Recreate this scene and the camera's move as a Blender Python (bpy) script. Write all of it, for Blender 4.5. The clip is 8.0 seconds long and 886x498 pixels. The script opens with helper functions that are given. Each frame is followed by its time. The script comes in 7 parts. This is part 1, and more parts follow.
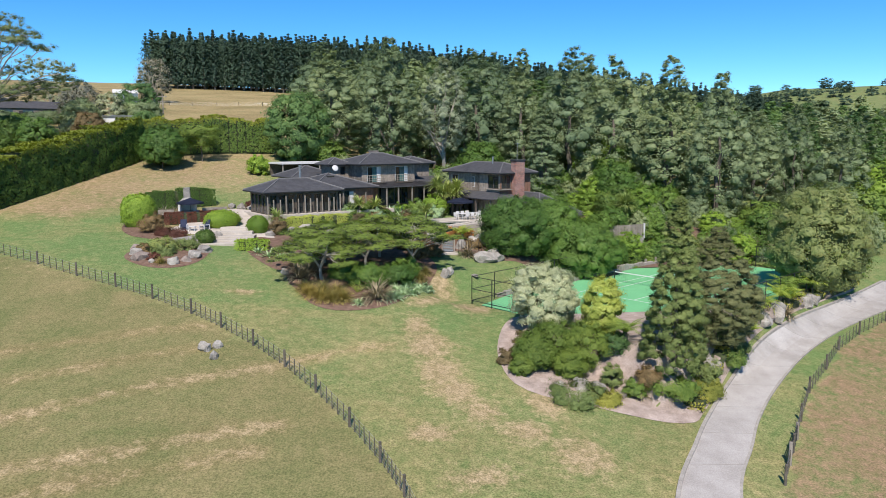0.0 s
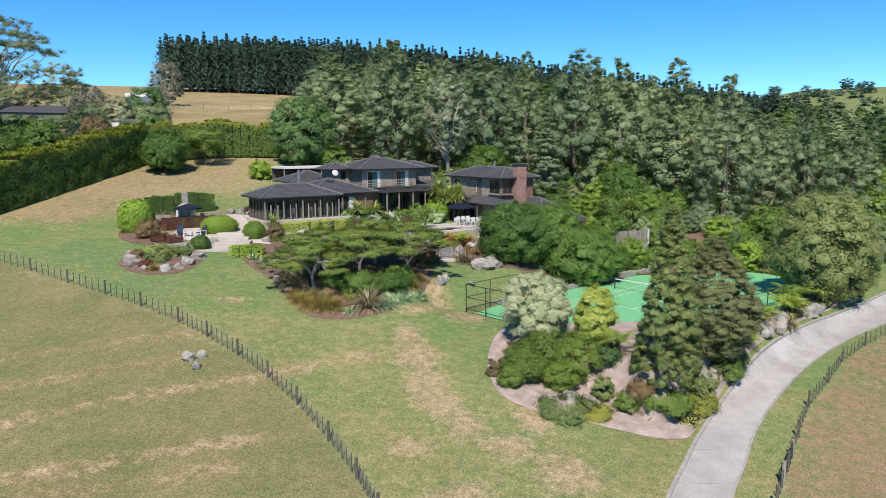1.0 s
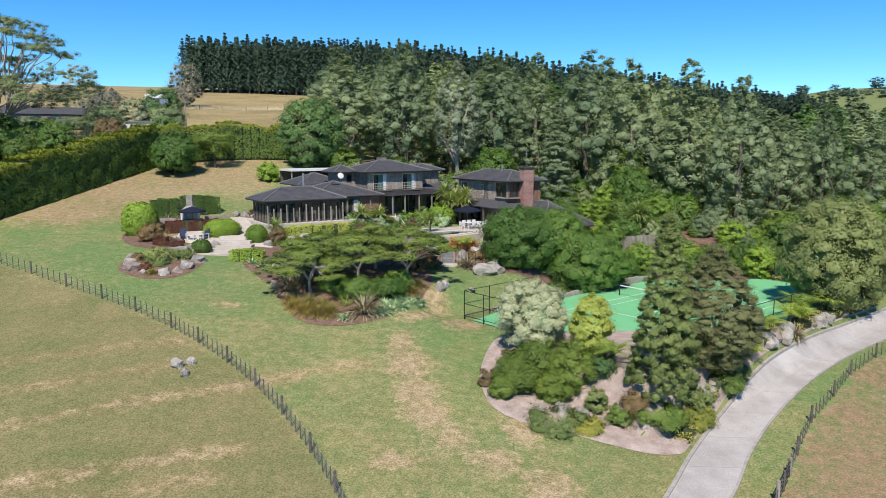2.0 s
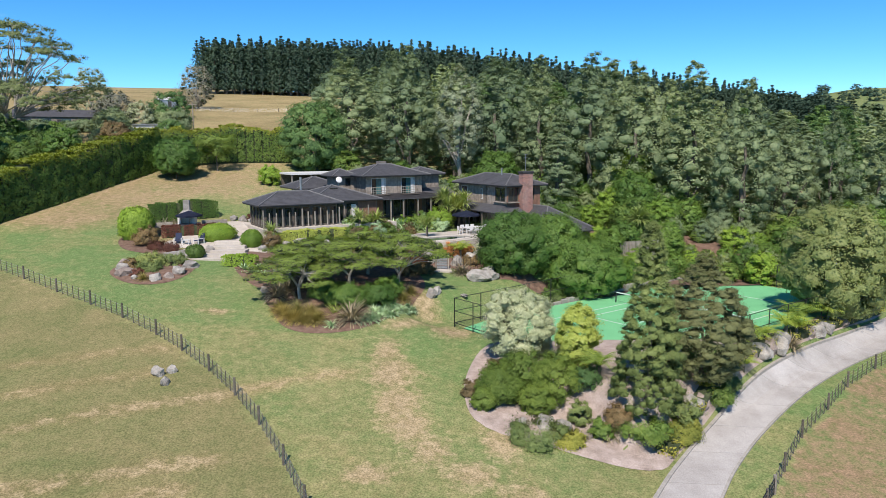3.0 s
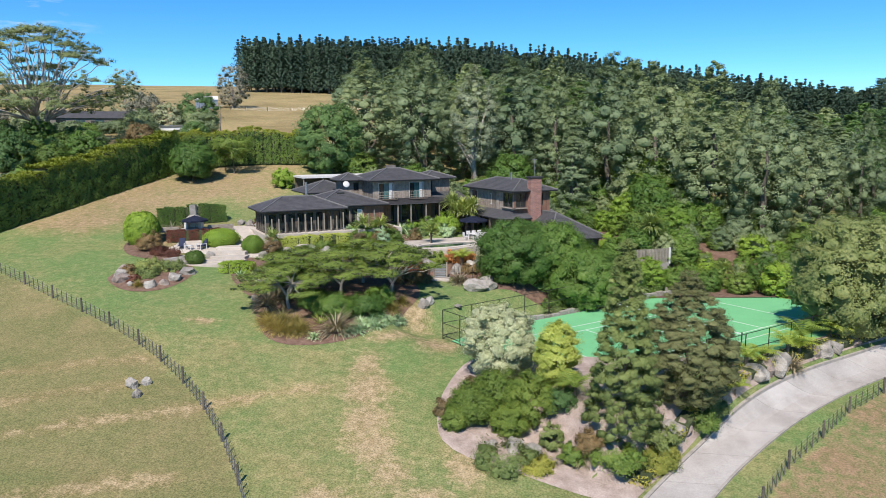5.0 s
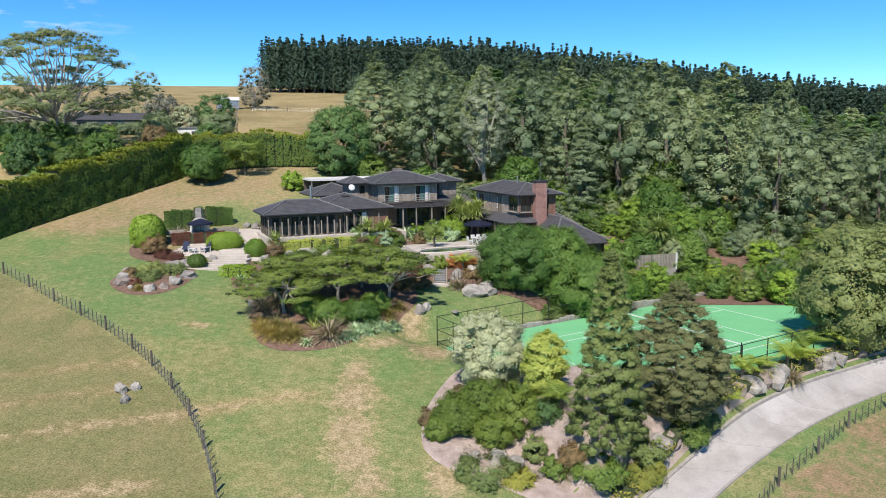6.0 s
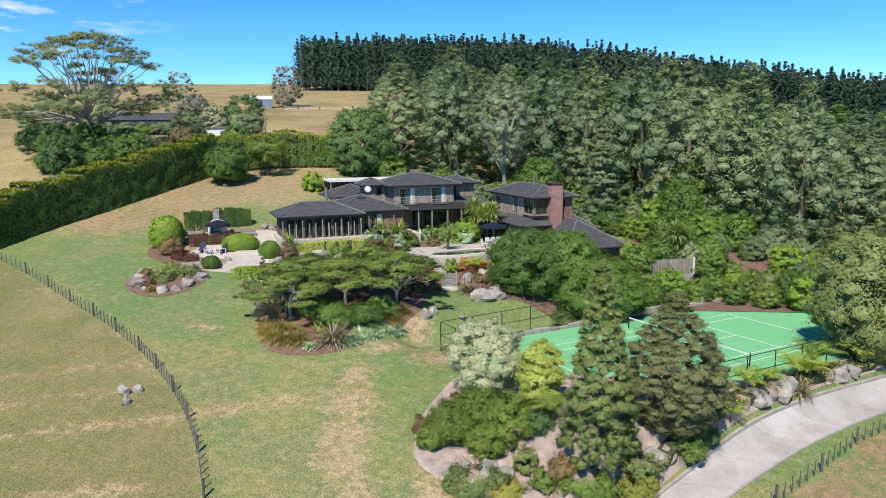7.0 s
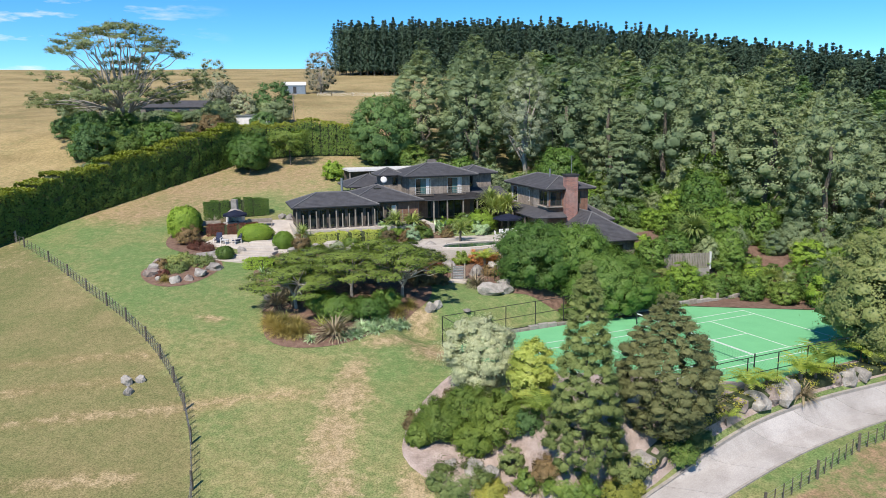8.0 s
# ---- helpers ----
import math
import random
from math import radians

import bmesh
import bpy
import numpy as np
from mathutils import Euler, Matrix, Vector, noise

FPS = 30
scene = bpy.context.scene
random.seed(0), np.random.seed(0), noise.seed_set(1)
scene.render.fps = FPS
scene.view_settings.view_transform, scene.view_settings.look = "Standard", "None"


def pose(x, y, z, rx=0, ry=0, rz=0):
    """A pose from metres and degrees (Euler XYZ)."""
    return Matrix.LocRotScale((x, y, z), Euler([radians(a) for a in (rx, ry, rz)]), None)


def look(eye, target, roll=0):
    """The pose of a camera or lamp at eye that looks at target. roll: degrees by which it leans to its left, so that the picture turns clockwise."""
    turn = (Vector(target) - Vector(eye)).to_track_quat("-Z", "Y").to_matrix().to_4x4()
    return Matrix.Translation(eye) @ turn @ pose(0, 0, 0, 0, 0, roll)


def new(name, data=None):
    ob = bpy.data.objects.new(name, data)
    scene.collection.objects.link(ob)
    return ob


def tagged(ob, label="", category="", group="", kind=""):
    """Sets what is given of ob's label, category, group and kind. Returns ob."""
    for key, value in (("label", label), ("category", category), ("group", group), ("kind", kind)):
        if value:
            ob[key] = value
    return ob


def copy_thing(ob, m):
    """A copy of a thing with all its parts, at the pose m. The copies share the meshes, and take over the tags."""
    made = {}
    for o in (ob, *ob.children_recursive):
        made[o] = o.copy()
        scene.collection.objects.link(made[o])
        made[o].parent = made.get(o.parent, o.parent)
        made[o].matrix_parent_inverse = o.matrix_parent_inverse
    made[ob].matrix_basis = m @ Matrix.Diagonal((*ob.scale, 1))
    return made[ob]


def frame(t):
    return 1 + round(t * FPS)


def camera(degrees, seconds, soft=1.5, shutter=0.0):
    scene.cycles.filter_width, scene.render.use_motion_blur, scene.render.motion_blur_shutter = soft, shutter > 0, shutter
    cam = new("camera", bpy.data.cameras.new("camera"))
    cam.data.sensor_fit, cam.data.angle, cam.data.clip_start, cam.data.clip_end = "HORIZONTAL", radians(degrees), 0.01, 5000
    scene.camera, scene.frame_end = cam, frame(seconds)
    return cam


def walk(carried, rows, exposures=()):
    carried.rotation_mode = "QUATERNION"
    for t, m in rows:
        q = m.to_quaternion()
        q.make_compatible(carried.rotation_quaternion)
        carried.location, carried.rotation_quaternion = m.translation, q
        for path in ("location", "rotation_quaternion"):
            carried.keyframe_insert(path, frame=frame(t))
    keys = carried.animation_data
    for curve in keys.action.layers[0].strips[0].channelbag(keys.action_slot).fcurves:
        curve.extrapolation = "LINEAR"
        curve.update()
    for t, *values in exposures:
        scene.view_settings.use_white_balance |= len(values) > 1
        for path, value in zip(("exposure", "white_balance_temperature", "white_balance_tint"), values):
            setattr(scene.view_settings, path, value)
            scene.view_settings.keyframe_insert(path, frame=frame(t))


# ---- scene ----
cam = camera(63.1, 8.0, soft=0.65)
PATH = [
    (0, (4.504, 0.747, 13.798), (4.519, 2.726, 13.51), -0.2),
    (0.5, (5.535, 1.349, 13.968), (5.532, 3.329, 13.682), -0.2),
    (1, (6.533, 1.866, 14.109), (6.5, 3.845, 13.826), -0.3),
    (1.5, (7.556, 2.396, 14.303), (7.489, 4.374, 14.019), -0.3),
    (3, (10.893, 3.784, 14.939), (10.747, 5.759, 14.655), -0.3),
    (3.5, (12.038, 4.294, 15.213), (11.868, 6.266, 14.925), -0.4),
    (4, (13.215, 4.779, 15.484), (13.008, 6.747, 15.193), -0.4),
    (4.5, (14.356, 5.234, 15.755), (14.113, 7.198, 15.461), -0.4),
    (6, (18.048, 6.638, 16.525), (17.698, 8.584, 16.225), -0.4),
    (6.5, (19.373, 7.096, 16.822), (18.974, 9.033, 16.523), -0.5),
    (7, (20.725, 7.558, 17.191), (20.27, 9.48, 16.881), -0.5),
    (7.5, (22.212, 8.053, 17.601), (21.701, 9.958, 17.269), -0.6),
    (8, (23.729, 8.631, 18.039), (23.164, 10.517, 17.684), -0.6),
]
walk(cam, [(t, look(eye, target, roll)) for t, eye, target, roll in PATH], ((0, 0.51), (4, 0.55), (8, 0.59)))

# ---- daylight: clear sky, high sun behind the first camera ----
SUN = Vector((-0.1, -1.0, 1.27)).normalized()
world = bpy.data.worlds.new("sky")
scene.world = world
world.use_nodes = True
wn = world.node_tree
sky = wn.nodes.new("ShaderNodeTexSky")
sky.sky_type = "NISHITA"
sky.sun_disc = False
sky.sun_elevation = math.asin(SUN.z)
sky.sun_rotation = math.atan2(SUN.x, SUN.y)
sky.altitude = 1800
sky.air_density, sky.dust_density, sky.ozone_density = 0.8, 0.0, 5.0
wn.nodes["Background"].inputs[1].default_value = 0.13
hue = wn.nodes.new("ShaderNodeHueSaturation")
hue.inputs["Saturation"].default_value = 1.25
wn.links.new(sky.outputs[0], hue.inputs["Color"])
tint = wn.nodes.new("ShaderNodeMix")
tint.data_type, tint.blend_type = "RGBA", "MULTIPLY"
tint.inputs[0].default_value = 1.0
tint.inputs[7].default_value = (0.84, 1.0, 0.96, 1)
wn.links.new(hue.outputs[0], tint.inputs[6])
# a few fair-weather clouds low in the west
way = wn.nodes.new("ShaderNodeTexCoord").outputs["Generated"]
stretch = wn.nodes.new("ShaderNodeMapping")
stretch.inputs["Scale"].default_value = (9, 9, 42)
wn.links.new(way, stretch.inputs["Vector"])
puff = wn.nodes.new("ShaderNodeTexNoise")
puff.inputs["Scale"].default_value, puff.inputs["Detail"].default_value, puff.inputs["Roughness"].default_value = 1.3, 6.0, 0.55
wn.links.new(stretch.outputs[0], puff.inputs["Vector"])
near = wn.nodes.new("ShaderNodeVectorMath")
near.operation = "DOT_PRODUCT"
near.inputs[1].default_value = Vector((-0.755, 0.645, 0.118)).normalized()
wn.links.new(way, near.inputs[0])
rim = wn.nodes.new("ShaderNodeMapRange")
rim.inputs["From Min"].default_value, rim.inputs["From Max"].default_value = 0.955, 0.998
wn.links.new(near.outputs["Value"], rim.inputs["Value"])
soft = wn.nodes.new("ShaderNodeMapRange")
soft.inputs["From Min"].default_value, soft.inputs["From Max"].default_value = 0.56, 0.72
wn.links.new(puff.outputs[0], soft.inputs["Value"])
both = wn.nodes.new("ShaderNodeMath")
both.operation = "MULTIPLY"
wn.links.new(rim.outputs[0], both.inputs[0])
wn.links.new(soft.outputs[0], both.inputs[1])
cloud = wn.nodes.new("ShaderNodeMix")
cloud.data_type = "RGBA"
cloud.inputs[7].default_value = (5.2, 5.4, 5.8, 1)
wn.links.new(both.outputs[0], cloud.inputs[0])
wn.links.new(tint.outputs[2], cloud.inputs[6])
wn.links.new(cloud.outputs[2], wn.nodes["Background"].inputs[0])
lamp = bpy.data.lights.new("sun", "SUN")
lamp.energy, lamp.angle, lamp.color = 4.3, radians(0.55), (1.0, 0.9, 0.81)
sun = new("sun", lamp)
sun.matrix_world = look(SUN * 100, (0, 0, 0))


# ---- materials ----
def nodes_of(name):
    m = bpy.data.materials.new(name)
    m.use_nodes = True
    t = m.node_tree
    return m, t, t.nodes["Principled BSDF"]


def tex(t, kind, scale, detail=4.0, rough=0.55, src=None, dist=0.0):
    n = t.nodes.new(kind)
    n.inputs["Scale"].default_value = scale
    if kind == "ShaderNodeTexNoise":
        n.inputs["Detail"].default_value = detail
        n.inputs["Roughness"].default_value = rough
        n.inputs["Distortion"].default_value = dist
    if src is not None:
        t.links.new(src, n.inputs["Vector"])
    return n


def ramp(t, src, stops):
    n = t.nodes.new("ShaderNodeValToRGB")
    e = n.color_ramp.elements
    while len(e) < len(stops):
        e.new(0.5)
    for el, (p, c) in zip(e, stops):
        el.position, el.color = p, (*c, 1)
    t.links.new(src, n.inputs[0])
    return n.outputs[0]


def mix(t, fac, a, b, how="MIX"):
    n = t.nodes.new("ShaderNodeMix")
    n.data_type, n.blend_type = "RGBA", how
    for sock, v in ((n.inputs[0], fac), (n.inputs[6], a), (n.inputs[7], b)):
        if isinstance(v, (int, float)):
            sock.default_value = v
        elif isinstance(v, tuple):
            sock.default_value = (*v, 1)
        else:
            t.links.new(v, sock)
    return n.outputs[2]


def maths(t, op, a, b=0.0, clamp=False):
    n = t.nodes.new("ShaderNodeMath")
    n.operation, n.use_clamp = op, clamp
    for sock, v in ((n.inputs[0], a), (n.inputs[1], b)):
        if isinstance(v, (int, float)):
            sock.default_value = v
        else:
            t.links.new(v, sock)
    return n.outputs[0]


def place(t, kind="Object"):
    return t.nodes.new("ShaderNodeTexCoord").outputs[kind]


def world_place(t):
    return t.nodes.new("ShaderNodeNewGeometry").outputs["Position"]


def bump(t, bsdf, height, strength=0.4, dist=0.05):
    n = t.nodes.new("ShaderNodeBump")
    n.inputs["Strength"].default_value, n.inputs["Distance"].default_value = strength, dist
    t.links.new(height, n.inputs["Height"])
    t.links.new(n.outputs[0], bsdf.inputs["Normal"])


def surface(name, lo, hi, scale=3.0, rough=0.8, grain=40.0, relief=0.3, metal=0.0, depth=0.02, spread=0.12):
    """A mottled surface between two colours, with fine grain and relief."""
    m, t, b = nodes_of(name)
    p = world_place(t)
    a = tex(t, "ShaderNodeTexNoise", scale, 5, 0.6, p)
    g = tex(t, "ShaderNodeTexNoise", grain, 3, 0.6, p)
    c = ramp(t, a.outputs[0], [(0.32, lo), (0.68, hi)])
    r = t.nodes.new("ShaderNodeObjectInfo").outputs["Random"]
    c = mix(t, 1.0, c, ramp(t, g.outputs[0], [(0.3, (0.72,) * 3), (0.7, (1.0,) * 3)]), "MULTIPLY")
    c = mix(t, 1.0, c, ramp(t, r, [(0, (1 - spread,) * 3), (1, (1.0,) * 3)]), "MULTIPLY")
    t.links.new(c, b.inputs["Base Color"])
    b.inputs["Roughness"].default_value, b.inputs["Metallic"].default_value = rough, metal
    bump(t, b, g.outputs[0], relief, depth)
    return m


GAIN = 1.8


def foliage(name, dark, mid, light, through_amount=0.3, gloss=0.5, scale=0.5, gain=1.0, tone=(1.1, 1.0, 0.95)):
    """Leaves: each leaf, each clump and each plant differ a little in colour."""
    m, t, b = nodes_of(name)
    geo = t.nodes.new("ShaderNodeNewGeometry")
    p = geo.outputs["Position"]
    isl = geo.outputs["Random Per Island"]
    big = tex(t, "ShaderNodeTexNoise", scale, 3, 0.5, p)
    fine = tex(t, "ShaderNodeTexNoise", 5.5, 3, 0.65, p)
    v = maths(t, "ADD", maths(t, "MULTIPLY", isl, 0.2), maths(t, "MULTIPLY", big.outputs[0], 0.45))
    v = maths(t, "ADD", v, maths(t, "SUBTRACT", maths(t, "MULTIPLY", fine.outputs[0], 0.5), 0.05))
    c = ramp(t, v, [(q, tuple(k * GAIN * gain * q3 for k, q3 in zip(col, tone))) for q, col in ((0.2, dark), (0.52, mid), (0.86, light))])
    r = t.nodes.new("ShaderNodeObjectInfo").outputs["Random"]
    c = mix(t, 1.0, c, ramp(t, r, [(0, (0.62, 0.7, 0.7)), (0.35, (0.85, 0.88, 0.86)), (0.7, (1.05, 1.03, 0.95)), (1, (1.22, 1.17, 1.08))]), "MULTIPLY")
    t.links.new(c, b.inputs["Base Color"])
    b.inputs["Roughness"].default_value = gloss
    b.inputs["Specular IOR Level"].default_value = 0.22
    bump(t, b, fine.outputs[0], 0.7, 0.12)
    tr = t.nodes.new("ShaderNodeBsdfTranslucent")
    t.links.new(mix(t, 1.0, c, (1.25, 1.3, 0.6), "MULTIPLY"), tr.inputs[0])
    mx = t.nodes.new("ShaderNodeMixShader")
    mx.inputs[0].default_value = through_amount
    t.links.new(b.outputs[0], mx.inputs[1])
    t.links.new(tr.outputs[0], mx.inputs[2])
    t.links.new(mx.outputs[0], t.nodes["Material Output"].inputs[0])
    return m


LEAF = {
    "forest": foliage("forest_leaf", (0.034, 0.054, 0.03), (0.078, 0.108, 0.056), (0.135, 0.166, 0.092), scale=0.25, gain=1.58, tone=(1.08, 1.0, 1.04)),
    "forest_grey": foliage("grey_green_leaf", (0.05, 0.068, 0.046), (0.108, 0.134, 0.09), (0.175, 0.205, 0.145), scale=0.25, gain=1.5, tone=(1.08, 1.0, 1.04)),
    "forest_dark": foliage("dark_leaf", (0.018, 0.042, 0.016), (0.045, 0.085, 0.028), (0.09, 0.14, 0.045), scale=0.3, gain=1.5, tone=(1.08, 1.0, 1.04)),
    "pine": foliage("pine_needle", (0.016, 0.03, 0.018), (0.032, 0.054, 0.03), (0.056, 0.086, 0.046), 0.1, 0.6, 0.12, 0.95, (0.95, 1.0, 1.2)),
    "broad": foliage("glossy_leaf", (0.03, 0.07, 0.016), (0.075, 0.145, 0.032), (0.13, 0.2, 0.055), 0.25, 0.35, 0.7, 0.88),
    # hedge toned down as if shaded; yellow young growth brightened as if sunlit
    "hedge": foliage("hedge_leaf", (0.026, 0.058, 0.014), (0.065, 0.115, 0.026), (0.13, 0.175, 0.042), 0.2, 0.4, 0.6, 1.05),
    "young_lit": foliage("young_lit_hedge_leaf", (0.06, 0.09, 0.014), (0.14, 0.175, 0.028), (0.25, 0.275, 0.05), 0.25, 0.4, 0.6, 1.0),
    "bright": foliage("bright_leaf", (0.055, 0.11, 0.018), (0.115, 0.195, 0.032), (0.195, 0.28, 0.055), 0.3, 0.45, 0.9),
    "yellow": foliage("yellow_leaf", (0.12, 0.155, 0.03), (0.25, 0.295, 0.07), (0.4, 0.43, 0.17), 0.3, 0.45, 1.2, 1.2),
    "silver": foliage("silver_leaf", (0.085, 0.115, 0.075), (0.17, 0.21, 0.15), (0.29, 0.335, 0.26), 0.25, 0.5, 1.0, 1.15),
    "olive": foliage("olive_needle", (0.045, 0.07, 0.024), (0.098, 0.135, 0.046), (0.165, 0.205, 0.078), 0.15, 0.6, 0.9, 1.08),
    "brown_needle": foliage("bronze_needle", (0.036, 0.048, 0.022), (0.07, 0.086, 0.04), (0.115, 0.134, 0.064), 0.12, 0.6, 0.9, 1.05),
    "feather": foliage("feathery_leaf", (0.045, 0.085, 0.018), (0.11, 0.17, 0.036), (0.2, 0.255, 0.066), 0.3, 0.5, 0.9, 0.9),
    "pale_growth": foliage("pale_growth_leaf", (0.06, 0.095, 0.032), (0.135, 0.185, 0.072), (0.25, 0.28, 0.13), 0.25, 0.4, 0.8, 0.8),
    "grey_tree": foliage("ashen_leaf", (0.11, 0.12, 0.1), (0.19, 0.2, 0.165), (0.28, 0.29, 0.24), 0.15, 0.6, 0.5, 0.75),
    "red": foliage("maroon_leaf", (0.04, 0.018, 0.013), (0.085, 0.035, 0.026), (0.14, 0.065, 0.045), 0.2, 0.5, 1.2),
    "rust": foliage("russet_leaf", (0.05, 0.045, 0.024), (0.105, 0.085, 0.045), (0.18, 0.14, 0.075), 0.2, 0.6, 1.2),
    "orange": foliage("orange_bloom", (0.16, 0.075, 0.025), (0.34, 0.16, 0.065), (0.46, 0.27, 0.14), 0.2, 0.5, 1.5),
    "fern": foliage("fern_frond", (0.07, 0.115, 0.02), (0.15, 0.215, 0.045), (0.27, 0.33, 0.085), 0.35, 0.45, 1.2),
    "flax": foliage("flax_blade", (0.07, 0.065, 0.05), (0.15, 0.14, 0.1), (0.28, 0.26, 0.19), 0.15, 0.4, 1.5),
    "tussock": foliage("tussock_blade", (0.09, 0.085, 0.028), (0.18, 0.165, 0.058), (0.3, 0.27, 0.12), 0.25, 0.6, 1.5),
    "agave": foliage("blue_green_blade", (0.09, 0.16, 0.09), (0.19, 0.29, 0.18), (0.33, 0.42, 0.3), 0.15, 0.4, 1.2),
    "palm": foliage("palm_blade", (0.09, 0.13, 0.035), (0.18, 0.23, 0.07), (0.31, 0.35, 0.15), 0.25, 0.4, 1.2),
    "gum": foliage("gum_leaf", (0.03, 0.048, 0.024), (0.062, 0.09, 0.042), (0.11, 0.14, 0.066), 0.2, 0.45, 0.5, 1.2),
    "moss": foliage("mossy_cover", (0.075, 0.092, 0.02), (0.15, 0.165, 0.036), (0.24, 0.24, 0.062), 0.2, 0.7, 1.2, 1.2),
}
# filler inside sparse crowns and hedges, coloured like leaves in shade
SHADED_CORE = surface("shaded_leaf_core", (0.035, 0.052, 0.018), (0.085, 0.11, 0.042), 3.5, 0.95, 6, 1.0, depth=0.15)
BARK = surface("bark", (0.1, 0.085, 0.065), (0.21, 0.18, 0.145), 4, 0.9, 30, 0.6)
PALE_BARK = surface("pale_bark", (0.3, 0.27, 0.22), (0.5, 0.46, 0.4), 3, 0.8, 20, 0.4)
ROOF = surface("roof_shingle", (0.052, 0.052, 0.057), (0.088, 0.088, 0.095), 1.6, 0.75, 12, 0.5)
ROOF_CAP = surface("roof_ridge", (0.13, 0.13, 0.13), (0.19, 0.19, 0.19), 3, 0.7, 20, 0.3)
CEDAR = surface("weathered_board", (0.19, 0.17, 0.15), (0.36, 0.325, 0.285), 2.2, 0.85, 25, 0.4, spread=0.4)
CEDAR_RED = surface("red_brown_board", (0.19, 0.105, 0.07), (0.33, 0.18, 0.12), 2.2, 0.8, 25, 0.4, spread=0.35)
DARK_WOOD = surface("dark_timber", (0.085, 0.072, 0.06), (0.16, 0.135, 0.11), 2.5, 0.8, 25, 0.3)
GREY_WOOD = surface("grey_timber", (0.26, 0.23, 0.19), (0.42, 0.38, 0.32), 3, 0.85, 30, 0.5, spread=0.3)
POST_WOOD = surface("fence_timber", (0.09, 0.08, 0.06), (0.17, 0.15, 0.12), 3, 0.9, 30, 0.5, spread=0.3)
WHITE = surface("white_paint", (0.68, 0.68, 0.66), (0.8, 0.8, 0.78), 2, 0.5, 30, 0.05)
STEEL = surface("galvanised_steel", (0.4, 0.41, 0.42), (0.55, 0.56, 0.57), 4, 0.4, 20, 0.1, 0.8)
BLACK = surface("black_mesh_steel", (0.02, 0.022, 0.022), (0.04, 0.042, 0.042), 4, 0.5, 20, 0.1, 0.3)
CEDAR_PALE = surface("silvered_board", (0.24, 0.205, 0.17), (0.45, 0.39, 0.33), 2.2, 0.85, 25, 0.4, spread=0.4)
STONE = surface("field_stone", (0.27, 0.25, 0.22), (0.52, 0.49, 0.44), 1.6, 0.9, 9, 0.9, depth=0.1, spread=0.3)
PINK_STONE = surface("pink_stone", (0.27, 0.21, 0.18), (0.46, 0.39, 0.34), 1.4, 0.9, 9, 0.8, depth=0.1, spread=0.3)
CONCRETE = surface("drive_concrete", (0.36, 0.335, 0.31), (0.5, 0.475, 0.45), 0.45, 0.85, 14, 0.15, spread=0.12)
KERB = surface("kerb_concrete", (0.3, 0.28, 0.25), (0.44, 0.41, 0.37), 2, 0.9, 20, 0.3)
PAVING = surface("cream_paving", (0.46, 0.41, 0.35), (0.6, 0.55, 0.48), 0.9, 0.85, 18, 0.25, spread=0.15)
MULCH = surface("bark_mulch", (0.13, 0.075, 0.05), (0.25, 0.16, 0.115), 2.2, 0.95, 11, 1.0, depth=0.06)
PINK_MULCH = surface("pale_gravel_mulch", (0.3, 0.235, 0.195), (0.5, 0.41, 0.36), 1.2, 0.95, 11, 1.0, depth=0.06)
NAVY = surface("navy_canvas", (0.018, 0.026, 0.06), (0.03, 0.042, 0.09), 3, 0.85, 60, 0.2)
CHARCOAL = surface("charcoal_paint", (0.03, 0.03, 0.032), (0.05, 0.05, 0.053), 3, 0.6, 40, 0.1)
LINE = surface("court_line", (0.72, 0.74, 0.7), (0.8, 0.82, 0.78), 3, 0.8, 30, 0.1)
COURT = surface("court_green", (0.165, 0.5, 0.225), (0.19, 0.55, 0.25), 0.5, 0.85, 50, 0.1)


def brick_material():
    m, t, b = nodes_of("chimney_brick")
    sep = t.nodes.new("ShaderNodeSeparateXYZ")
    t.links.new(place(t), sep.inputs[0])
    com = t.nodes.new("ShaderNodeCombineXYZ")
    t.links.new(maths(t, "ADD", sep.outputs[0], sep.outputs[1]), com.inputs[0])
    t.links.new(sep.outputs[2], com.inputs[1])
    br = t.nodes.new("ShaderNodeTexBrick")
    t.links.new(com.outputs[0], br.inputs["Vector"])
    br.inputs["Scale"].default_value = 1.0
    br.inputs["Brick Width"].default_value, br.inputs["Row Height"].default_value, br.inputs["Mortar Size"].default_value = 0.34, 0.115, 0.012
    br.inputs["Color1"].default_value, br.inputs["Color2"].default_value, br.inputs["Mortar"].default_value = (0.33, 0.15, 0.11, 1), (0.2, 0.1, 0.085, 1), (0.36, 0.31, 0.28, 1)
    n = tex(t, "ShaderNodeTexNoise", 2.2, 4, 0.6, world_place(t))
    c = mix(t, 1.0, br.outputs["Color"], ramp(t, n.outputs[0], [(0.3, (0.75,) * 3), (0.7, (1.25, 1.2, 1.2))]), "MULTIPLY")
    t.links.new(c, b.inputs["Base Color"])
    b.inputs["Roughness"].default_value = 0.9
    bump(t, b, br.outputs["Fac"], -0.5, 0.02)
    return m


CHIMNEY_BRICK = brick_material()


def glass_material():
    m, t, b = nodes_of("window_glass")
    b.inputs["Base Color"].default_value = (0.03, 0.04, 0.045, 1)
    b.inputs["Roughness"].default_value = 0.04
    b.inputs["Specular IOR Level"].default_value = 0.8
    b.inputs["Transmission Weight"].default_value = 0.35
    return m


GLASS = glass_material()
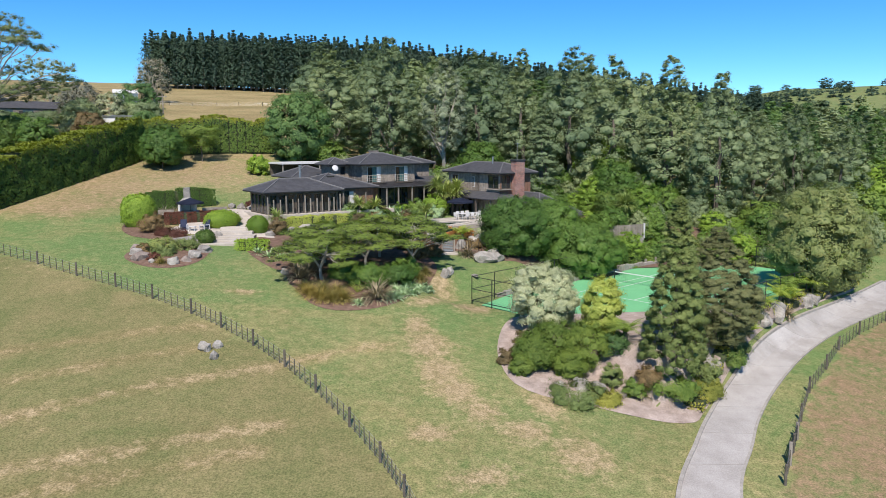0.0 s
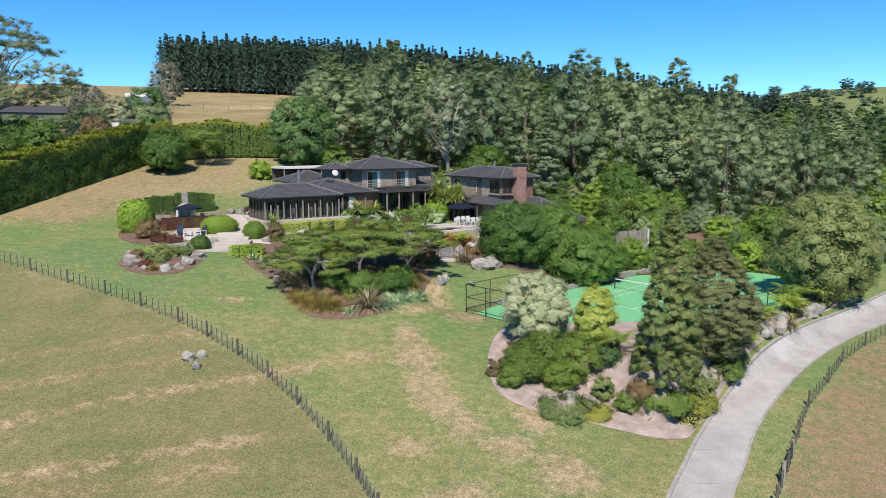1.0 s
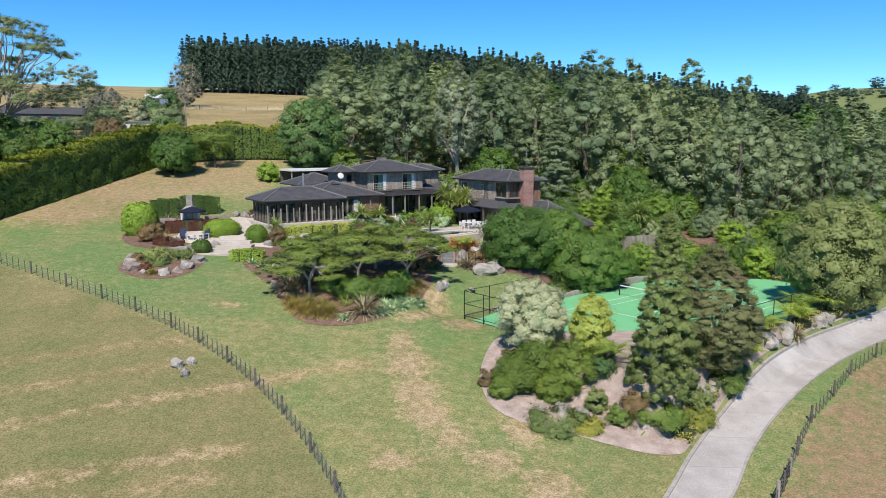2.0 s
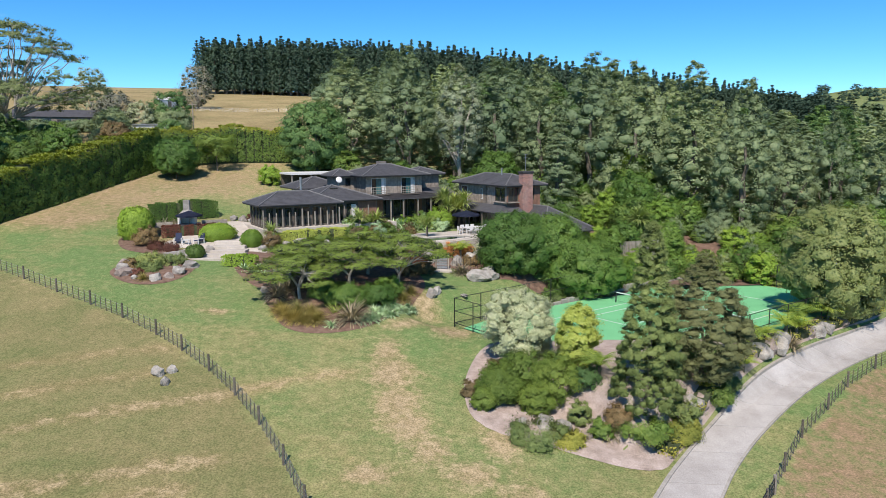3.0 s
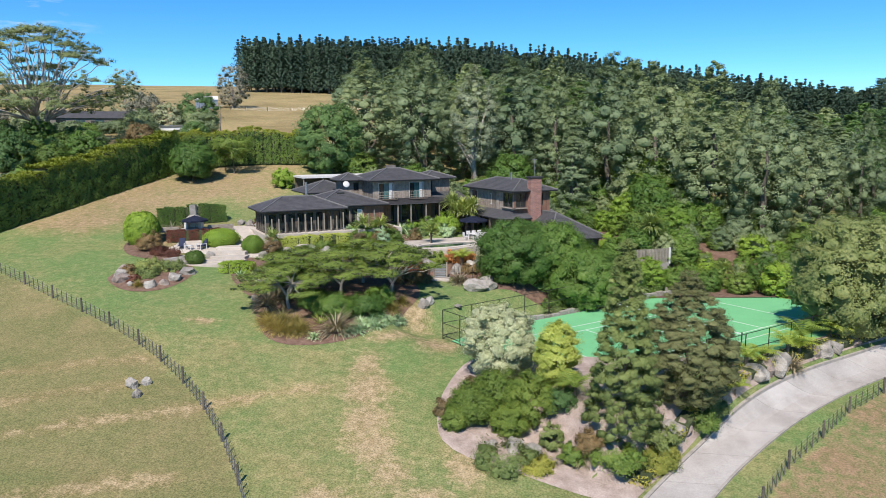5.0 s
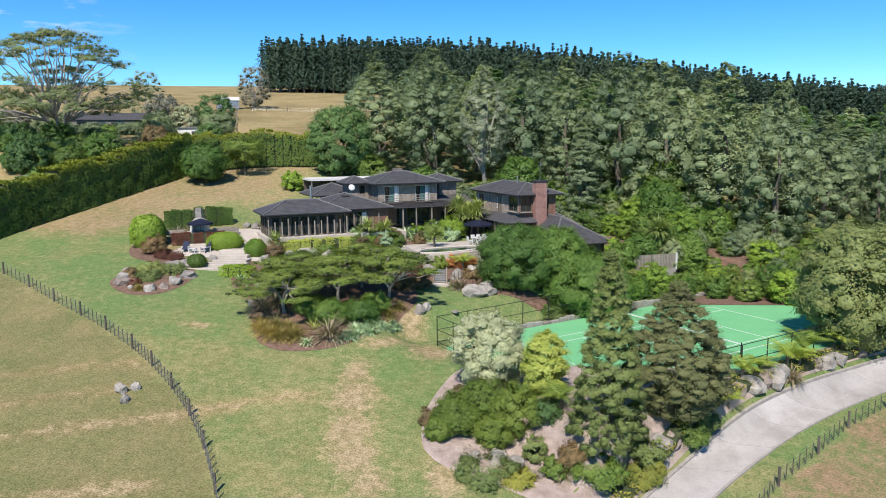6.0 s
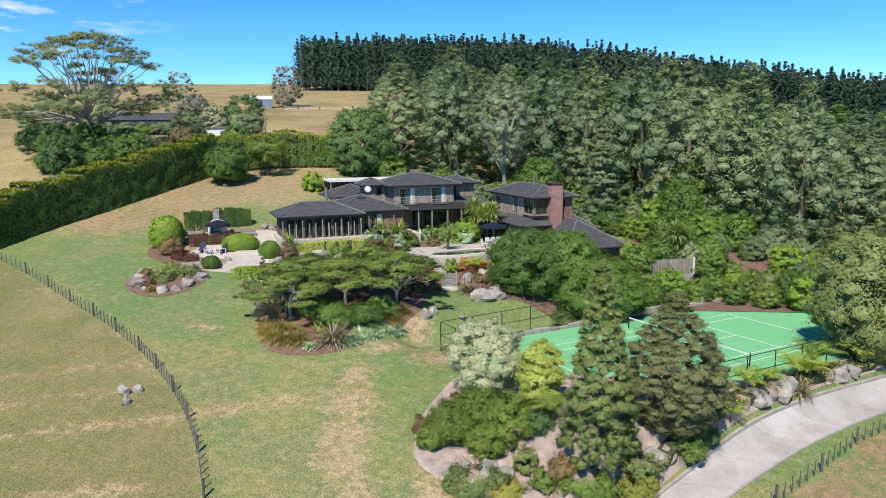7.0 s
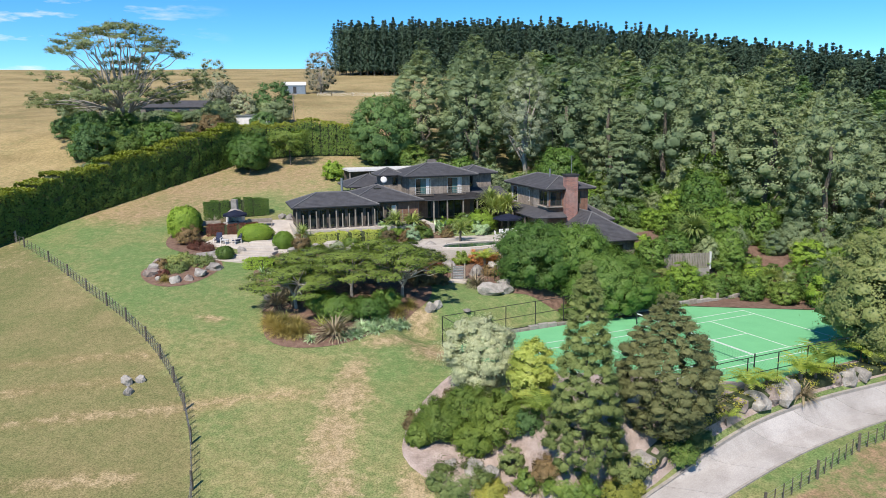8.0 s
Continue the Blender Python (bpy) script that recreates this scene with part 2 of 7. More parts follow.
# sky reflection painted in as a blue-green base colour
PAINTED_SHEEN_GLASS = surface("painted_sheen_pane", (0.05, 0.14, 0.14), (0.1, 0.22, 0.22), 0.8, 0.05, 3, 0.02)


def water_material():
    m, t, b = nodes_of("pool_water")
    b.inputs["Base Color"].default_value = (0.02, 0.05, 0.04, 1)
    b.inputs["Roughness"].default_value = 0.06
    n = tex(t, "ShaderNodeTexNoise", 2.5, 3, 0.5, world_place(t))
    bump(t, b, n.outputs[0], 0.15, 0.03)
    return m


WATER = water_material()


def ground_material():
    """Turf: green where watered, straw where it has dried out; the share of each is a property of the sheet."""
    m, t, b = nodes_of("turf")
    p = world_place(t)
    dry = t.nodes.new("ShaderNodeAttribute")
    dry.attribute_name = "dry"
    bare = t.nodes.new("ShaderNodeAttribute")
    bare.attribute_name = "bare"
    n1 = tex(t, "ShaderNodeTexNoise", 0.22, 6, 0.62, p, 0.6)
    n2 = tex(t, "ShaderNodeTexNoise", 1.7, 5, 0.65, p)
    n3 = tex(t, "ShaderNodeTexNoise", 9, 4, 0.7, p)
    green = ramp(t, n2.outputs[0], [(0.3, (0.13, 0.205, 0.07)), (0.5, (0.16, 0.238, 0.086)), (0.72, (0.2, 0.272, 0.108))])
    straw = ramp(t, n2.outputs[0], [(0.3, (0.28, 0.225, 0.11)), (0.55, (0.385, 0.305, 0.16)), (0.75, (0.48, 0.385, 0.22))])
    soil = ramp(t, n2.outputs[0], [(0.3, (0.29, 0.22, 0.125)), (0.7, (0.5, 0.395, 0.245))])
    w = maths(t, "ADD", maths(t, "SUBTRACT", n1.outputs[0], 0.5), maths(t, "MULTIPLY", maths(t, "SUBTRACT", n2.outputs[0], 0.5), 0.6))
    f = maths(t, "ADD", dry.outputs["Fac"], maths(t, "MULTIPLY", w, 1.25), True)
    g = maths(t, "ADD", bare.outputs["Fac"], maths(t, "MULTIPLY", maths(t, "SUBTRACT", n2.outputs[0], 0.5), 1.6))
    g = maths(t, "ADD", g, maths(t, "MULTIPLY", maths(t, "SUBTRACT", n1.outputs[0], 0.5), 0.9))
    g = maths(t, "ADD", g, maths(t, "MULTIPLY", maths(t, "SUBTRACT", n3.outputs[0], 0.5), 0.45))
    g = maths(t, "MULTIPLY", maths(t, "SUBTRACT", g, 0.36), 1.7, True)
    n4 = tex(t, "ShaderNodeTexNoise", 0.06, 5, 0.6, p, 0.4)
    straw = mix(t, 1.0, straw, ramp(t, n4.outputs[0], [(0.36, (0.74, 0.73, 0.68)), (0.6, (1.08, 1.06, 1.04))]), "MULTIPLY")
    c = mix(t, f, green, straw)
    pad = t.nodes.new("ShaderNodeAttribute")
    pad.attribute_name = "grazed"
    c = mix(t, maths(t, "MULTIPLY", pad.outputs["Fac"], 0.55), c, ramp(t, n1.outputs[0], [(0.3, (0.155, 0.14, 0.06)), (0.7, (0.235, 0.195, 0.1))]))
    clay = t.nodes.new("ShaderNodeAttribute")
    clay.attribute_name = "clay"
    red = ramp(t, n2.outputs[0], [(0.3, (0.2, 0.135, 0.08)), (0.7, (0.37, 0.26, 0.165))])
    c = mix(t, g, c, mix(t, clay.outputs["Fac"], soil, red))
    c = mix(t, 1.0, c, ramp(t, n3.outputs[0], [(0.36, (0.5, 0.53, 0.5)), (0.62, (1.09, 1.08, 1.06))]), "MULTIPLY")
    t.links.new(c, b.inputs["Base Color"])
    b.inputs["Roughness"].default_value = 0.95
    b.inputs["Specular IOR Level"].default_value = 0.1
    bump(t, b, n3.outputs[0], 0.5, 0.08)
    return m


TURF = ground_material()


# ---- levels of the land ----
GX = (-60, -40, -20, 0, 20, 40, 60)
GY = (20, 35, 50, 65, 80, 100, 120)
LEVELS = (
    (-4.3, -5.0, -5.5, -6.1, -6.6, -6.9, -7.3),
    (-2.1, -1.9, -2.2, -3.3, -4.4, -5.2, -5.7),
    (0.1, 0.9, 0.9, -0.6, -2.4, -3.4, -3.9),
    (2.5, 3.6, 3.4, 2.0, 0.1, -1.5, -2.1),
    (5.3, 6.2, 5.4, 4.0, 2.5, 0.9, -0.4),
    (8.9, 10.1, 9.1, 7.1, 5.2, 3.7, 2.3),
    (14.6, 14.2, 12.7, 10.2, 7.8, 6.2, 5.2),
)


def cell(knots, v):
    v = min(max(v, knots[0]), knots[-1])
    i = 0
    while i < len(knots) - 2 and v > knots[i + 1]:
        i += 1
    return i, (v - knots[i]) / (knots[i + 1] - knots[i])


def spline(a, b, c, d, u):
    return b + 0.5 * u * (c - a + u * (2 * a - 5 * b + 4 * c - d + u * (3 * (b - c) + d - a)))


def smooth(a, b, v):
    u = min(max((v - a) / (b - a), 0), 1)
    return u * u * (3 - 2 * u)


CA = math.radians(42)


def court(X, Y):
    return 21.5 + X * math.cos(CA) - Y * math.sin(CA), 55.7 + X * math.sin(CA) + Y * math.cos(CA)


def court_inv(x, y):
    dx, dy = x - 21.5, y - 55.7
    return dx * math.cos(CA) + dy * math.sin(CA), -dx * math.sin(CA) + dy * math.cos(CA)


def natural(x, y):
    i, u = cell(GX, x)
    j, v = cell(GY, y)
    rows = []
    for jj in (j - 1, j, j + 1, j + 2):
        r = LEVELS[min(max(jj, 0), 6)]
        rows.append(spline(*(r[min(max(ii, 0), 6)] for ii in (i - 1, i, i + 1, i + 2)), u))
    z = spline(*rows, v)
    e = max(0, y - 120) + 0.42 * max(0, -60 - x)
    rise = 0.104 * min(e, 235) + 24 * (1 - math.exp(-max(0, e - 235) / 230))
    z += rise * (1 - 0.45 * smooth(-20, 160, x))
    z += smooth(0, 80, e) * (0.25 + 0.75 * smooth(60, 140, x)) * (2.6 * math.sin(x / 41 + 0.6) * math.sin(y / 63 + 0.4) + 1.2 * math.sin(x / 19 + y / 27))
    z += 40 * math.exp(-(((x - 430) / 260) ** 2 + ((y - 760) / 230) ** 2))
    return z


def ground(x, y):
    z = natural(x, y)
    X, Y = court_inv(x, y)
    d = max(-6.8 - X, X - 32.0, -4.2 - Y, Y - 16.2)
    k = 1 - smooth(0.0, 3.0, d)
    return z * (1 - k) - 0.06 * k


# ---- shape helpers ----
def link_mesh(name, bm, material, parent=None, label="", smooth_faces=False):
    me = bpy.data.meshes.new(name)
    bm.to_mesh(me)
    bm.free()
    me.materials.append(material)
    if smooth_faces:
        me.polygons.foreach_set("use_smooth", [True] * len(me.polygons))
    ob = new(name, me)
    if parent is not None:
        ob.parent = parent
    if label:
        ob["label"] = label
    return ob


def part(name, bm, material, parent, label="", smooth_faces=False):
    return link_mesh(name, bm, material, parent, label, smooth_faces)


def raw_mesh(name, verts, faces, material, parent=None, label="", smooth_faces=False):
    me = bpy.data.meshes.new(name)
    me.from_pydata(verts, [], faces)
    me.materials.append(material)
    if smooth_faces:
        me.polygons.foreach_set("use_smooth", [True] * len(me.polygons))
    ob = new(name, me)
    if parent is not None:
        ob.parent = parent
    if label:
        ob["label"] = label
    return ob


def thing(name, m, label, category, group="", kind=""):
    ob = new(name)
    ob.empty_display_size = 0.3
    ob.matrix_world = m
    return tagged(ob, label, category, group, kind)


def box(bm, x0, y0, z0, x1, y1, z1, m=None):
    c = Matrix.Translation(((x0 + x1) / 2, (y0 + y1) / 2, (z0 + z1) / 2)) @ Matrix.Diagonal((x1 - x0, y1 - y0, z1 - z0, 1))
    bmesh.ops.create_cube(bm, size=1, matrix=(m @ c) if m is not None else c)
    return bm


def boxm(*a):
    return box(bmesh.new(), *a)


def soft_box(x0, y0, z0, x1, y1, z1, r=0.02, seg=1):
    bm = boxm(x0, y0, z0, x1, y1, z1)
    bmesh.ops.bevel(bm, geom=bm.edges[:], offset=r, segments=seg, affect="EDGES")
    return bm


def rod(bm, a, b, r0, r1=None, n=8):
    a, b = Vector(a), Vector(b)
    d = b - a
    m = Matrix.Translation((a + b) / 2) @ d.to_track_quat("Z", "Y").to_matrix().to_4x4()
    bmesh.ops.create_cone(bm, cap_ends=True, segments=n, radius1=r0, radius2=r0 if r1 is None else r1, depth=d.length, matrix=m)
    return bm


def strand(pts, r, n=4):
    """One unbroken wire through the points."""
    bm = bmesh.new()
    prev = None
    for p in pts:
        ring = [bm.verts.new((p[0] + r * math.cos(6.283 * k / n), p[1] + r * math.sin(6.283 * k / n), p[2] + r * math.sin(6.283 * (k + 0.5) / n))) for k in range(n)]
        if prev:
            for k in range(n):
                bm.faces.new((prev[k], prev[(k + 1) % n], ring[(k + 1) % n], ring[k]))
        prev = ring
    return bm


def slab_poly(bm, pts, z0, z1):
    """A prism over a polygon of plan points."""
    lo = [bm.verts.new((x, y, z0)) for x, y in pts]
    hi = [bm.verts.new((x, y, z1)) for x, y in pts]
    bm.faces.new(hi)
    bm.faces.new(lo[::-1])
    for i in range(len(pts)):
        j = (i + 1) % len(pts)
        bm.faces.new((lo[i], lo[j], hi[j], hi[i]))
    return bm


def curve_points(pts, step=1.0, closed=False):
    """Points along a smooth line through plan points."""
    out = []
    n = len(pts)
    for i in range(n if closed else n - 1):
        q = [pts[(i + k) % n] if closed else pts[min(max(i + k, 0), n - 1)] for k in (-1, 0, 1, 2)]
        m = max(1, int(math.dist(q[1], q[2]) / step))
        for s in range(m):
            u = s / m
            out.append(tuple(spline(q[0][k], q[1][k], q[2][k], q[3][k], u) for k in range(2)))
    if not closed:
        out.append(pts[-1])
    return out


def icosphere_data(sub):
    bm = bmesh.new()
    bmesh.ops.create_icosphere(bm, subdivisions=sub, radius=1)
    v = np.array([x.co[:] for x in bm.verts])
    f = np.array([[y.index for y in x.verts] for x in bm.faces])
    bm.free()
    return v, f


ICO1, ICO2 = icosphere_data(1), icosphere_data(2)


def leaf_cards(points, normals, size, rng, aspect=0.55, tilt=0.7):
    """Small pointed leaves, one at each point, roughly across its normal."""
    n = len(points)
    nn = normals + tilt * rng.normal(size=(n, 3))
    nn /= np.linalg.norm(nn, axis=1)[:, None] + 1e-9
    r = rng.normal(size=(n, 3))
    u = np.cross(nn, r)
    u /= np.linalg.norm(u, axis=1)[:, None] + 1e-9
    w = np.cross(nn, u)
    s = (size * rng.uniform(0.6, 1.4, n))[:, None]
    v = np.stack([points - u * s * 0.8 - w * s * aspect, points + u * s * 1.2, points - u * s * 0.8 + w * s * aspect], 1).reshape(-1, 3)
    f = np.arange(3 * n).reshape(n, 3)
    k = normals / (np.linalg.norm(normals, axis=1)[:, None] + 1e-9) + 0.42 * nn
    k /= np.linalg.norm(k, axis=1)[:, None] + 1e-9
    return v, f, np.repeat(k, 3, axis=0)


def clumps_mesh(name, centres, radii, per, size, seed, aspect=0.55, core=0.6, tilt=0.5, flat=1.0, droop=0.0):
    """Fuzzy leaf clumps round the centres, and apart from them the closed core of each clump; each with its normals."""
    rng = np.random.default_rng(seed)
    V, N, F, base = [], [], [], 0
    CV, CN, CF, cbase = [], [], [], 0
    allc = np.array(centres, float)
    mid = allc.mean(axis=0) - np.array([0, 0, 0.12 * np.ptp(allc[:, 2])])
    for c, r in zip(centres, radii):
        c = np.array(c, float)
        rr = np.array([r * rng.uniform(0.7, 1.3), r * rng.uniform(0.7, 1.3), r * flat * rng.uniform(0.7, 1.25)])
        if core > 0:
            ball = ICO1
            v = ball[0] * rr * core * rng.uniform(0.78, 1.12, (len(ball[0]), 1)) + c
            out = (c - mid) * np.array([1, 1, 0.6])
            k = ball[0] + 0.8 * out / (np.linalg.norm(out) + 1e-6) + 0.25 * rng.normal(size=ball[0].shape)
            CV.append(v)
            CN.append(k / np.linalg.norm(k, axis=1)[:, None])
            CF.append(ball[1] + cbase)
            cbase += len(v)
        d = rng.normal(size=(per, 3))
        d /= np.linalg.norm(d, axis=1)[:, None]
        d[:, 2] = np.where(d[:, 2] < -0.45, -d[:, 2], d[:, 2])
        lump = 1 + 0.2 * np.sin(d[:, 0:1] * 5 + c[0] * 3) + 0.2 * np.sin(d[:, 1:2] * 6 + c[1] * 3)
        p = c + d * rr * lump * (0.56 + 0.72 * rng.uniform(0, 1, (per, 1)) ** 0.9)
        p[:, 2] -= droop * rng.uniform(0, 1, per) ** 2
        out = (c - mid) * np.array([1, 1, 0.6])
        out /= np.linalg.norm(out) + 1e-6
        v, f, n = leaf_cards(p, d + 0.95 * out + np.array([0, 0, 0.35]), size, rng, aspect, tilt)
        V.append(v)
        N.append(n)
        F.append(f + base)
        base += len(v)
    leaf = (np.concatenate(V), np.concatenate(F), np.concatenate(N))
    inside = (np.concatenate(CV), np.concatenate(CF), np.concatenate(CN)) if CV else None
    return leaf, inside


def crown_part(parent, leaf_material, data, bare=False):
    """The crown as one mesh: leaves over the closed inner mass of each clump."""
    (v, f, n), inside = data
    if inside is None:
        return leaf_mesh("crown", v, f, n, leaf_material, parent)
    crown = leaf_mesh("crown", np.concatenate([v, inside[0]]), np.concatenate([f, inside[1] + len(v)]), np.concatenate([n, inside[2]]), leaf_material, parent)
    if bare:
        # here the inner mass gets its painted shade tone, seen in the gaps
        crown.data.materials.append(SHADED_CORE)
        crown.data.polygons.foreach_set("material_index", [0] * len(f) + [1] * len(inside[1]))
    return crown


def leaf_mesh(name, v, f, n, material, parent):
    """Leaves that take the light as the mass they belong to does."""
    ob = raw_mesh(name, v.tolist(), [tuple(k) for k in f.tolist()], material, parent, smooth_faces=True)
    ob.data.normals_split_custom_set_from_vertices(n.tolist())
    return ob


def crown_clumps(w, h, z0, n, seed, profile="round", lump=0.28):
    """Centres and radii of clumps that fill a crown of width w from z0 to h."""
    rng = np.random.default_rng(seed)
    cs, rs = [], []
    for i in range(n):
        u = (i + 0.5) / n
        a = i * 2.39996 + rng.uniform(-0.4, 0.4)
        if profile == "round":
            k = math.sin(math.pi * (0.12 + 0.8 * u)) ** 0.6
        elif profile == "cone":
            k = (1 - u) ** 0.75 * 0.92 + 0.1
        elif profile == "column":
            k = 0.55 + 0.45 * math.sin(math.pi * (0.1 + 0.8 * u)) - 0.45 * max(0, u - 0.7) / 0.3
        elif profile == "egg":
            k = min(1.0, 0.62 + 1.3 * u) if u < 0.3 else max(0.16, 1 - ((u - 0.3) / 0.7) ** 2.1)
        elif profile == "flat":
            k = 0.35 + 0.65 * math.sqrt(u)
        else:
            k = 1
        rad = w / 2 * k
        q = rad * (0.74 if rng.random() < 0.88 else 0.35) * rng.uniform(0.85, 1.1)
        r = w * lump * rng.uniform(0.65, 1.1) * ((0.14 + 0.86 * k ** 0.8) if profile in ('cone', 'egg') else (0.5 + 0.5 * k))
        cs.append((q * math.cos(a), q * math.sin(a), z0 + (h - z0 - r * 0.6) * u + rng.uniform(-0.3, 0.3)))
        rs.append(r)
    return cs, rs


def limb(bm, a, b, r0, r1, seed, n=4, sag=0.12):
    """A tapered, slightly crooked limb."""
    rng = random.Random(seed)
    a, b = Vector(a), Vector(b)
    last, L = a, (b - a).length
    for i in range(1, n + 1):
        p = a.lerp(b, i / n)
        if i < n:
            p = p + Vector((rng.uniform(-1, 1), rng.uniform(-1, 1), rng.uniform(-0.4, 0.6))) * L * sag / 2
        rod(bm, last, p, r0 + (r1 - r0) * (i - 1) / n, r0 + (r1 - r0) * i / n, 6)
        last = p
    return bm


def make_tree(name, leaf, label, category, w, h, trunk, n=26, per=110, size=0.32, seed=1, profile="round", lump=0.28, bark=None, flat=0.8, limbs=5, group="", aspect=0.55, core=0.8, lean=0.0, droop=0.0):
    t = thing(name, pose(0, 0, 0), label, category, group)
    cs, rs = crown_clumps(w, h, trunk, n, seed, profile, lump)
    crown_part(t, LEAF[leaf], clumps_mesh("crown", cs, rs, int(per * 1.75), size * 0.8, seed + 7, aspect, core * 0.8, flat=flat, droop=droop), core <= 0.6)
    bm = bmesh.new()
    rng = random.Random(seed)
    r = max(0.08, h * 0.018)
    limb(bm, (0, 0, -0.4), (lean, 0, trunk + (h - trunk) * 0.55), r, r * 0.4, seed, 5, 0.06)
    for i in range(limbs):
        c = cs[rng.randrange(len(cs))]
        z = trunk * rng.uniform(0.6, 1.1)
        limb(bm, (0, 0, z), c, r * 0.5, r * 0.12, seed + i)
    part("trunk", bm, bark or BARK, t)
    return t


def put(t, x, y, turn=0.0, scale=1.0, tall=1.0, sink=0.1):
    """A copy of a plant on the ground."""
    return copy_thing(t, pose(x, y, ground(x, y) - sink, 0, 0, turn) @ Matrix.Diagonal((scale, scale, scale * tall, 1)))


def set_at(t, x, y, turn=0.0, scale=1.0, tall=1.0, sink=0.1):
    t.matrix_world = pose(x, y, ground(x, y) - sink, 0, 0, turn) @ Matrix.Diagonal((scale, scale, scale * tall, 1))
    return t


def blade_plant(name, leaf, label, category, n, length, width, seed=1, rise=1.0, arch=0.6, trunk=0.0, group="", bark=None, fold=0.0):
    """A tuft of arching blades, on a stem where trunk is above nought."""
    t = thing(name, pose(0, 0, 0), label, category, group)
    rng = random.Random(seed)
    V, F = [], []
    for i in range(n):
        a = rng.uniform(0, 6.283)
        el = rise * rng.uniform(0.1, 1.45)
        L = length * rng.uniform(0.65, 1.1)
        d, up = Vector((math.cos(a), math.sin(a), 0)), Vector((0, 0, 1))
        side = Vector((-math.sin(a), math.cos(a), 0)) * width
        p = Vector((0, 0, trunk)) + d * rng.uniform(0, 0.12) * length
        b = len(V)
        for k in range(4):
            w = (0.7, 1.0, 0.75, 0.06)[k]
            V += [tuple(p - side * w), tuple(p + side * w)]
            e = el - arch * k * rng.uniform(0.7, 1.2)
            p = p + (d * math.cos(e) + up * math.sin(e)) * L / 3
        for k in range(3):
            F.append((b + 2 * k, b + 2 * k + 1, b + 2 * k + 3, b + 2 * k + 2))
    raw_mesh("foliage", V, F, LEAF[leaf], t)
    if trunk > 0:
        part("stem", limb(bmesh.new(), (0, 0, -0.3), (0, 0, trunk), 0.12 + 0.02 * trunk, 0.1, seed, 3, 0.05), bark or BARK, t)
    return t


def frond_plant(name, label, n, length, trunk, seed=1, leaf="fern", group=""):
    """A tree fern: feathered fronds from the top of a short trunk."""
    t = thing(name, pose(0, 0, 0), label, "fern", group)
    rng = random.Random(seed)
    V, F = [], []
    for i in range(n):
        a = 6.283 * i / n + rng.uniform(-0.2, 0.2)
        d = Vector((math.cos(a), math.sin(a), 0))
        s = Vector((-d.y, d.x, 0))
        p, el = Vector((0, 0, trunk)), rng.uniform(0.75, 1.25)
        steps = 12
        for k in range(steps):
            e = el - 1.5 * (k / steps) ** 1.2
            q = p + (d * math.cos(e) + Vector((0, 0, math.sin(e)))) * length / steps
            w = length * 0.24 * math.sin(math.pi * (0.12 + 0.86 * k / steps))
            for sg in (-1, 1):
                b = len(V)
                tip = q + s * sg * w + d * w * 0.35 - Vector((0, 0, w * 0.25))
                V += [tuple(p), tuple(p.lerp(q, 0.75)), tuple(tip)]
                F.append((b, b + 1, b + 2))
            p = q
    raw_mesh("crown", V, F, LEAF[leaf], t)
    part("stem", limb(bmesh.new(), (0, 0, -0.3), (0, 0, trunk + 0.05), 0.16, 0.13, seed, 3, 0.05), BARK, t)
    return t


def make_rock(w, d, h, seed, material=None, label="weathered grey boulder", group=""):
    v, f = ICO2
    out = []
    for p in v:
        q = Vector(p)
        n = noise.noise(q * 1.3 + Vector((seed * 7.1, 0, 0))) * 0.45 + noise.noise(q * 3.1 + Vector((0, seed * 3.3, 0))) * 0.16
        q = q * (1 + n)
        q = Vector([round(c * 2.6) / 2.6 * 0.35 + c * 0.65 for c in q])
        out.append((q.x * w / 2, q.y * d / 2, q.z * h * 0.62 + h * 0.3))
    ob = raw_mesh("boulder", out, [tuple(k) for k in f.tolist()], material or STONE)
    return tagged(ob, label, "rock", group)


def rock(x, y, w, d, h, seed, turn=0.0, material=None, label="weathered grey boulder", group="", lift=0.0):
    ob = make_rock(w, d, h, seed, material, label, group)
    ob.matrix_world = pose(x, y, ground(x, y) - 0.12 * h + lift, 0, 0, turn)
    return ob


def dome(name, leaf, x, y, w, h, label, seed=1, size=0.09, per=150, n=26, profile="round", category="shrub", group="", sink=0.1, d=None, turn=0.0, z=None):
    t = make_tree(name, leaf, label, category, w, h, 0.1 * h, int(n * 1.4), int(per * 0.8), size * 0.85, seed, profile, 0.14, flat=0.9, limbs=3, core=0.7, group=group)
    t.matrix_world = pose(x, y, (ground(x, y) if z is None else z) - sink, 0, 0, turn) @ Matrix.Diagonal((1, (d or w) / w, 1, 1))
    return t


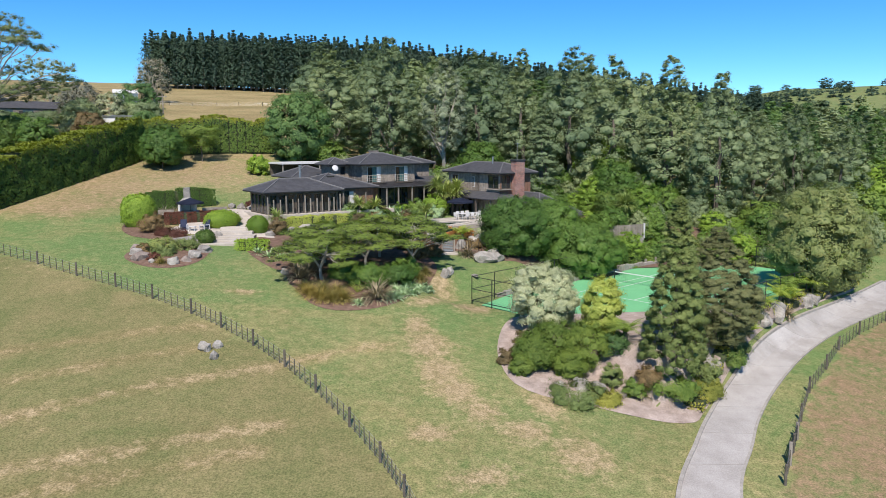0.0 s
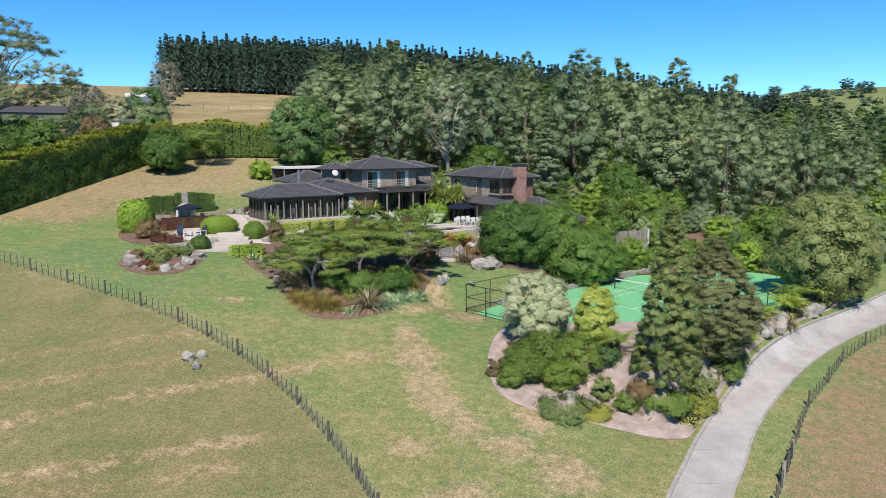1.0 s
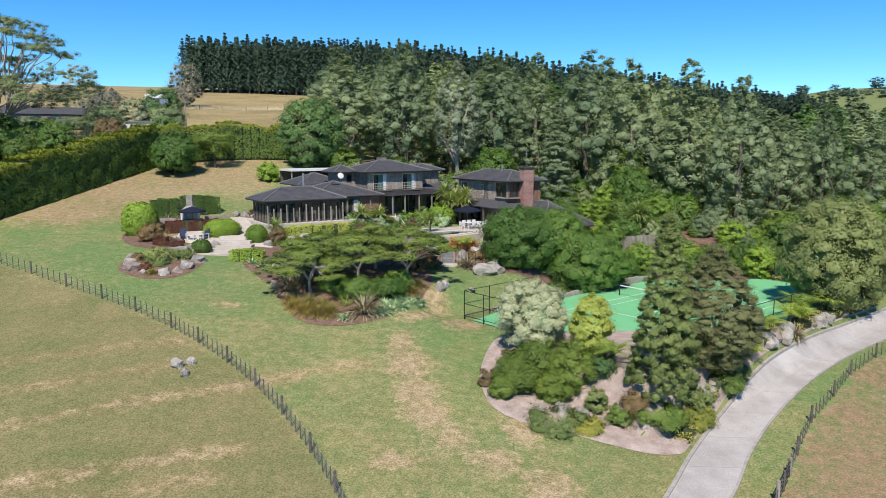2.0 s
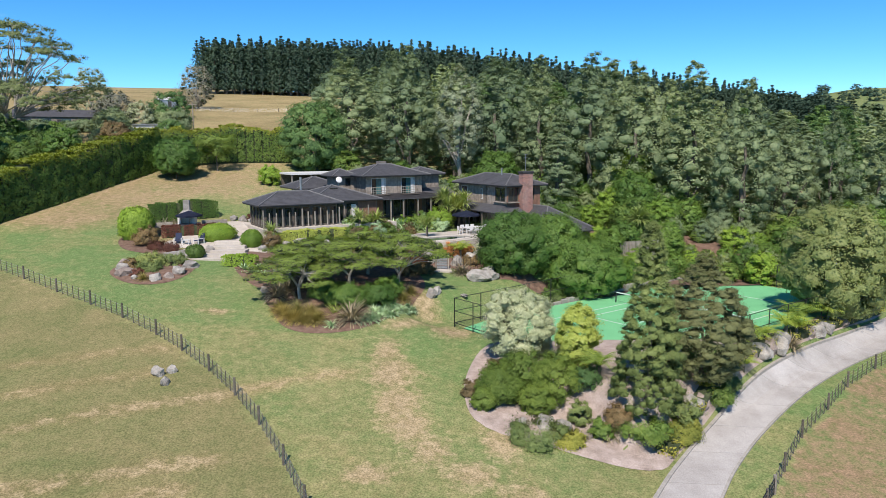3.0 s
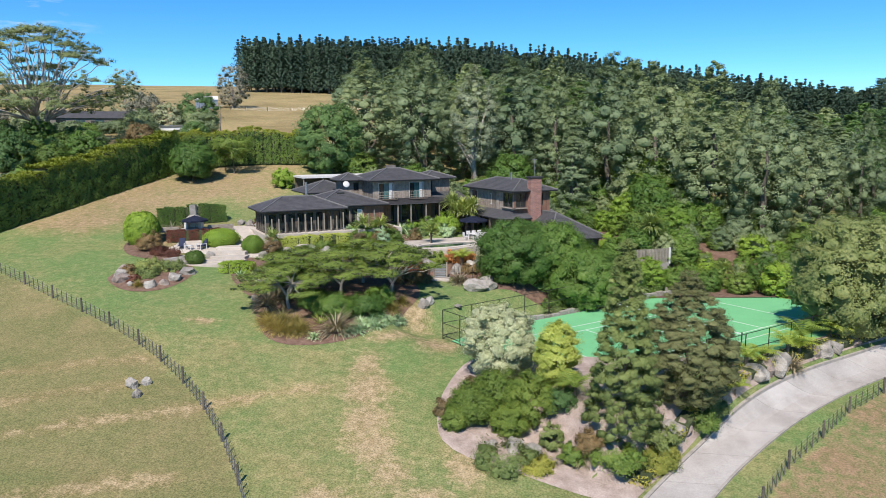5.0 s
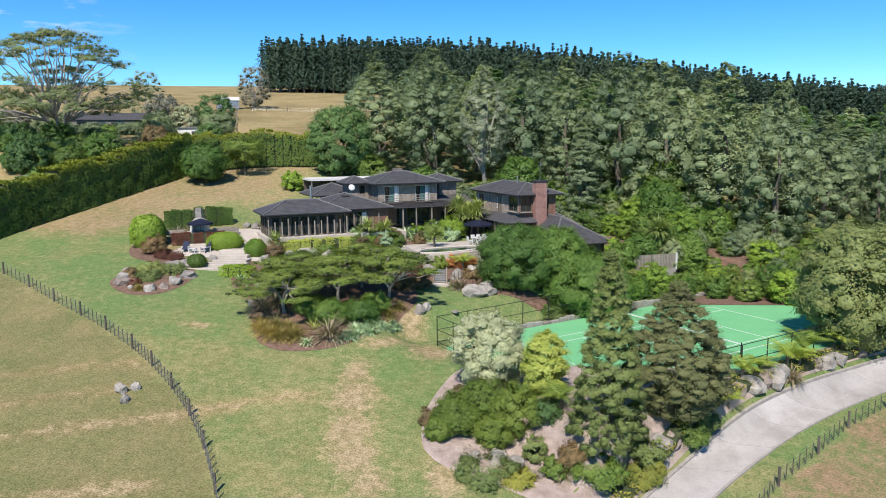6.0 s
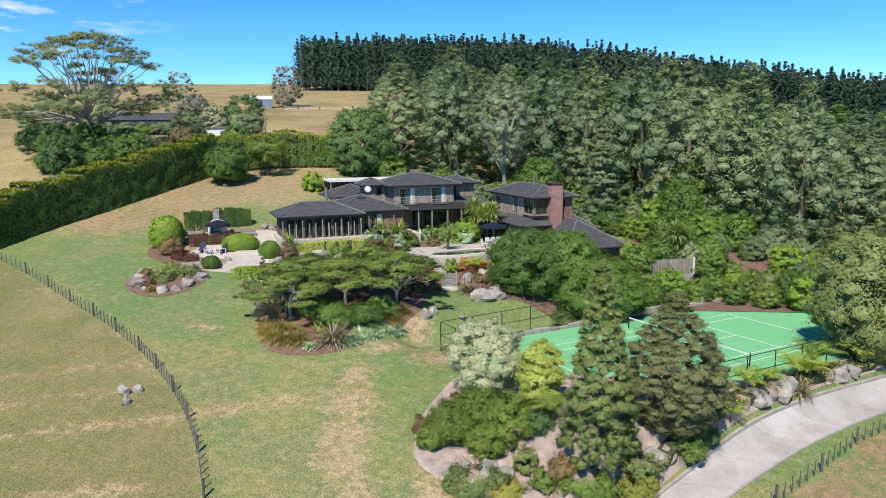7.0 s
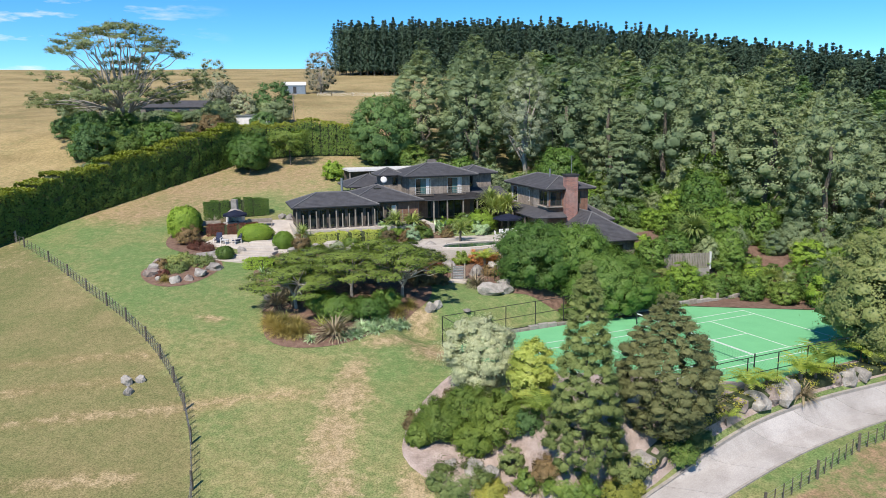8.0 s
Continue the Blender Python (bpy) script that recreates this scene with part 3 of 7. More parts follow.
def clipped(leaf, x, y, w, d, h, label, seed, turn=0.0, size=0.075, square=1.0):
    """A shrub shorn to a smooth dome: small leaves over a closed inner mass."""
    t = thing("clipped_shrub", pose(x, y, ground(x, y) - 0.1, 0, 0, turn), label, "shrub")
    r = np.random.default_rng(seed)
    n = int(420 * (w + d) * h)
    q = r.normal(size=(n, 3))
    q /= np.linalg.norm(q, axis=1)[:, None]
    q[:, 2] = np.abs(q[:, 2]) - 0.25 * (r.uniform(0, 1, n) < 0.35)
    k = np.sign(q) * np.abs(q) ** square
    size3 = np.array([w / 2, d / 2, h * 0.62])
    wave = 1 + 0.05 * np.sin(q[:, 0:1] * 7 + seed) * np.sin(q[:, 1:2] * 6) + r.normal(0, 0.04, (n, 1))
    v, f, m = leaf_cards(k * size3 * wave + np.array([0, 0, h * 0.38]), q / size3 * size3.mean(), size, r, 0.6, 0.55)
    ball = np.sign(ICO2[0]) * np.abs(ICO2[0]) ** square
    inner = ball * size3 * 0.93 + np.array([0, 0, h * 0.38])
    crown_part(t, LEAF[leaf], ((v, f, m), (inner, ICO2[1], ICO2[0])))
    part("trunk", rod(bmesh.new(), (0, 0, -0.3), (0, 0, 0.4 * h), 0.08, 0.05, 6), BARK, t)
    return t


# ---- ground: one sheet to the horizon ----
FENCE_LEFT = [(-52, 75.5), (-43.5, 71), (-36, 66.8), (-30.7, 63.7), (-25.9, 60.8), (-21.6, 58.4), (-17.8, 56.2), (-14.0, 53.8), (-11.2, 51.8), (-8.3, 49.4), (-5.6, 46.8), (-3.1, 43.9), (-0.6, 40.4), (1.4, 37.2), (2.8, 34.5), (4.6, 30.0)]
FENCE_RIGHT = [(21.6, 33.5), (23.0, 36.9), (27.4, 44.1), (30.0, 48.2), (33.3, 52.2), (36.3, 56.0), (40.0, 59.6), (44.4, 63.1), (49.5, 66.5), (56, 70)]
DRIVE_LEFT = [(14.0, 27.0), (16.8, 35.5), (19.5, 40.6), (21.6, 44.2), (25.4, 49.9), (29.6, 55.0), (34.8, 60.1), (40.2, 64.8), (46.0, 69.8), (54, 77)]
DRIVE_RIGHT = [(17.6, 27.0), (20.2, 35.8), (22.9, 40.8), (24.8, 44.2), (28.0, 48.8), (33.1, 54.9), (39.3, 60.8), (46.2, 66.0), (52.0, 69.6), (60, 74.5)]
ISLAND = [(-8.8, 63.5), (-7.1, 59.6), (-5.2, 56.9), (-2.5, 56.5), (1.0, 58.7), (3.6, 64.0), (4.4, 69.0), (2.5, 73.0), (-3, 74.0), (-8.5, 71.0)]
BED_STEPS = [(-15.2, 74.0), (-13.8, 69.5), (-11.8, 66.4), (-9.8, 64.4), (-8.3, 64.6), (-8.0, 69), (-9, 74), (-12, 76.5)]
BED_ROCK = [(-24.2, 66.2), (-22.4, 64.2), (-20.0, 63.2), (-18.0, 63.9), (-17.0, 66.2), (-17.4, 69.6), (-19.6, 71.6), (-22.4, 70.9), (-24.0, 68.8)]
BED_SHRUB = [(9.8, 56.2), (8.9, 52.5), (8.9, 49.5), (9.6, 46.9), (11.3, 45.5), (13.7, 44.8), (16.0, 43.9), (18.6, 43.1), (20.4, 43.3), (21.4, 44.6), (25.2, 50.2), (29.3, 55.2), (34.6, 60.4), (40.0, 65.2), (45.6, 70.2), (44.0, 72.0), (39.0, 67.5), (33.5, 62.5), (27.0, 56.6), (21.0, 51.5), (16.0, 55.5), (12.0, 58.0)]


def side_of(line, x, y):
    """Signed distance from a plan line: positive on its left."""
    best, sign = 1e9, 1
    for (ax, ay), (bx, by) in zip(line, line[1:]):
        dx, dy = bx - ax, by - ay
        u = min(max(((x - ax) * dx + (y - ay) * dy) / (dx * dx + dy * dy), 0), 1)
        px_, py_ = x - ax - u * dx, y - ay - u * dy
        d = px_ * px_ + py_ * py_
        if d < best:
            best, sign = d, 1 if dx * py_ - dy * px_ > 0 else -1
    return sign * math.sqrt(best)


def blot(x, y, cx, cy, rx, ry, turn=0.0):
    c, s = math.cos(turn), math.sin(turn)
    u, v = (c * (x - cx) + s * (y - cy)) / rx, (-s * (x - cx) + c * (y - cy)) / ry
    return math.exp(-(u * u + v * v))


BARE = [(3.0, 55.2, 1.3, 2.4, 0.0), (3.6, 51.4, 1.9, 2.6, 0.0), (4.6, 48.0, 1.8, 2.6, 0.2), (5.8, 45.0, 1.7, 2.4, 0.3), (7.2, 43.2, 1.6, 2.0, 0.3), (11.2, 44.2, 1.5, 2.0, 0.4), (9.8, 41.2, 1.8, 1.6, 0.2), (6.8, 36.4, 2.2, 1.2, 0.2),
        (12.6, 38.8, 2.0, 2.4, 0.3), (4.0, 40.2, 1.7, 0.9, 0.1), (-11.3, 58.6, 1.3, 0.6, 0.0), (4.8, 65.0, 1.5, 2.6, 0.3), (7.2, 60.4, 2.2, 2.4, 0.5), (3.8, 60.0, 2.4, 1.2, 0.6)]
BANDS = [[(-21, 38.6), (-14.9, 42.4), (-6.1, 46.9), (-0.7, 50.5), (1.0, 51.0)], [(-23, 42.6), (-16.5, 46.0), (-11.6, 48.8)], [(-25, 46.5), (-18.0, 49.5), (-12.8, 51.9)], [(-18, 34.8), (-12.6, 36.8), (-7.1, 39.3), (-4.5, 40.2)], [(-17, 33.0), (-11.8, 34.9), (-5.4, 37.6)]]


def cover(x, y):
    """How dry and how bare the turf is."""
    dl = side_of(FENCE_LEFT, x, y) if -75 < x < 30 and y < 90 else (50 if y > 90 or x >= 30 else -50)
    dr = side_of(FENCE_RIGHT, x, y) if x > 10 and y < 90 else 50
    dry, bare = 0.32, 0.0
    if dl < 0:
        dry = 0.44
        bare = 0.34 * smooth(55, 68, y - 0.2 * (x + 30))
    elif dr < 0:
        dry, bare = 0.45, 0.72
    else:
        dry = 0.16 + 0.32 * smooth(58, 38, y)
    for cx, cy, rx, ry, turn in BARE:
        b = blot(x, y, cx, cy, rx, ry, turn)
        bare, dry = max(bare, 0.92 * b), max(dry, 0.85 * b)
    if -30 < x < 3 and 30 < y < 56:
        for k, line in enumerate(BANDS):
            w = math.exp(-((side_of(line, x, y) / 0.75) ** 2))
            bare, dry = max(bare, (0.68, 0.45, 0.4, 0.68, 0.5)[k] * w), max(dry, 0.42 + 0.5 * w)
    slope = smooth(0, 8, y - 75 + 0.25 * (x + 40)) * smooth(-14, -24, x)
    dry, bare = max(dry, 0.8 * slope), max(bare, 0.66 * slope)
    green = max(blot(x, y, -24.5, 90.0, 4.5, 5.5), blot(x, y, -31, 80, 4.0, 5.0), blot(x, y, -27, 70, 5, 4))
    dry, bare = dry * (1 - 0.75 * green), bare * (1 - 0.9 * green)
    far = smooth(105, 135, y) * (1 - 0.75 * smooth(60, 170, x)) + smooth(-58, -75, x)
    dry, bare = max(dry, min(1, far)), bare * (1 - min(1, far))
    clay = 1.0 if dr < 0 else 0.55 * slope
    return dry, bare, 1.0 if (dl < 0 and y < 92 and x < 30) else 0.0, clay


def lines(lo, hi, step, far, grow=1.16):
    v = list(np.arange(lo, hi + 0.001, step))
    s, x = step, hi
    up = []
    while x < far:
        s *= grow
        x += s
        up.append(x)
    s, x = step, lo
    down = []
    while x > -far:
        s *= grow
        x -= s
        down.append(x)
    return down[::-1] + v + up


XS, YS = lines(-56, 56, 0.75, 2600), lines(28, 112, 0.75, 2600)
verts = [(x, y, ground(x, y)) for y in YS for x in XS]
nx = len(XS)
faces = [(j * nx + i, j * nx + i + 1, (j + 1) * nx + i + 1, (j + 1) * nx + i) for j in range(len(YS) - 1) for i in range(nx - 1)]
land = raw_mesh("ground", verts, faces, TURF, smooth_faces=True)
tagged(land, "sloping lawn and paddock turf, green with dry straw patches", "ground", kind="structure")
cov = [cover(x, y) for x, y, z in verts]
for key, k in (("dry", 0), ("bare", 1), ("grazed", 2), ("clay", 3)):
    land.data.attributes.new(key, "FLOAT", "POINT").data.foreach_set("value", [c[k] for c in cov])


def sheet(name, outline, material, label, lift=0.05, step=1.2, kind="structure", category="garden bed", fall=0.35):
    """A bed of mulch laid on the ground, its edge slightly let in."""
    edge = curve_points(outline, 0.8, True)
    bm = bmesh.new()
    vs = [bm.verts.new((x, y, 0)) for x, y in edge]
    bm.faces.new(vs)
    bmesh.ops.triangulate(bm, faces=bm.faces[:])
    for k in range(5):
        long_edges = [e for e in bm.edges if e.calc_length() > step]
        if not long_edges:
            break
        bmesh.ops.subdivide_edges(bm, edges=long_edges, cuts=1)
        bmesh.ops.triangulate(bm, faces=bm.faces[:])
    rim = {v for v in bm.verts if v.is_boundary}
    for v in bm.verts:
        n = noise.noise(Vector((v.co.x * 0.9, v.co.y * 0.9, 3.0)))
        v.co.z = ground(v.co.x, v.co.y) + (0.03 if v in rim else lift + 0.05 + 0.06 * n)
    for e in [f for f in bm.faces]:
        e.normal_update()
        if e.normal.z < 0:
            e.normal_flip()
    return tagged(link_mesh(name, bm, material, smooth_faces=True), label, category, kind=kind)


sheet("garden_bed_island", ISLAND, MULCH, "brown bark-mulched island bed in the lawn")
sheet("garden_bed_steps", BED_STEPS, MULCH, "brown bark-mulched bed beside the stone steps")
sheet("garden_bed_rock", BED_ROCK, MULCH, "oval red-brown mulched bed edged with rocks")
sheet("garden_bed_bank", [court(X, Y) for X, Y in ((13, 15.4), (20, 15.4), (30.5, 15.5), (33.0, 9), (35, 3), (40, 6), (42, 16), (40, 28), (28, 30), (20, 27), (15, 20))], MULCH, "brown mulched bank behind the court", 0.06)
sheet("garden_bed_shrub", BED_SHRUB, PINK_MULCH, "pale pinkish mulched shrub bed between lawn and drive", 0.1, 0.8)

# ---- concrete drive: slabs with joints, a kerb on the garden side ----
drive = tagged(new("drive"), "curved pale concrete drive with joints and worn stains", "driveway", kind="structure")
left, right = curve_points(DRIVE_LEFT, 0.45), curve_points(DRIVE_RIGHT, 0.45)


def along(line, k):
    lens = [0]
    for a, b in zip(line, line[1:]):
        lens.append(lens[-1] + math.dist(a, b))
    s = k * lens[-1]
    i = 0
    while i < len(lens) - 2 and lens[i + 1] < s:
        i += 1
    u = (s - lens[i]) / (lens[i + 1] - lens[i])
    return tuple(line[i][q] + u * (line[i + 1][q] - line[i][q]) for q in range(2))


SLABS = 16
for s in range(SLABS):
    bm = bmesh.new()
    rows_ = []
    for k in range(7):
        u = (s + 0.006 + (k / 6) * 0.988) / SLABS
        a, b = along(left, u), along(right, u)
        row_ = []
        for q in range(7):
            x, y = a[0] + (b[0] - a[0]) * q / 6, a[1] + (b[1] - a[1]) * q / 6
            row_.append((x, y, max(ground(x, y), ground(x, y)) + 0.07))
        rows_.append(row_)
    top = [[bm.verts.new(p) for p in r] for r in rows_]
    for k in range(6):
        for q in range(6):
            bm.faces.new((top[k][q], top[k][q + 1], top[k + 1][q + 1], top[k + 1][q]))
    g = bmesh.ops.extrude_face_region(bm, geom=bm.faces[:])
    for v in g["geom"]:
        if isinstance(v, bmesh.types.BMVert):
            v.co.z -= 0.22
    bmesh.ops.recalc_face_normals(bm, faces=bm.faces[:])
    part("slab", bm, CONCRETE, drive)


def strip(name, line, w, h, material, parent, drop=0.2, lift=0.0):
    bm = bmesh.new()
    prev = None
    for i, p in enumerate(line):
        a, b = line[max(i - 1, 0)], line[min(i + 1, len(line) - 1)]
        d = Vector((b[0] - a[0], b[1] - a[1], 0)).normalized()
        n = Vector((-d.y, d.x, 0)) * w / 2
        z = ground(*p) + lift
        q = [bm.verts.new((p[0] + s * n.x, p[1] + s * n.y, z + k)) for s, k in ((1, -drop), (1, h), (-1, h), (-1, -drop))]
        if prev:
            for k in range(3):
                bm.faces.new((prev[k], prev[k + 1], q[k + 1], q[k]))
        prev = q
    bmesh.ops.recalc_face_normals(bm, faces=bm.faces[:])
    return part(name, bm, material, parent) if parent is not None else link_mesh(name, bm, material)


strip("kerb", [p for p in left], 0.22, 0.16, KERB, drive)
strip("edging", [p for p in right], 0.16, 0.09, KERB, drive)

# ---- tennis court ----
tennis = tagged(thing("tennis_court", pose(21.5, 55.7, 0, 0, 0, 42), "", ""), "bright green hard tennis court with white lines", "tennis court", kind="structure")
part("apron", slab_poly(bmesh.new(), [(-5.7, -3.7), (30.6, -3.7), (30.6, 14.6), (-1.0, 14.6), (-5.7, 13.4)], -0.3, 0.0), COURT, tennis)
LINES = [(0, 0, 23.77, 0), (0, 10.97, 23.77, 10.97), (0, 1.37, 23.77, 1.37), (0, 9.6, 23.77, 9.6), (0, 0, 0, 10.97), (23.77, 0, 23.77, 10.97),
         (5.485, 1.37, 5.485, 9.6), (18.285, 1.37, 18.285, 9.6), (5.485, 5.485, 18.285, 5.485)]
for i, (x0, y0, x1, y1) in enumerate(LINES):
    lift = 0.004 + 0.002 * (i > 3)
    part("court_line", boxm(min(x0, x1) - 0.04, min(y0, y1) - 0.04, -0.02, max(x0, x1) + 0.04, max(y0, y1) + 0.04, lift), LINE, tennis)


# ---- house: dark hipped roofs over weathered vertical boards ----
house = thing("house", pose(-14.2, 78.3, 0, 0, 0, 34), "rambling two-storey house with weathered timber boards and dark hipped roofs", "house")


def house_to_world(a, b):
    c, s = math.cos(radians(34)), math.sin(radians(34))
    return -14.2 + a * c - b * s, 78.3 + a * s + b * c


def hip_roof(a0, b0, a1, b1, ze, zr, thick=0.16, ridge=None, label=""):
    """A hipped roof with a fascia, ridge caps along its hips, and shingle courses as low steps."""
    w, d = a1 - a0, b1 - b0
    if ridge is None:
        k = min(w, d) / 2
        ridge = ((a0 + k, b0 + k), (a1 - k, b1 - k)) if w >= d else ((a0 + k, b0 + k), (a1 - k, b1 - k))
        if w >= d:
            ridge = ((a0 + k, (b0 + b1) / 2), (a1 - k, (b0 + b1) / 2))
        else:
            ridge = (((a0 + a1) / 2, b0 + k), ((a0 + a1) / 2, b1 - k))
    (ra, rb), (sa, sb) = ridge
    along_a = abs(sa - ra) >= abs(sb - rb)
    bm = bmesh.new()
    lo = [bm.verts.new((x, y, ze - thick)) for x, y in ((a0, b0), (a1, b0), (a1, b1), (a0, b1))]
    courses = max(3, int((zr - ze) / 0.11))
    prev = [bm.verts.new((x, y, ze)) for x, y in ((a0, b0), (a1, b0), (a1, b1), (a0, b1))]
    bm.faces.new(lo[::-1])
    for i in range(4):
        j = (i + 1) % 4
        bm.faces.new((lo[i], lo[j], prev[j], prev[i]))
    ends = [(ra, rb), (sa, sb), (sa, sb), (ra, rb)] if along_a else [(ra, rb), (ra, rb), (sa, sb), (sa, sb)]
    base = ((a0, b0), (a1, b0), (a1, b1), (a0, b1))
    for c in range(1, courses + 1):
        u = c / courses
        for lift in ((-0.02, 0.0) if c < courses else (0.0,)):
            ring = [bm.verts.new((p[0] + (e[0] - p[0]) * u, p[1] + (e[1] - p[1]) * u, ze + (zr - ze) * u + lift + 0.02)) for p, e in zip(base, ends)]
            for i in range(4):
                j = (i + 1) % 4
                bm.faces.new((prev[i], prev[j], ring[j], ring[i]))
            prev = ring
    bm.faces.new(prev)
    bmesh.ops.remove_doubles(bm, verts=bm.verts[:], dist=0.001)
    bmesh.ops.recalc_face_normals(bm, faces=bm.faces[:])
    roof = part("roof", bm, ROOF, house, label)
    for p, e in zip(base, ends):
        bm = bmesh.new()
        rod(bm, (p[0], p[1], ze + 0.02), (e[0], e[1], zr + 0.03), 0.085, n=6)
        part("hip_cap", bm, ROOF_CAP, roof)
    if math.dist(*ridge) > 0.2:
        part("ridge_cap", rod(bmesh.new(), (ra, rb, zr + 0.02), (sa, sb, zr + 0.02), 0.09, n=6), ROOF_CAP, roof)
    g = bmesh.new()
    for i in range(4):
        p, q = base[i], base[(i + 1) % 4]
        rod(g, (p[0], p[1], ze - 0.05), (q[0], q[1], ze - 0.05), 0.07, n=6)
    part("gutter", g, CHARCOAL, roof)
    return roof


BATTEN = {}


def batten(x0, y0, z0, x1, y1, z1, m, material, wall):
    """A cover batten on a wall; all of one timber share a mesh."""
    if material.name not in BATTEN:
        me = bpy.data.meshes.new("batten")
        bm = bmesh.new()
        bmesh.ops.create_cube(bm, size=1)
        bm.to_mesh(me)
        bm.free()
        me.materials.append(material)
        BATTEN[material.name] = me
    ob = new("batten", BATTEN[material.name])
    ob.parent = wall
    ob.matrix_basis = m @ Matrix.Translation(((x0 + x1) / 2, (y0 + y1) / 2, (z0 + z1) / 2)) @ Matrix.Diagonal((x1 - x0, y1 - y0, z1 - z0, 1))


def panel(p0, p1, z0, z1, openings=(), material=None, thick=0.14, boards=True):
    """A wall from p0 to p1 in the house's plan with openings (s0, s1, h0, h1, kind) cut through it."""
    material = material or CEDAR
    p0, p1 = Vector((*p0, 0)), Vector((*p1, 0))
    d = (p1 - p0)
    L = d.length
    m = Matrix.Translation(p0) @ Matrix.Rotation(math.atan2(d.y, d.x), 4, "Z")
    bm = bmesh.new()
    cuts = sorted(openings)
    s = 0.0
    rng = random.Random(int(L * 100) + int(z0 * 10))
    strips = []

    def solid(s0, s1, h0, h1):
        if s1 - s0 < 0.02 or h1 - h0 < 0.02:
            return
        box(bm, s0, -thick / 2, h0, s1, thick / 2, h1, m)
        if boards:
            k = s0 + 0.1
            while k < s1 - 0.06:
                e = rng.uniform(0.012, 0.03)
                strips.append((k, -thick / 2 - e, h0 + 0.01, k + 0.06, -thick / 2 + 0.01, h1 - 0.01))
                k += 0.3

    for s0, s1, h0, h1, kind in cuts:
        solid(s, s0, z0, z1)
        solid(s0, s1, z0, h0)
        solid(s0, s1, h1, z1)
        s = s1
    solid(s, L, z0, z1)
    wall = part("wall", bm, material, house)
    for q in strips:
        batten(*q, m, material, wall)
    for s0, s1, h0, h1, kind in cuts:
        if kind == "open":
            continue
        f = bmesh.new()
        fw = 0.06
        for q in ((s0, h0, s0 + fw, h1), (s1 - fw, h0, s1, h1), (s0 + fw, h0, s1 - fw, h0 + fw), (s0 + fw, h1 - fw, s1 - fw, h1)):
            box(f, q[0], -0.09, q[1], q[2], 0.05, q[3], m)
        window = part("window_frame", f, WHITE if kind == "white" else DARK_WOOD, wall)
        n = max(1, round((s1 - s0) / 0.95))
        for i in range(n):
            x0, x1 = s0 + fw + (s1 - s0 - 2 * fw) * i / n, s0 + fw + (s1 - s0 - 2 * fw) * (i + 1) / n
            g = boxm(x0 + 0.02, -0.012, h0 + fw, x1 - 0.02, 0.012, h1 - fw)
            bmesh.ops.transform(g, matrix=m, verts=g.verts[:])
            part("pane", g, GLASS, wall)
            if i:
                part("mullion", box(bmesh.new(), x0 - 0.02, -0.07, h0 + fw, x0 + 0.02, 0.04, h1 - fw, m), DARK_WOOD, wall)
    return wall


def post(a, b, z0, z1, r=0.08, material=None):
    part("post", boxm(a - r, b - r, z0, a + r, b + r, z1), material or GREY_WOOD, house)


# west pavilion, glazed on three sides
FA = 6.2
part("floor_slab", boxm(0.3, -0.5, 4.6, 16.0, 12, FA), PAVING, house)
bays = [(0.25 + i * 1.03, 1.1 + i * 1.03, FA + 0.1, 8.35, "win") for i in range(8)]
panel((0.75, 0.75), (9.1, 0.75), FA, 8.6, bays, DARK_WOOD, boards=False)
panel((0.75, 5.8), (0.75, 0.75), FA, 8.6, [(0.3, 1.25, FA + 0.1, 8.35, "win"), (1.45, 2.4, FA + 0.1, 8.35, "win"), (2.6, 3.55, FA + 0.1, 8.35, "win"), (3.75, 4.7, FA + 0.1, 8.35, "win")], DARK_WOOD, boards=False)
panel((9.1, 5.8), (0.75, 5.8), FA, 8.6, [(1.5, 3.3, FA + 0.9, 8.3, "win"), (4.5, 7.5, FA + 0.1, 8.3, "win")], DARK_WOOD)
hip_roof(0, 0, 9.7, 6.3, 8.7, 9.95)
for i in range(13):
    a = 0.5 + i * 0.72
    post(a, 0.15 if i % 2 else 0.0, FA - 0.1, FA + 1.65 + 0.35 * (i % 3 == 0), 0.055)
# middle wing
panel((9.1, 2.9), (12.6, 2.9), FA, 8.6, [(0.3, 1.7, FA + 0.1, 8.35, "win"), (2.0, 3.2, FA + 0.1, 8.35, "win")], DARK_WOOD)
panel((12.6, 2.9), (15.0, 2.9), FA, 8.6, [], CEDAR_RED)
panel((15.0, 2.9), (15.0, 10.5), FA, 8.6, [], CEDAR)
panel((9.1, 0.75), (9.1, 2.9), FA, 8.6, [], CEDAR)
part("door", boxm(11.75, 2.76, FA, 12.3, 2.8, 8.2), WHITE, house, "white painted door leaf")
hip_roof(6.4, 2.3, 15.6, 11.6, 8.72, 10.25)
for i in range(6):
    post(9.9 + i * 0.75, 2.2, FA - 0.1, FA + 1.5 + 0.4 * (i % 2), 0.055)
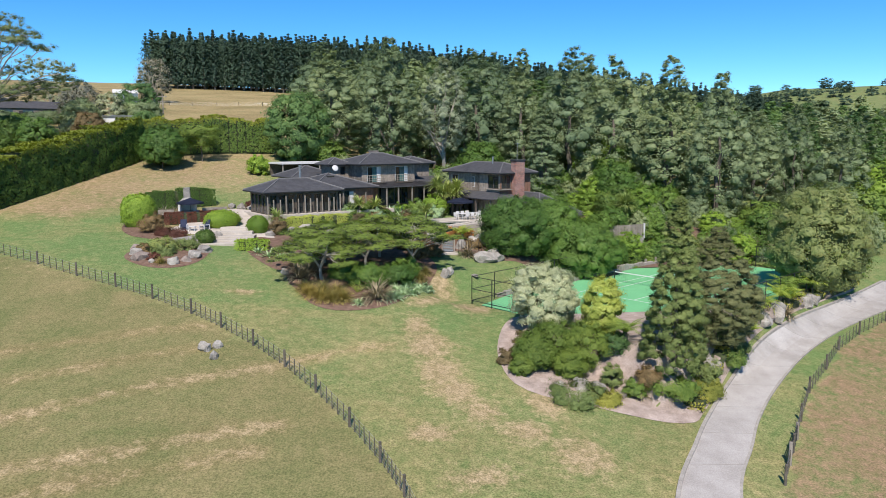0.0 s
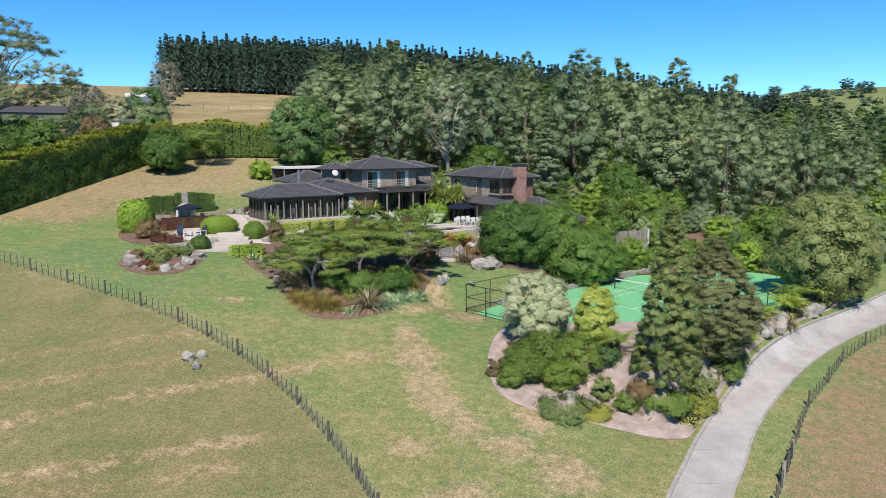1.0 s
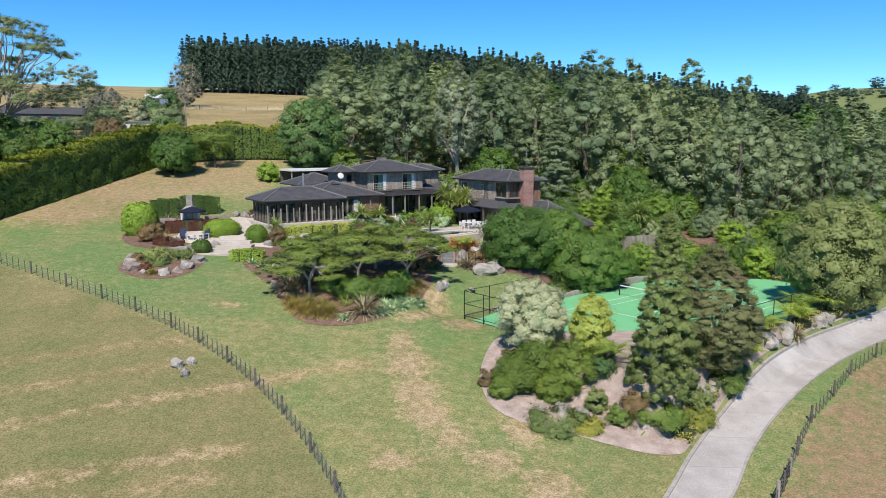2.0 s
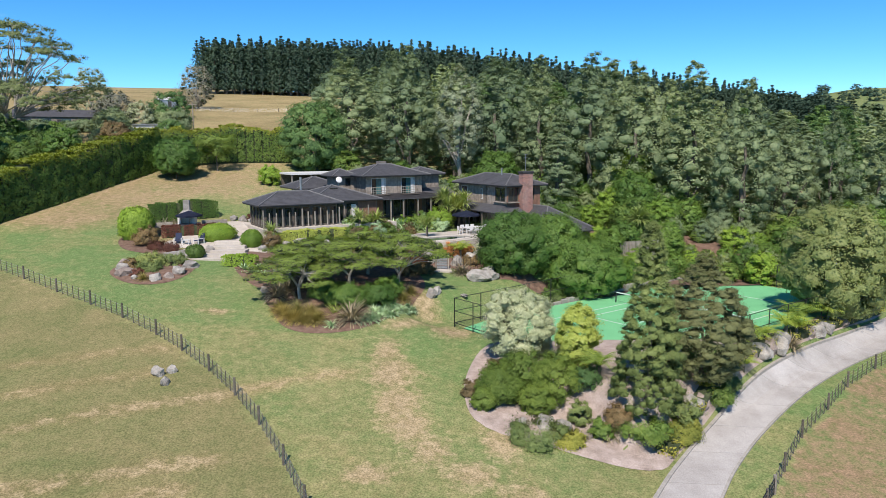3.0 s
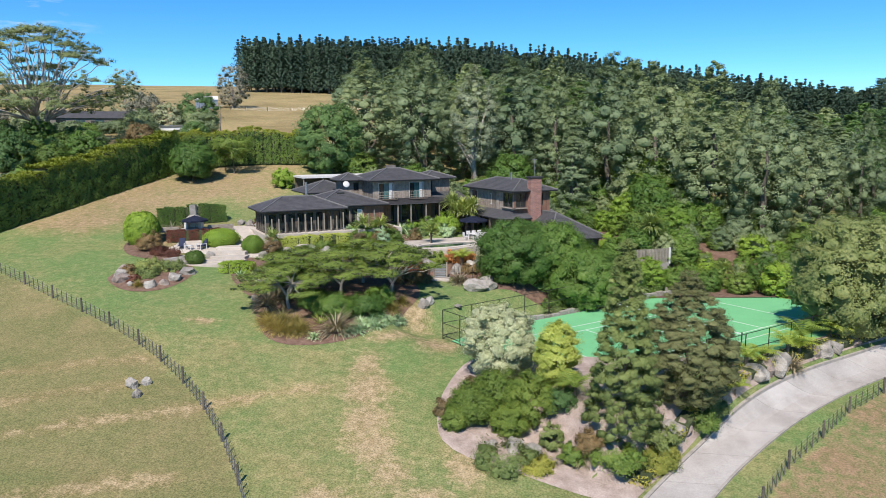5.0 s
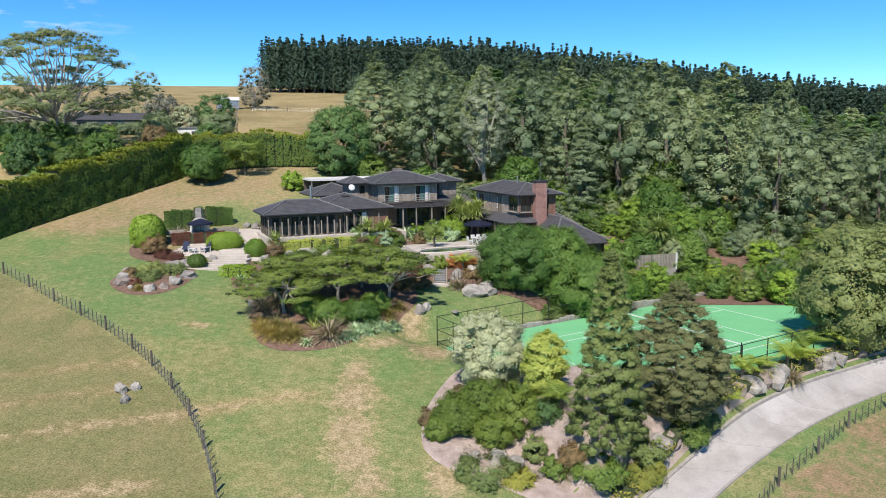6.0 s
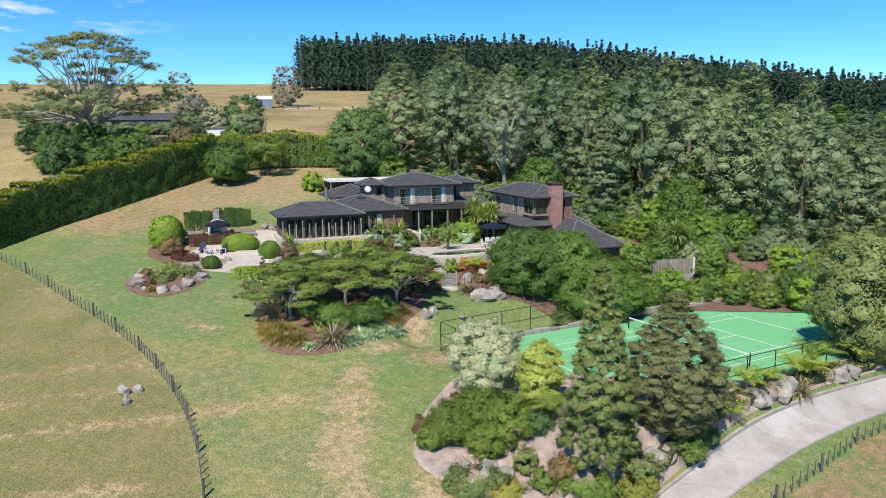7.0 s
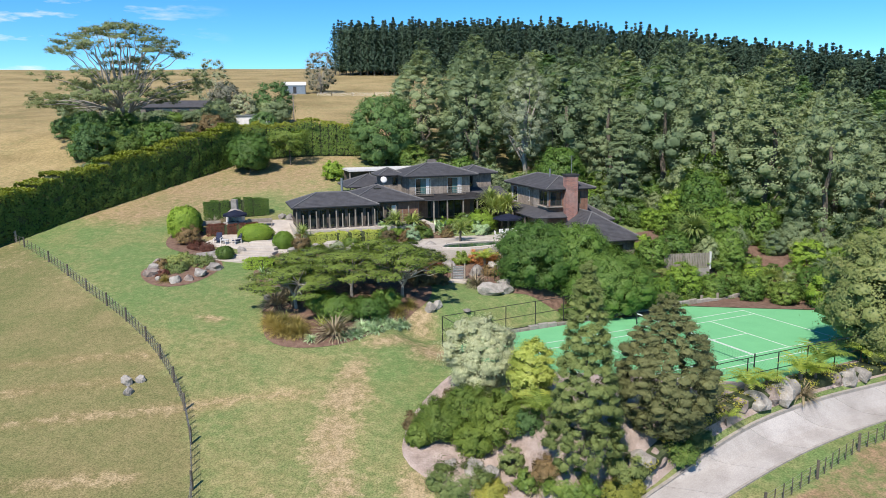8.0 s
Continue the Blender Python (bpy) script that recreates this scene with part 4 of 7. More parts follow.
# main block, two storeys with balconies
Z1, ZE = 9.0, 11.4
panel((14.4, 4.5), (22.0, 4.5), FA, 8.9, [(2.2, 3.2, FA + 0.1, 8.4, "win"), (3.6, 6.6, FA + 0.1, 8.4, "win")], CEDAR_RED)
panel((14.4, 4.5), (22.0, 4.5), Z1, ZE, [(0.7, 2.6, Z1 + 0.05, 11.05, "white"), (4.7, 6.6, Z1 + 0.05, 11.05, "white")], CEDAR_PALE)
panel((14.4, 10.6), (14.4, 4.5), FA, ZE, [], CEDAR)
panel((22.0, 4.5), (22.0, 10.6), FA, ZE, [], CEDAR)
panel((22.0, 10.6), (14.4, 10.6), FA, ZE, [(2, 4, Z1 + 0.6, 10.9, "win")], CEDAR)
part("upper_floor", boxm(14.4, 4.6, 8.85, 22.0, 10.6, 9.0), DARK_WOOD, house)
panel((11.8, 7.9), (14.4, 7.9), FA, ZE - 0.1, [(1.3, 2.0, 10.0, 11.0, "win")], CEDAR_PALE)
panel((11.8, 10.4), (11.8, 7.9), FA, ZE - 0.1, [], CEDAR)
panel((22.0, 6.6), (25.6, 6.6), FA, ZE - 0.1, [(0.4, 1.2, 9.6, 11.0, "win")], CEDAR_PALE)
panel((25.6, 6.6), (25.6, 10.4), FA, ZE - 0.1, [], CEDAR)
hip_roof(13.6, 3.7, 22.9, 11.3, ZE, 12.65)
hip_roof(11.2, 7.2, 14.6, 11.2, ZE - 0.06, 12.1)
hip_roof(21.6, 5.9, 26.3, 11.1, ZE - 0.04, 12.15)
part("lower_roof", slab_poly(bmesh.new(), [(14.6, 2.6), (26.5, 2.6), (26.5, 4.45), (14.6, 4.45)], 8.5, 8.62), ROOF, house)
lr = bmesh.new()
q = [lr.verts.new(v) for v in ((14.6, 2.6, 8.63), (26.8, 2.6, 8.63), (26.8, 6.6, 9.6), (22.1, 6.6, 9.6), (22.1, 4.42, 9.15), (14.6, 4.42, 9.15))]
lr.faces.new(q)
bmesh.ops.solidify(lr, geom=lr.faces[:], thickness=0.1)
part("lower_roof", lr, ROOF, house)
panel((22.0, 4.5), (27.5, 4.5), 5.0, 8.6, [(0.5, 2.5, FA + 0.1, 8.3, "win")], DARK_WOOD)
for a in (16.9, 18.6, 20.6, 22.4):
    post(a, 2.8, 5.0, 8.55, 0.07)
part("door", boxm(17.0, 4.35, FA, 17.9, 4.4, 8.3), CHARCOAL, house, "dark shutter door with a pale frame")
for a0 in (14.9, 18.9):
    bal = part("balcony_floor", boxm(a0, 3.5, 9.0, a0 + 2.3, 4.4, 9.1), DARK_WOOD, house)
    for z in (9.35, 9.6, 10.0):
        part("rail", rod(bmesh.new(), (a0 + 0.05, 3.55, z), (a0 + 2.25, 3.55, z), 0.025, n=6), GREY_WOOD, bal)
        for x in (a0 + 0.05, a0 + 2.25):
            part("rail", rod(bmesh.new(), (x, 3.55, z), (x, 4.4, z), 0.025, n=6), GREY_WOOD, bal)
    for k in range(7):
        part("baluster", rod(bmesh.new(), (a0 + 0.05 + k * 0.366, 3.55, 9.1), (a0 + 0.05 + k * 0.366, 3.55, 10.0), 0.02, n=6), GREY_WOOD, bal)
    part("door_leaf", soft_box(a0 + 1.52, 4.36, 9.1, a0 + 1.95, 4.42, 11.0, 0.02), WHITE, house, "white sliding door leaf")
    # this pane's reflection of the sky is painted, not mirrored
    part("pane", boxm(a0 + 0.85, 4.4, 9.16, a0 + 1.5, 4.42, 10.98), PAINTED_SHEEN_GLASS, house, "pane with a painted blue-green sky reflection")
# east tower with chimney
ZT = 10.3
FD = 4.9
panel((27.5, 4.4), (27.5, -6.3), FD, ZT, [(0.6, 2.2, 8.0, 9.9, "white"), (2.6, 3.4, 5.0, 7.0, "win"), (4.2, 6.6, 5.0, 7.0, "win"), (5.2, 5.7, 8.4, 9.7, "white"), (8.4, 10.5, 8.35, 10.0, "win")], CEDAR_PALE)
panel((27.5, -6.3), (32.3, -6.3), FD, ZT, [(0.15, 1.6, 8.35, 10.0, "win"), (3.3, 3.95, 8.5, 9.9, "win")], CEDAR_RED)
panel((32.3, -6.3), (32.3, 4.4), FD, ZT, [(0.5, 1.6, 8.5, 9.9, "win")], CEDAR)
panel((32.3, 4.4), (27.5, 4.4), FD, ZT, [], CEDAR)
part("upper_floor", boxm(27.6, -6.2, 7.55, 32.2, 4.3, 7.75), DARK_WOOD, house)
hip_roof(26.85, -7.0, 33.0, 5.1, ZT, 11.45)
part("window_sill", soft_box(27.1, -6.75, 8.2, 29.1, -6.2, 8.32, 0.02), GREY_WOOD, house)
part("window_sill", soft_box(27.15, -6.75, 8.2, 27.55, -3.9, 8.32, 0.02), GREY_WOOD, house)
fr = bmesh.new()
q = [[(25.6, 2.6, 7.2), (25.6, -6.9, 7.2), (27.45, -6.3, 7.95), (27.45, 2.6, 7.95)], [(25.6, -6.9, 7.2), (29.2, -7.6, 7.2), (29.2, -6.3, 7.75), (27.45, -6.3, 7.95)]]
for face in q:
    fr.faces.new([fr.verts.new(v) for v in face])
bmesh.ops.remove_doubles(fr, verts=fr.verts[:], dist=0.001)
bmesh.ops.solidify(fr, geom=fr.faces[:], thickness=0.12)
part("lower_roof", fr, ROOF, house)
for b in (-6.5, -3.6, -0.6, 2.2):
    post(25.85, b, FD - 0.2, 7.1, 0.09, DARK_WOOD)
chim = part("chimney", boxm(29.25, -7.15, 3.5, 30.65, -6.25, 11.7), CHIMNEY_BRICK, house, "tall red brick chimney stack")
part("chimney_cap", soft_box(29.15, -7.25, 11.7, 30.75, -6.15, 11.9, 0.03), CHARCOAL, chim)
part("aerial", rod(bmesh.new(), (30.4, -6.0, 11.3), (30.4, -6.0, 13.9), 0.03, n=6), STEEL, house)
ae = bmesh.new()
for z, w in ((13.8, 0.35), (13.5, 0.25)):
    rod(ae, (30.4 - w, -6.0, z), (30.4 + w, -6.0, z), 0.02, n=6)
part("aerial", ae, STEEL, house)
part("flue", rod(bmesh.new(), (29.6, -2.2, 11.0), (29.6, -2.2, 12.2), 0.1, n=10), STEEL, house)
part("flue", rod(bmesh.new(), (6.3, 4.6, 9.3), (6.3, 4.6, 11.4), 0.14, n=10), STEEL, house, "tall pale metal flue")
part("chimney_box", boxm(18.0, 8.4, 12.2, 19.0, 9.3, 13.0), CEDAR, house)
# garage wing under the big trees
ZG = 5.35
panel((28.3, -12.8), (34.5, -12.8), 2.6, ZG, [(1.2, 4.8, 2.7, 4.8, "win")], CEDAR)
panel((28.3, -6.3), (28.3, -12.8), 2.6, ZG, [], CEDAR)
panel((34.5, -12.8), (34.5, -2.0), 2.6, ZG, [], CEDAR)
hip_roof(27.5, -13.5, 35.2, -1.0, ZG, 7.85, ridge=((31.3, -9.2), (31.3, -4.8)))
hip_roof(31.8, -4.5, 37.0, 4.0, 6.2, 7.9)
panel((36.4, -4.0), (36.4, 3.5), 3.0, 6.2, [], CEDAR)
# back wing and flat-roofed carport
panel((9.3, 12.2), (13.5, 12.2), 7.0, 9.6, [], CEDAR)
hip_roof(8.0, 11.2, 15.0, 18.0, 9.7, 11.0)
dish = bmesh.new()
bmesh.ops.create_uvsphere(dish, u_segments=14, v_segments=7, radius=0.42, matrix=Matrix.Translation((11.7, 6.3, 10.9)) @ Matrix.Rotation(radians(65), 4, "X") @ Matrix.Diagonal((1, 1, 0.28, 1)))
part("satellite_dish", dish, WHITE, house, "white satellite dish on a bracket", True)
part("dish_bracket", rod(bmesh.new(), (11.7, 6.5, 10.0), (11.7, 6.4, 10.9), 0.03, n=6), STEEL, house)
part("skylight", boxm(10.3, 5.6, 9.85, 11.2, 6.6, 10.0), GLASS, house)
carport = thing("carport", pose(-14.2, 78.3, 0, 0, 0, 34), "flat white-edged carport roof on slim posts", "carport")
part("roof", boxm(9.5, 18.0, 11.15, 20.5, 23.0, 11.4), WHITE, carport)
part("back_wall", boxm(9.7, 22.7, 8.0, 20.3, 22.9, 11.15), DARK_WOOD, carport)
for a in (9.7, 12.4, 15.1, 17.8, 20.3):
    part("post", boxm(a - 0.07, 18.1, 7.5, a + 0.07, 18.24, 11.15), GREY_WOOD, carport)


# ---- woodland behind the house ----
rng = random.Random(5)
FORM = dict(size=0.12, profile="egg", group="woodland", limbs=1, flat=0.95, core=0.78, aspect=0.7)
KINDS = [
    make_tree("forest_tree", "forest", "tall olive-green evergreen woodland tree", "tree", 9.0, 20, 1.6, 124, 60, seed=11, lump=0.118, **FORM),
    make_tree("forest_tree", "forest", "bushy olive-green evergreen woodland tree", "tree", 9.8, 20, 1.2, 124, 60, seed=12, lump=0.122, **FORM),
    make_tree("forest_tree", "forest_grey", "tall grey-green evergreen woodland tree", "tree", 8.2, 20, 5.5, 112, 58, seed=13, lump=0.112, bark=PALE_BARK, **{**FORM, "limbs": 6}),
    make_tree("forest_tree", "forest_dark", "dark green evergreen woodland tree", "tree", 8.6, 20, 1.4, 120, 58, seed=14, lump=0.118, **{**FORM, "profile": "cone"}),
    make_tree("forest_tree", "forest", "slender olive-green evergreen woodland tree", "tree", 7.8, 20, 2.4, 120, 56, seed=15, lump=0.118, **{**FORM, "profile": "cone"}),
    make_tree("forest_tree", "forest_grey", "pale grey-green evergreen woodland tree", "tree", 8.4, 20, 4.2, 118, 58, seed=16, lump=0.118, bark=PALE_BARK, **{**FORM, "limbs": 5}),
]
FORM.update(size=0.34)
BACK = [make_tree("forest_tree", lf, lab, "tree", 9.0, 20, 3.0, 40, 44, seed=18 + i, lump=0.19, **FORM) for i, (lf, lab) in enumerate((("forest", "tall olive-green evergreen woodland tree"), ("forest_dark", "dark green evergreen woodland tree")))]
KINDS += BACK
spots = []


def clear(x, y, gap):
    return all((x - a) ** 2 + (y - b) ** 2 > gap * gap for a, b in spots)


def crown_top(x, y):
    """Height of the canopy above the datum."""
    return 30.0 - 9.0 * smooth(8, 62, x) + 0.1 * max(0, y - 112) + 1.5 * math.sin(x * 0.21 + y * 0.13)


used = [False] * len(KINDS)
for k in range(4000):
    x, y = rng.uniform(-18, 170), rng.uniform(90, 190)
    front = 112 - 3 * smooth(-10, 10, x) - 16 * smooth(25, 42, x) + 10 * smooth(60, 110, x)
    if y < front or x < -18 + 0.1 * (y - 110) or x > 0.75 * y + 30:
        continue
    if not clear(x, y, 5.9 + 0.02 * (y - 100)):
        continue
    spots.append((x, y))
    kind = rng.choice((0, 0, 1, 1, 1, 2, 3, 4, 5))
    if y > front + 17:
        kind = rng.choice((6, 6, 7))
    h = (crown_top(x, y) - ground(x, y)) * rng.uniform(0.84, 1.01)
    s = h / 20
    wide = rng.uniform(0.95, 1.3) * max(1.0, 0.9 / s)
    m = pose(x, y, ground(x, y) - 0.3, 0, 0, rng.uniform(0, 360)) @ Matrix.Diagonal((s * wide, s * wide, s, 1))
    if not used[kind]:
        KINDS[kind].matrix_world = m
        used[kind] = True
    else:
        copy_thing(KINDS[kind], m)
    if len(spots) > 230:
        break

# far pine plantation on the ridge
def pine_shape(seed, h=24.0, w=6.6, tiers=24, per=8, blades=9):
    """Whorls of drooping, upturned branches round a straight stem: leaf points and normals, then limbs."""
    r = np.random.default_rng(seed)
    P, N = [], []
    bm = bmesh.new()
    rod(bm, (0, 0, -1.0), (0, 0, h * 0.97), 0.26, 0.05, 6)
    for k in range(tiers):
        u = (k + r.uniform(0, 0.7)) / tiers
        z = h * (0.1 + 0.88 * u)
        reach = w / 2 * min(1.0, 1.5 * (1 - u) ** 0.85 + 0.02) * r.uniform(0.75, 1.15)
        for i in range(per if u < 0.8 else 5):
            a = 6.283 * i / per + r.uniform(-0.5, 0.5)
            L = reach * r.uniform(0.6, 1.15)
            d = np.array([math.cos(a), math.sin(a), 0])
            for j in range(blades):
                q = (j + r.uniform(0.2, 1)) / blades
                P.append(d * L * q + np.array([0, 0, z + L * (0.35 * q * q - 0.12)]) + r.normal(0, 0.05 + 0.14 * (1 - u), 3))
                N.append(d * 0.8 + np.array([0, 0, 0.6]) + r.normal(0, 0.3, 3))
    return np.array(P), np.array(N), bm


PINES = []
for i in range(4):
    t = thing("pine_tree", pose(0, 0, 0), "dark plantation pine on the ridge", "tree", "pine plantation")
    P, N, bm = pine_shape(31 + i)
    leaf_mesh("crown", *leaf_cards(P, N, 0.42, np.random.default_rng(i), 0.42, 0.35), LEAF["pine"], t)
    part("trunk", bm, BARK, t)
    PINES.append(t)


def pine_top(x):
    """The plantation's top against the sky, falling eastwards."""
    return 64.0 - 0.048 * (x + 130) - 0.105 * max(0, x + 17)


pine_spots = []
for k in range(9000):
    x = rng.uniform(-121, 150)
    y = 318 + 46 * rng.random() ** 1.5 - 0.06 * (x + 128)
    if any((x - a) ** 2 + (y - b) ** 2 < 8.5 for a, b in pine_spots):
        continue
    pine_spots.append((x, y))
pine_spots.sort(key=lambda q: q[1] + 0.06 * q[0])
rest_v, rest_f, rest_n, base = [], [], [], 0
for n, (x, y) in enumerate(pine_spots):
    g = ground(x, y)
    h = (pine_top(x) - g) * rng.uniform(0.93, 1.02)
    w = rng.uniform(0.9, 1.25)
    m = pose(x, y, g - 0.5, 0, 0, rng.uniform(0, 360)) @ Matrix.Diagonal((w, w, h / 24, 1))
    if n < 4:
        PINES[n].matrix_world = m
    elif n < 300:
        copy_thing(PINES[n % 4], m)
    else:
        P, N, bm = pine_shape(900 + n % 7, 24.0, 6.4, 10, 7, 4)
        bm.free()
        v, f, nn = leaf_cards(P * np.array([w, w, h / 24]) + np.array([x, y, g]), N, 0.95, np.random.default_rng(n), 0.5, 0.5)
        rest_v.append(v)
        rest_n.append(nn)
        rest_f.append(f + base)
        base += len(v)
if rest_v:
    stand = leaf_mesh("pine_stand", np.concatenate(rest_v), np.concatenate(rest_f), np.concatenate(rest_n), LEAF["pine"], None)
    tagged(stand, "dense dark pine plantation behind its front rows", "pine forest", kind="stuff")

# ---- trees round the court and house ----
t = make_tree("conifer", "olive", "tall conical olive-green conifer in the shrub bed", "tree", 5.6, 11.2, 0.2, 560, 64, 0.07, 41, "cone", 0.082, core=0.88, limbs=0, aspect=0.35)
set_at(t, 20.3, 47.5)
t = make_tree("conifer", "brown_needle", "broad bronze-green conifer with layered sprays", "tree", 7.6, 8.4, 0.3, 560, 66, 0.075, 42, "egg", 0.076, core=0.85, flat=0.55, limbs=0, aspect=0.35)
set_at(t, 24.6, 51.6)
t = make_tree("shrub_tree", "silver", "silvery variegated shrub with dense small leaves", "shrub", 6.0, 5.0, 0.3, 150, 150, 0.075, 43, "round", 0.1, core=0.95)
set_at(t, 12.6, 54.4)
t = make_tree("shrub_tree", "yellow", "bright yellow-green variegated shrub", "shrub", 3.5, 4.3, 0.2, 90, 160, 0.07, 44, "round", 0.14, core=0.95)
set_at(t, 16.5, 52.2)
t = make_tree("round_tree", "pale_growth", "broad glossy tree with pale new growth beside the court", "tree", 10.8, 9.8, 0.5, 220, 110, 0.12, 45, "round", 0.1, core=0.9)
set_at(t, 40.5, 68.0)
for i, (x, y, w, h) in enumerate([(12.8, 75.9, 9.4, 5.9), (16.2, 77.0, 8.0, 5.8), (19.6, 76.3, 10.0, 5.9)]):
    t = make_tree("round_tree", "broad", "wide dense glossy green tree by the pool terrace", "tree", w, h, 0.2, 190, 115, 0.1, 46 + i, "round", 0.11, core=0.75)
    set_at(t, x, y)
t = make_tree("round_tree", "forest_dark", "dense dark green round tree at the edge of the field", "tree", 12, 10.5, 0.4, 150, 70, 0.19, 48, "round", 0.11)
set_at(t, -16.5, 113)
t = make_tree("round_tree", "broad", "dense round tree on the dry slope", "tree", 7.6, 5.6, 0.9, 120, 75, 0.14, 49, "round", 0.12)
set_at(t, -33.9, 102.8)
t = make_tree("spreading_tree", "feather", "small spreading tree with a thin flat crown", "tree", 7.5, 5.6, 2.6, 30, 120, 0.15, 50, "flat", 0.16, flat=0.5, core=0.3)
set_at(t, -29.9, 107.6)
# island trees: low umbrella crowns of flat pads on forking pale limbs
def umbrella_tree(x, y, w, h, seed):
    t = thing("umbrella_tree", pose(0, 0, 0), "low spreading tree with feathery layered foliage and pale branches", "tree", "trees in the island bed")
    r = random.Random(seed)
    bm = bmesh.new()
    limb(bm, (0, 0, -0.4), (0.15, 0, 1.3), 0.17, 0.13, seed, 3, 0.06)
    forks = [Vector((0.7 * math.cos(k * 2.1 + seed), 0.7 * math.sin(k * 2.1 + seed), 1.9 + 0.25 * k)) for k in range(3)]
    for k, f_ in enumerate(forks):
        limb(bm, (0.15, 0, 1.2), f_, 0.11, 0.09, seed + k, 2, 0.1)
    cs, rs = [], []
    for k in range(30):
        a = k * 2.39996 + r.uniform(-0.3, 0.3)
        q = w / 2 * 0.9 * math.sqrt((k + 0.5) / 30) * r.uniform(0.85, 1.1)
        end = Vector((q * math.cos(a), q * math.sin(a), h * (0.95 - 0.4 * (2 * q / w) ** 2) - r.choice((0.0, 0.1, 0.8))))
        limb(bm, min(forks, key=lambda f_: (f_ - end).length), end - Vector((0, 0, 0.15)), 0.06, 0.025, seed + 9 * k, 4, 0.14)
        for j in range(6):
            c = end + Vector((r.gauss(0, 0.55), r.gauss(0, 0.55), r.gauss(0, 0.1)))
            cs.append(tuple(c))
            rs.append(r.uniform(0.4, 0.72))
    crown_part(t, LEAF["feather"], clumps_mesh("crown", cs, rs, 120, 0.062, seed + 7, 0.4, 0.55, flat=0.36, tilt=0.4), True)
    part("trunk", bm, PALE_BARK, t)
    set_at(t, x, y, seed * 70)


for i, (x, y, w, h) in enumerate([(-5.6, 62.6, 8.6, 4.0), (-2.2, 66.5, 9.0, 4.5), (2.0, 68.0, 9.2, 5.1), (-1.2, 70.4, 8.0, 4.4), (-6.0, 67.2, 7.6, 4.0)]):
    umbrella_tree(x, y, w, h, 60 + i)


# ---- clipped tall hedge ----
def hedge(name, line, h, w, label, leaf="hedge", size=0.2, seed=3, density=42, wob=0.25, growth=None):
    t = thing(name, pose(*line[0], ground(*line[0])), label, "hedge")
    r = np.random.default_rng(seed)
    pts = curve_points(line, 1.0)
    bm = bmesh.new()
    P, N, young_lit = [], [], []
    x0, y0, z0 = t.matrix_world.translation
    prev = None
    for i, p in enumerate(pts):
        a, b = pts[max(i - 1, 0)], pts[min(i + 1, len(pts) - 1)]
        d = Vector((b[0] - a[0], b[1] - a[1], 0)).normalized()
        nv = Vector((-d.y, d.x, 0))
        z = ground(*p)
        hh = h * (1 + 0.05 * math.sin(i * 0.7) + 0.04 * math.sin(i * 1.9)) if wob else h
        ring = []
        for s, k in ((0.42, -0.3), (0.46, 0.6 * hh), (0.32, 0.94 * hh), (-0.32, 0.94 * hh), (-0.46, 0.6 * hh), (-0.42, -0.3)):
            ring.append(bm.verts.new((p[0] + nv.x * s * w - x0, p[1] + nv.y * s * w - y0, z + k - z0)))
        if prev:
            for k in range(5):
                bm.faces.new((prev[k], prev[k + 1], ring[k + 1], ring[k]))
        else:
            bm.faces.new(ring)
        prev = ring
        m = int(1.6 * density * (2 * hh + w) / 6)
        for q in range(m):
            s = r.uniform(0, 2 * hh + w)
            o = r.uniform(-0.5, 0.5)
            if s < hh:
                c, nn = (0.5 * w, s), (1, 0.1)
            elif s < hh + w:
                c, nn = (0.5 * w - (s - hh), hh), (0, 1)
            else:
                c, nn = (-0.5 * w, s - hh - w), (-1, 0.1)
            wave = noise.noise(Vector((p[0] + d.x * o, p[1] + d.y * o, c[1])) * 0.75)
            lump = 1 + wob * 0.7 * wave
            P.append((p[0] + d.x * o + nv.x * c[0] * lump - x0, p[1] + d.y * o + nv.y * c[0] * lump - y0, z + c[1] + wob * (r.uniform(-0.5, 0.6) + 2.2 * wave) * (nn[1] > 0.5) - z0))
            N.append((nv.x * nn[0], nv.y * nn[0], nn[1]))
            # top and upper rim: new growth, with sunlit brightness put into its colour
            young_lit.append(growth and (nn[1] > 0.5 or c[1] > hh * r.uniform(0.8, 1.0)))
    bm.faces.new(prev[::-1])
    v, f, n = leaf_cards(np.array(P), np.array(N), size, r, 0.6, 0.6)
    ob = leaf_mesh("foliage", v, f, n, LEAF[leaf], t)
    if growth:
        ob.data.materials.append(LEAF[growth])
        ob.data.polygons.foreach_set("material_index", [int(k) for k in young_lit])
    # solid hedge filler with the shade of inner leaves in its colour
    part("twigs_inside", bm, SHADED_CORE, t)
    return t


hedge("hedge", [(-50, 60), (-49, 72), (-47.2, 83.5), (-43.4, 96), (-40.0, 107)], 5.6, 4.0, "long tall clipped green hedge along the slope", size=0.17, density=250, growth="young_lit")
hedge("hedge", [(-40, 108), (-32, 113), (-22, 117.5)], 5.0, 4.0, "tall clipped green hedge across the top of the slope", size=0.17, density=220, seed=4, growth="young_lit")


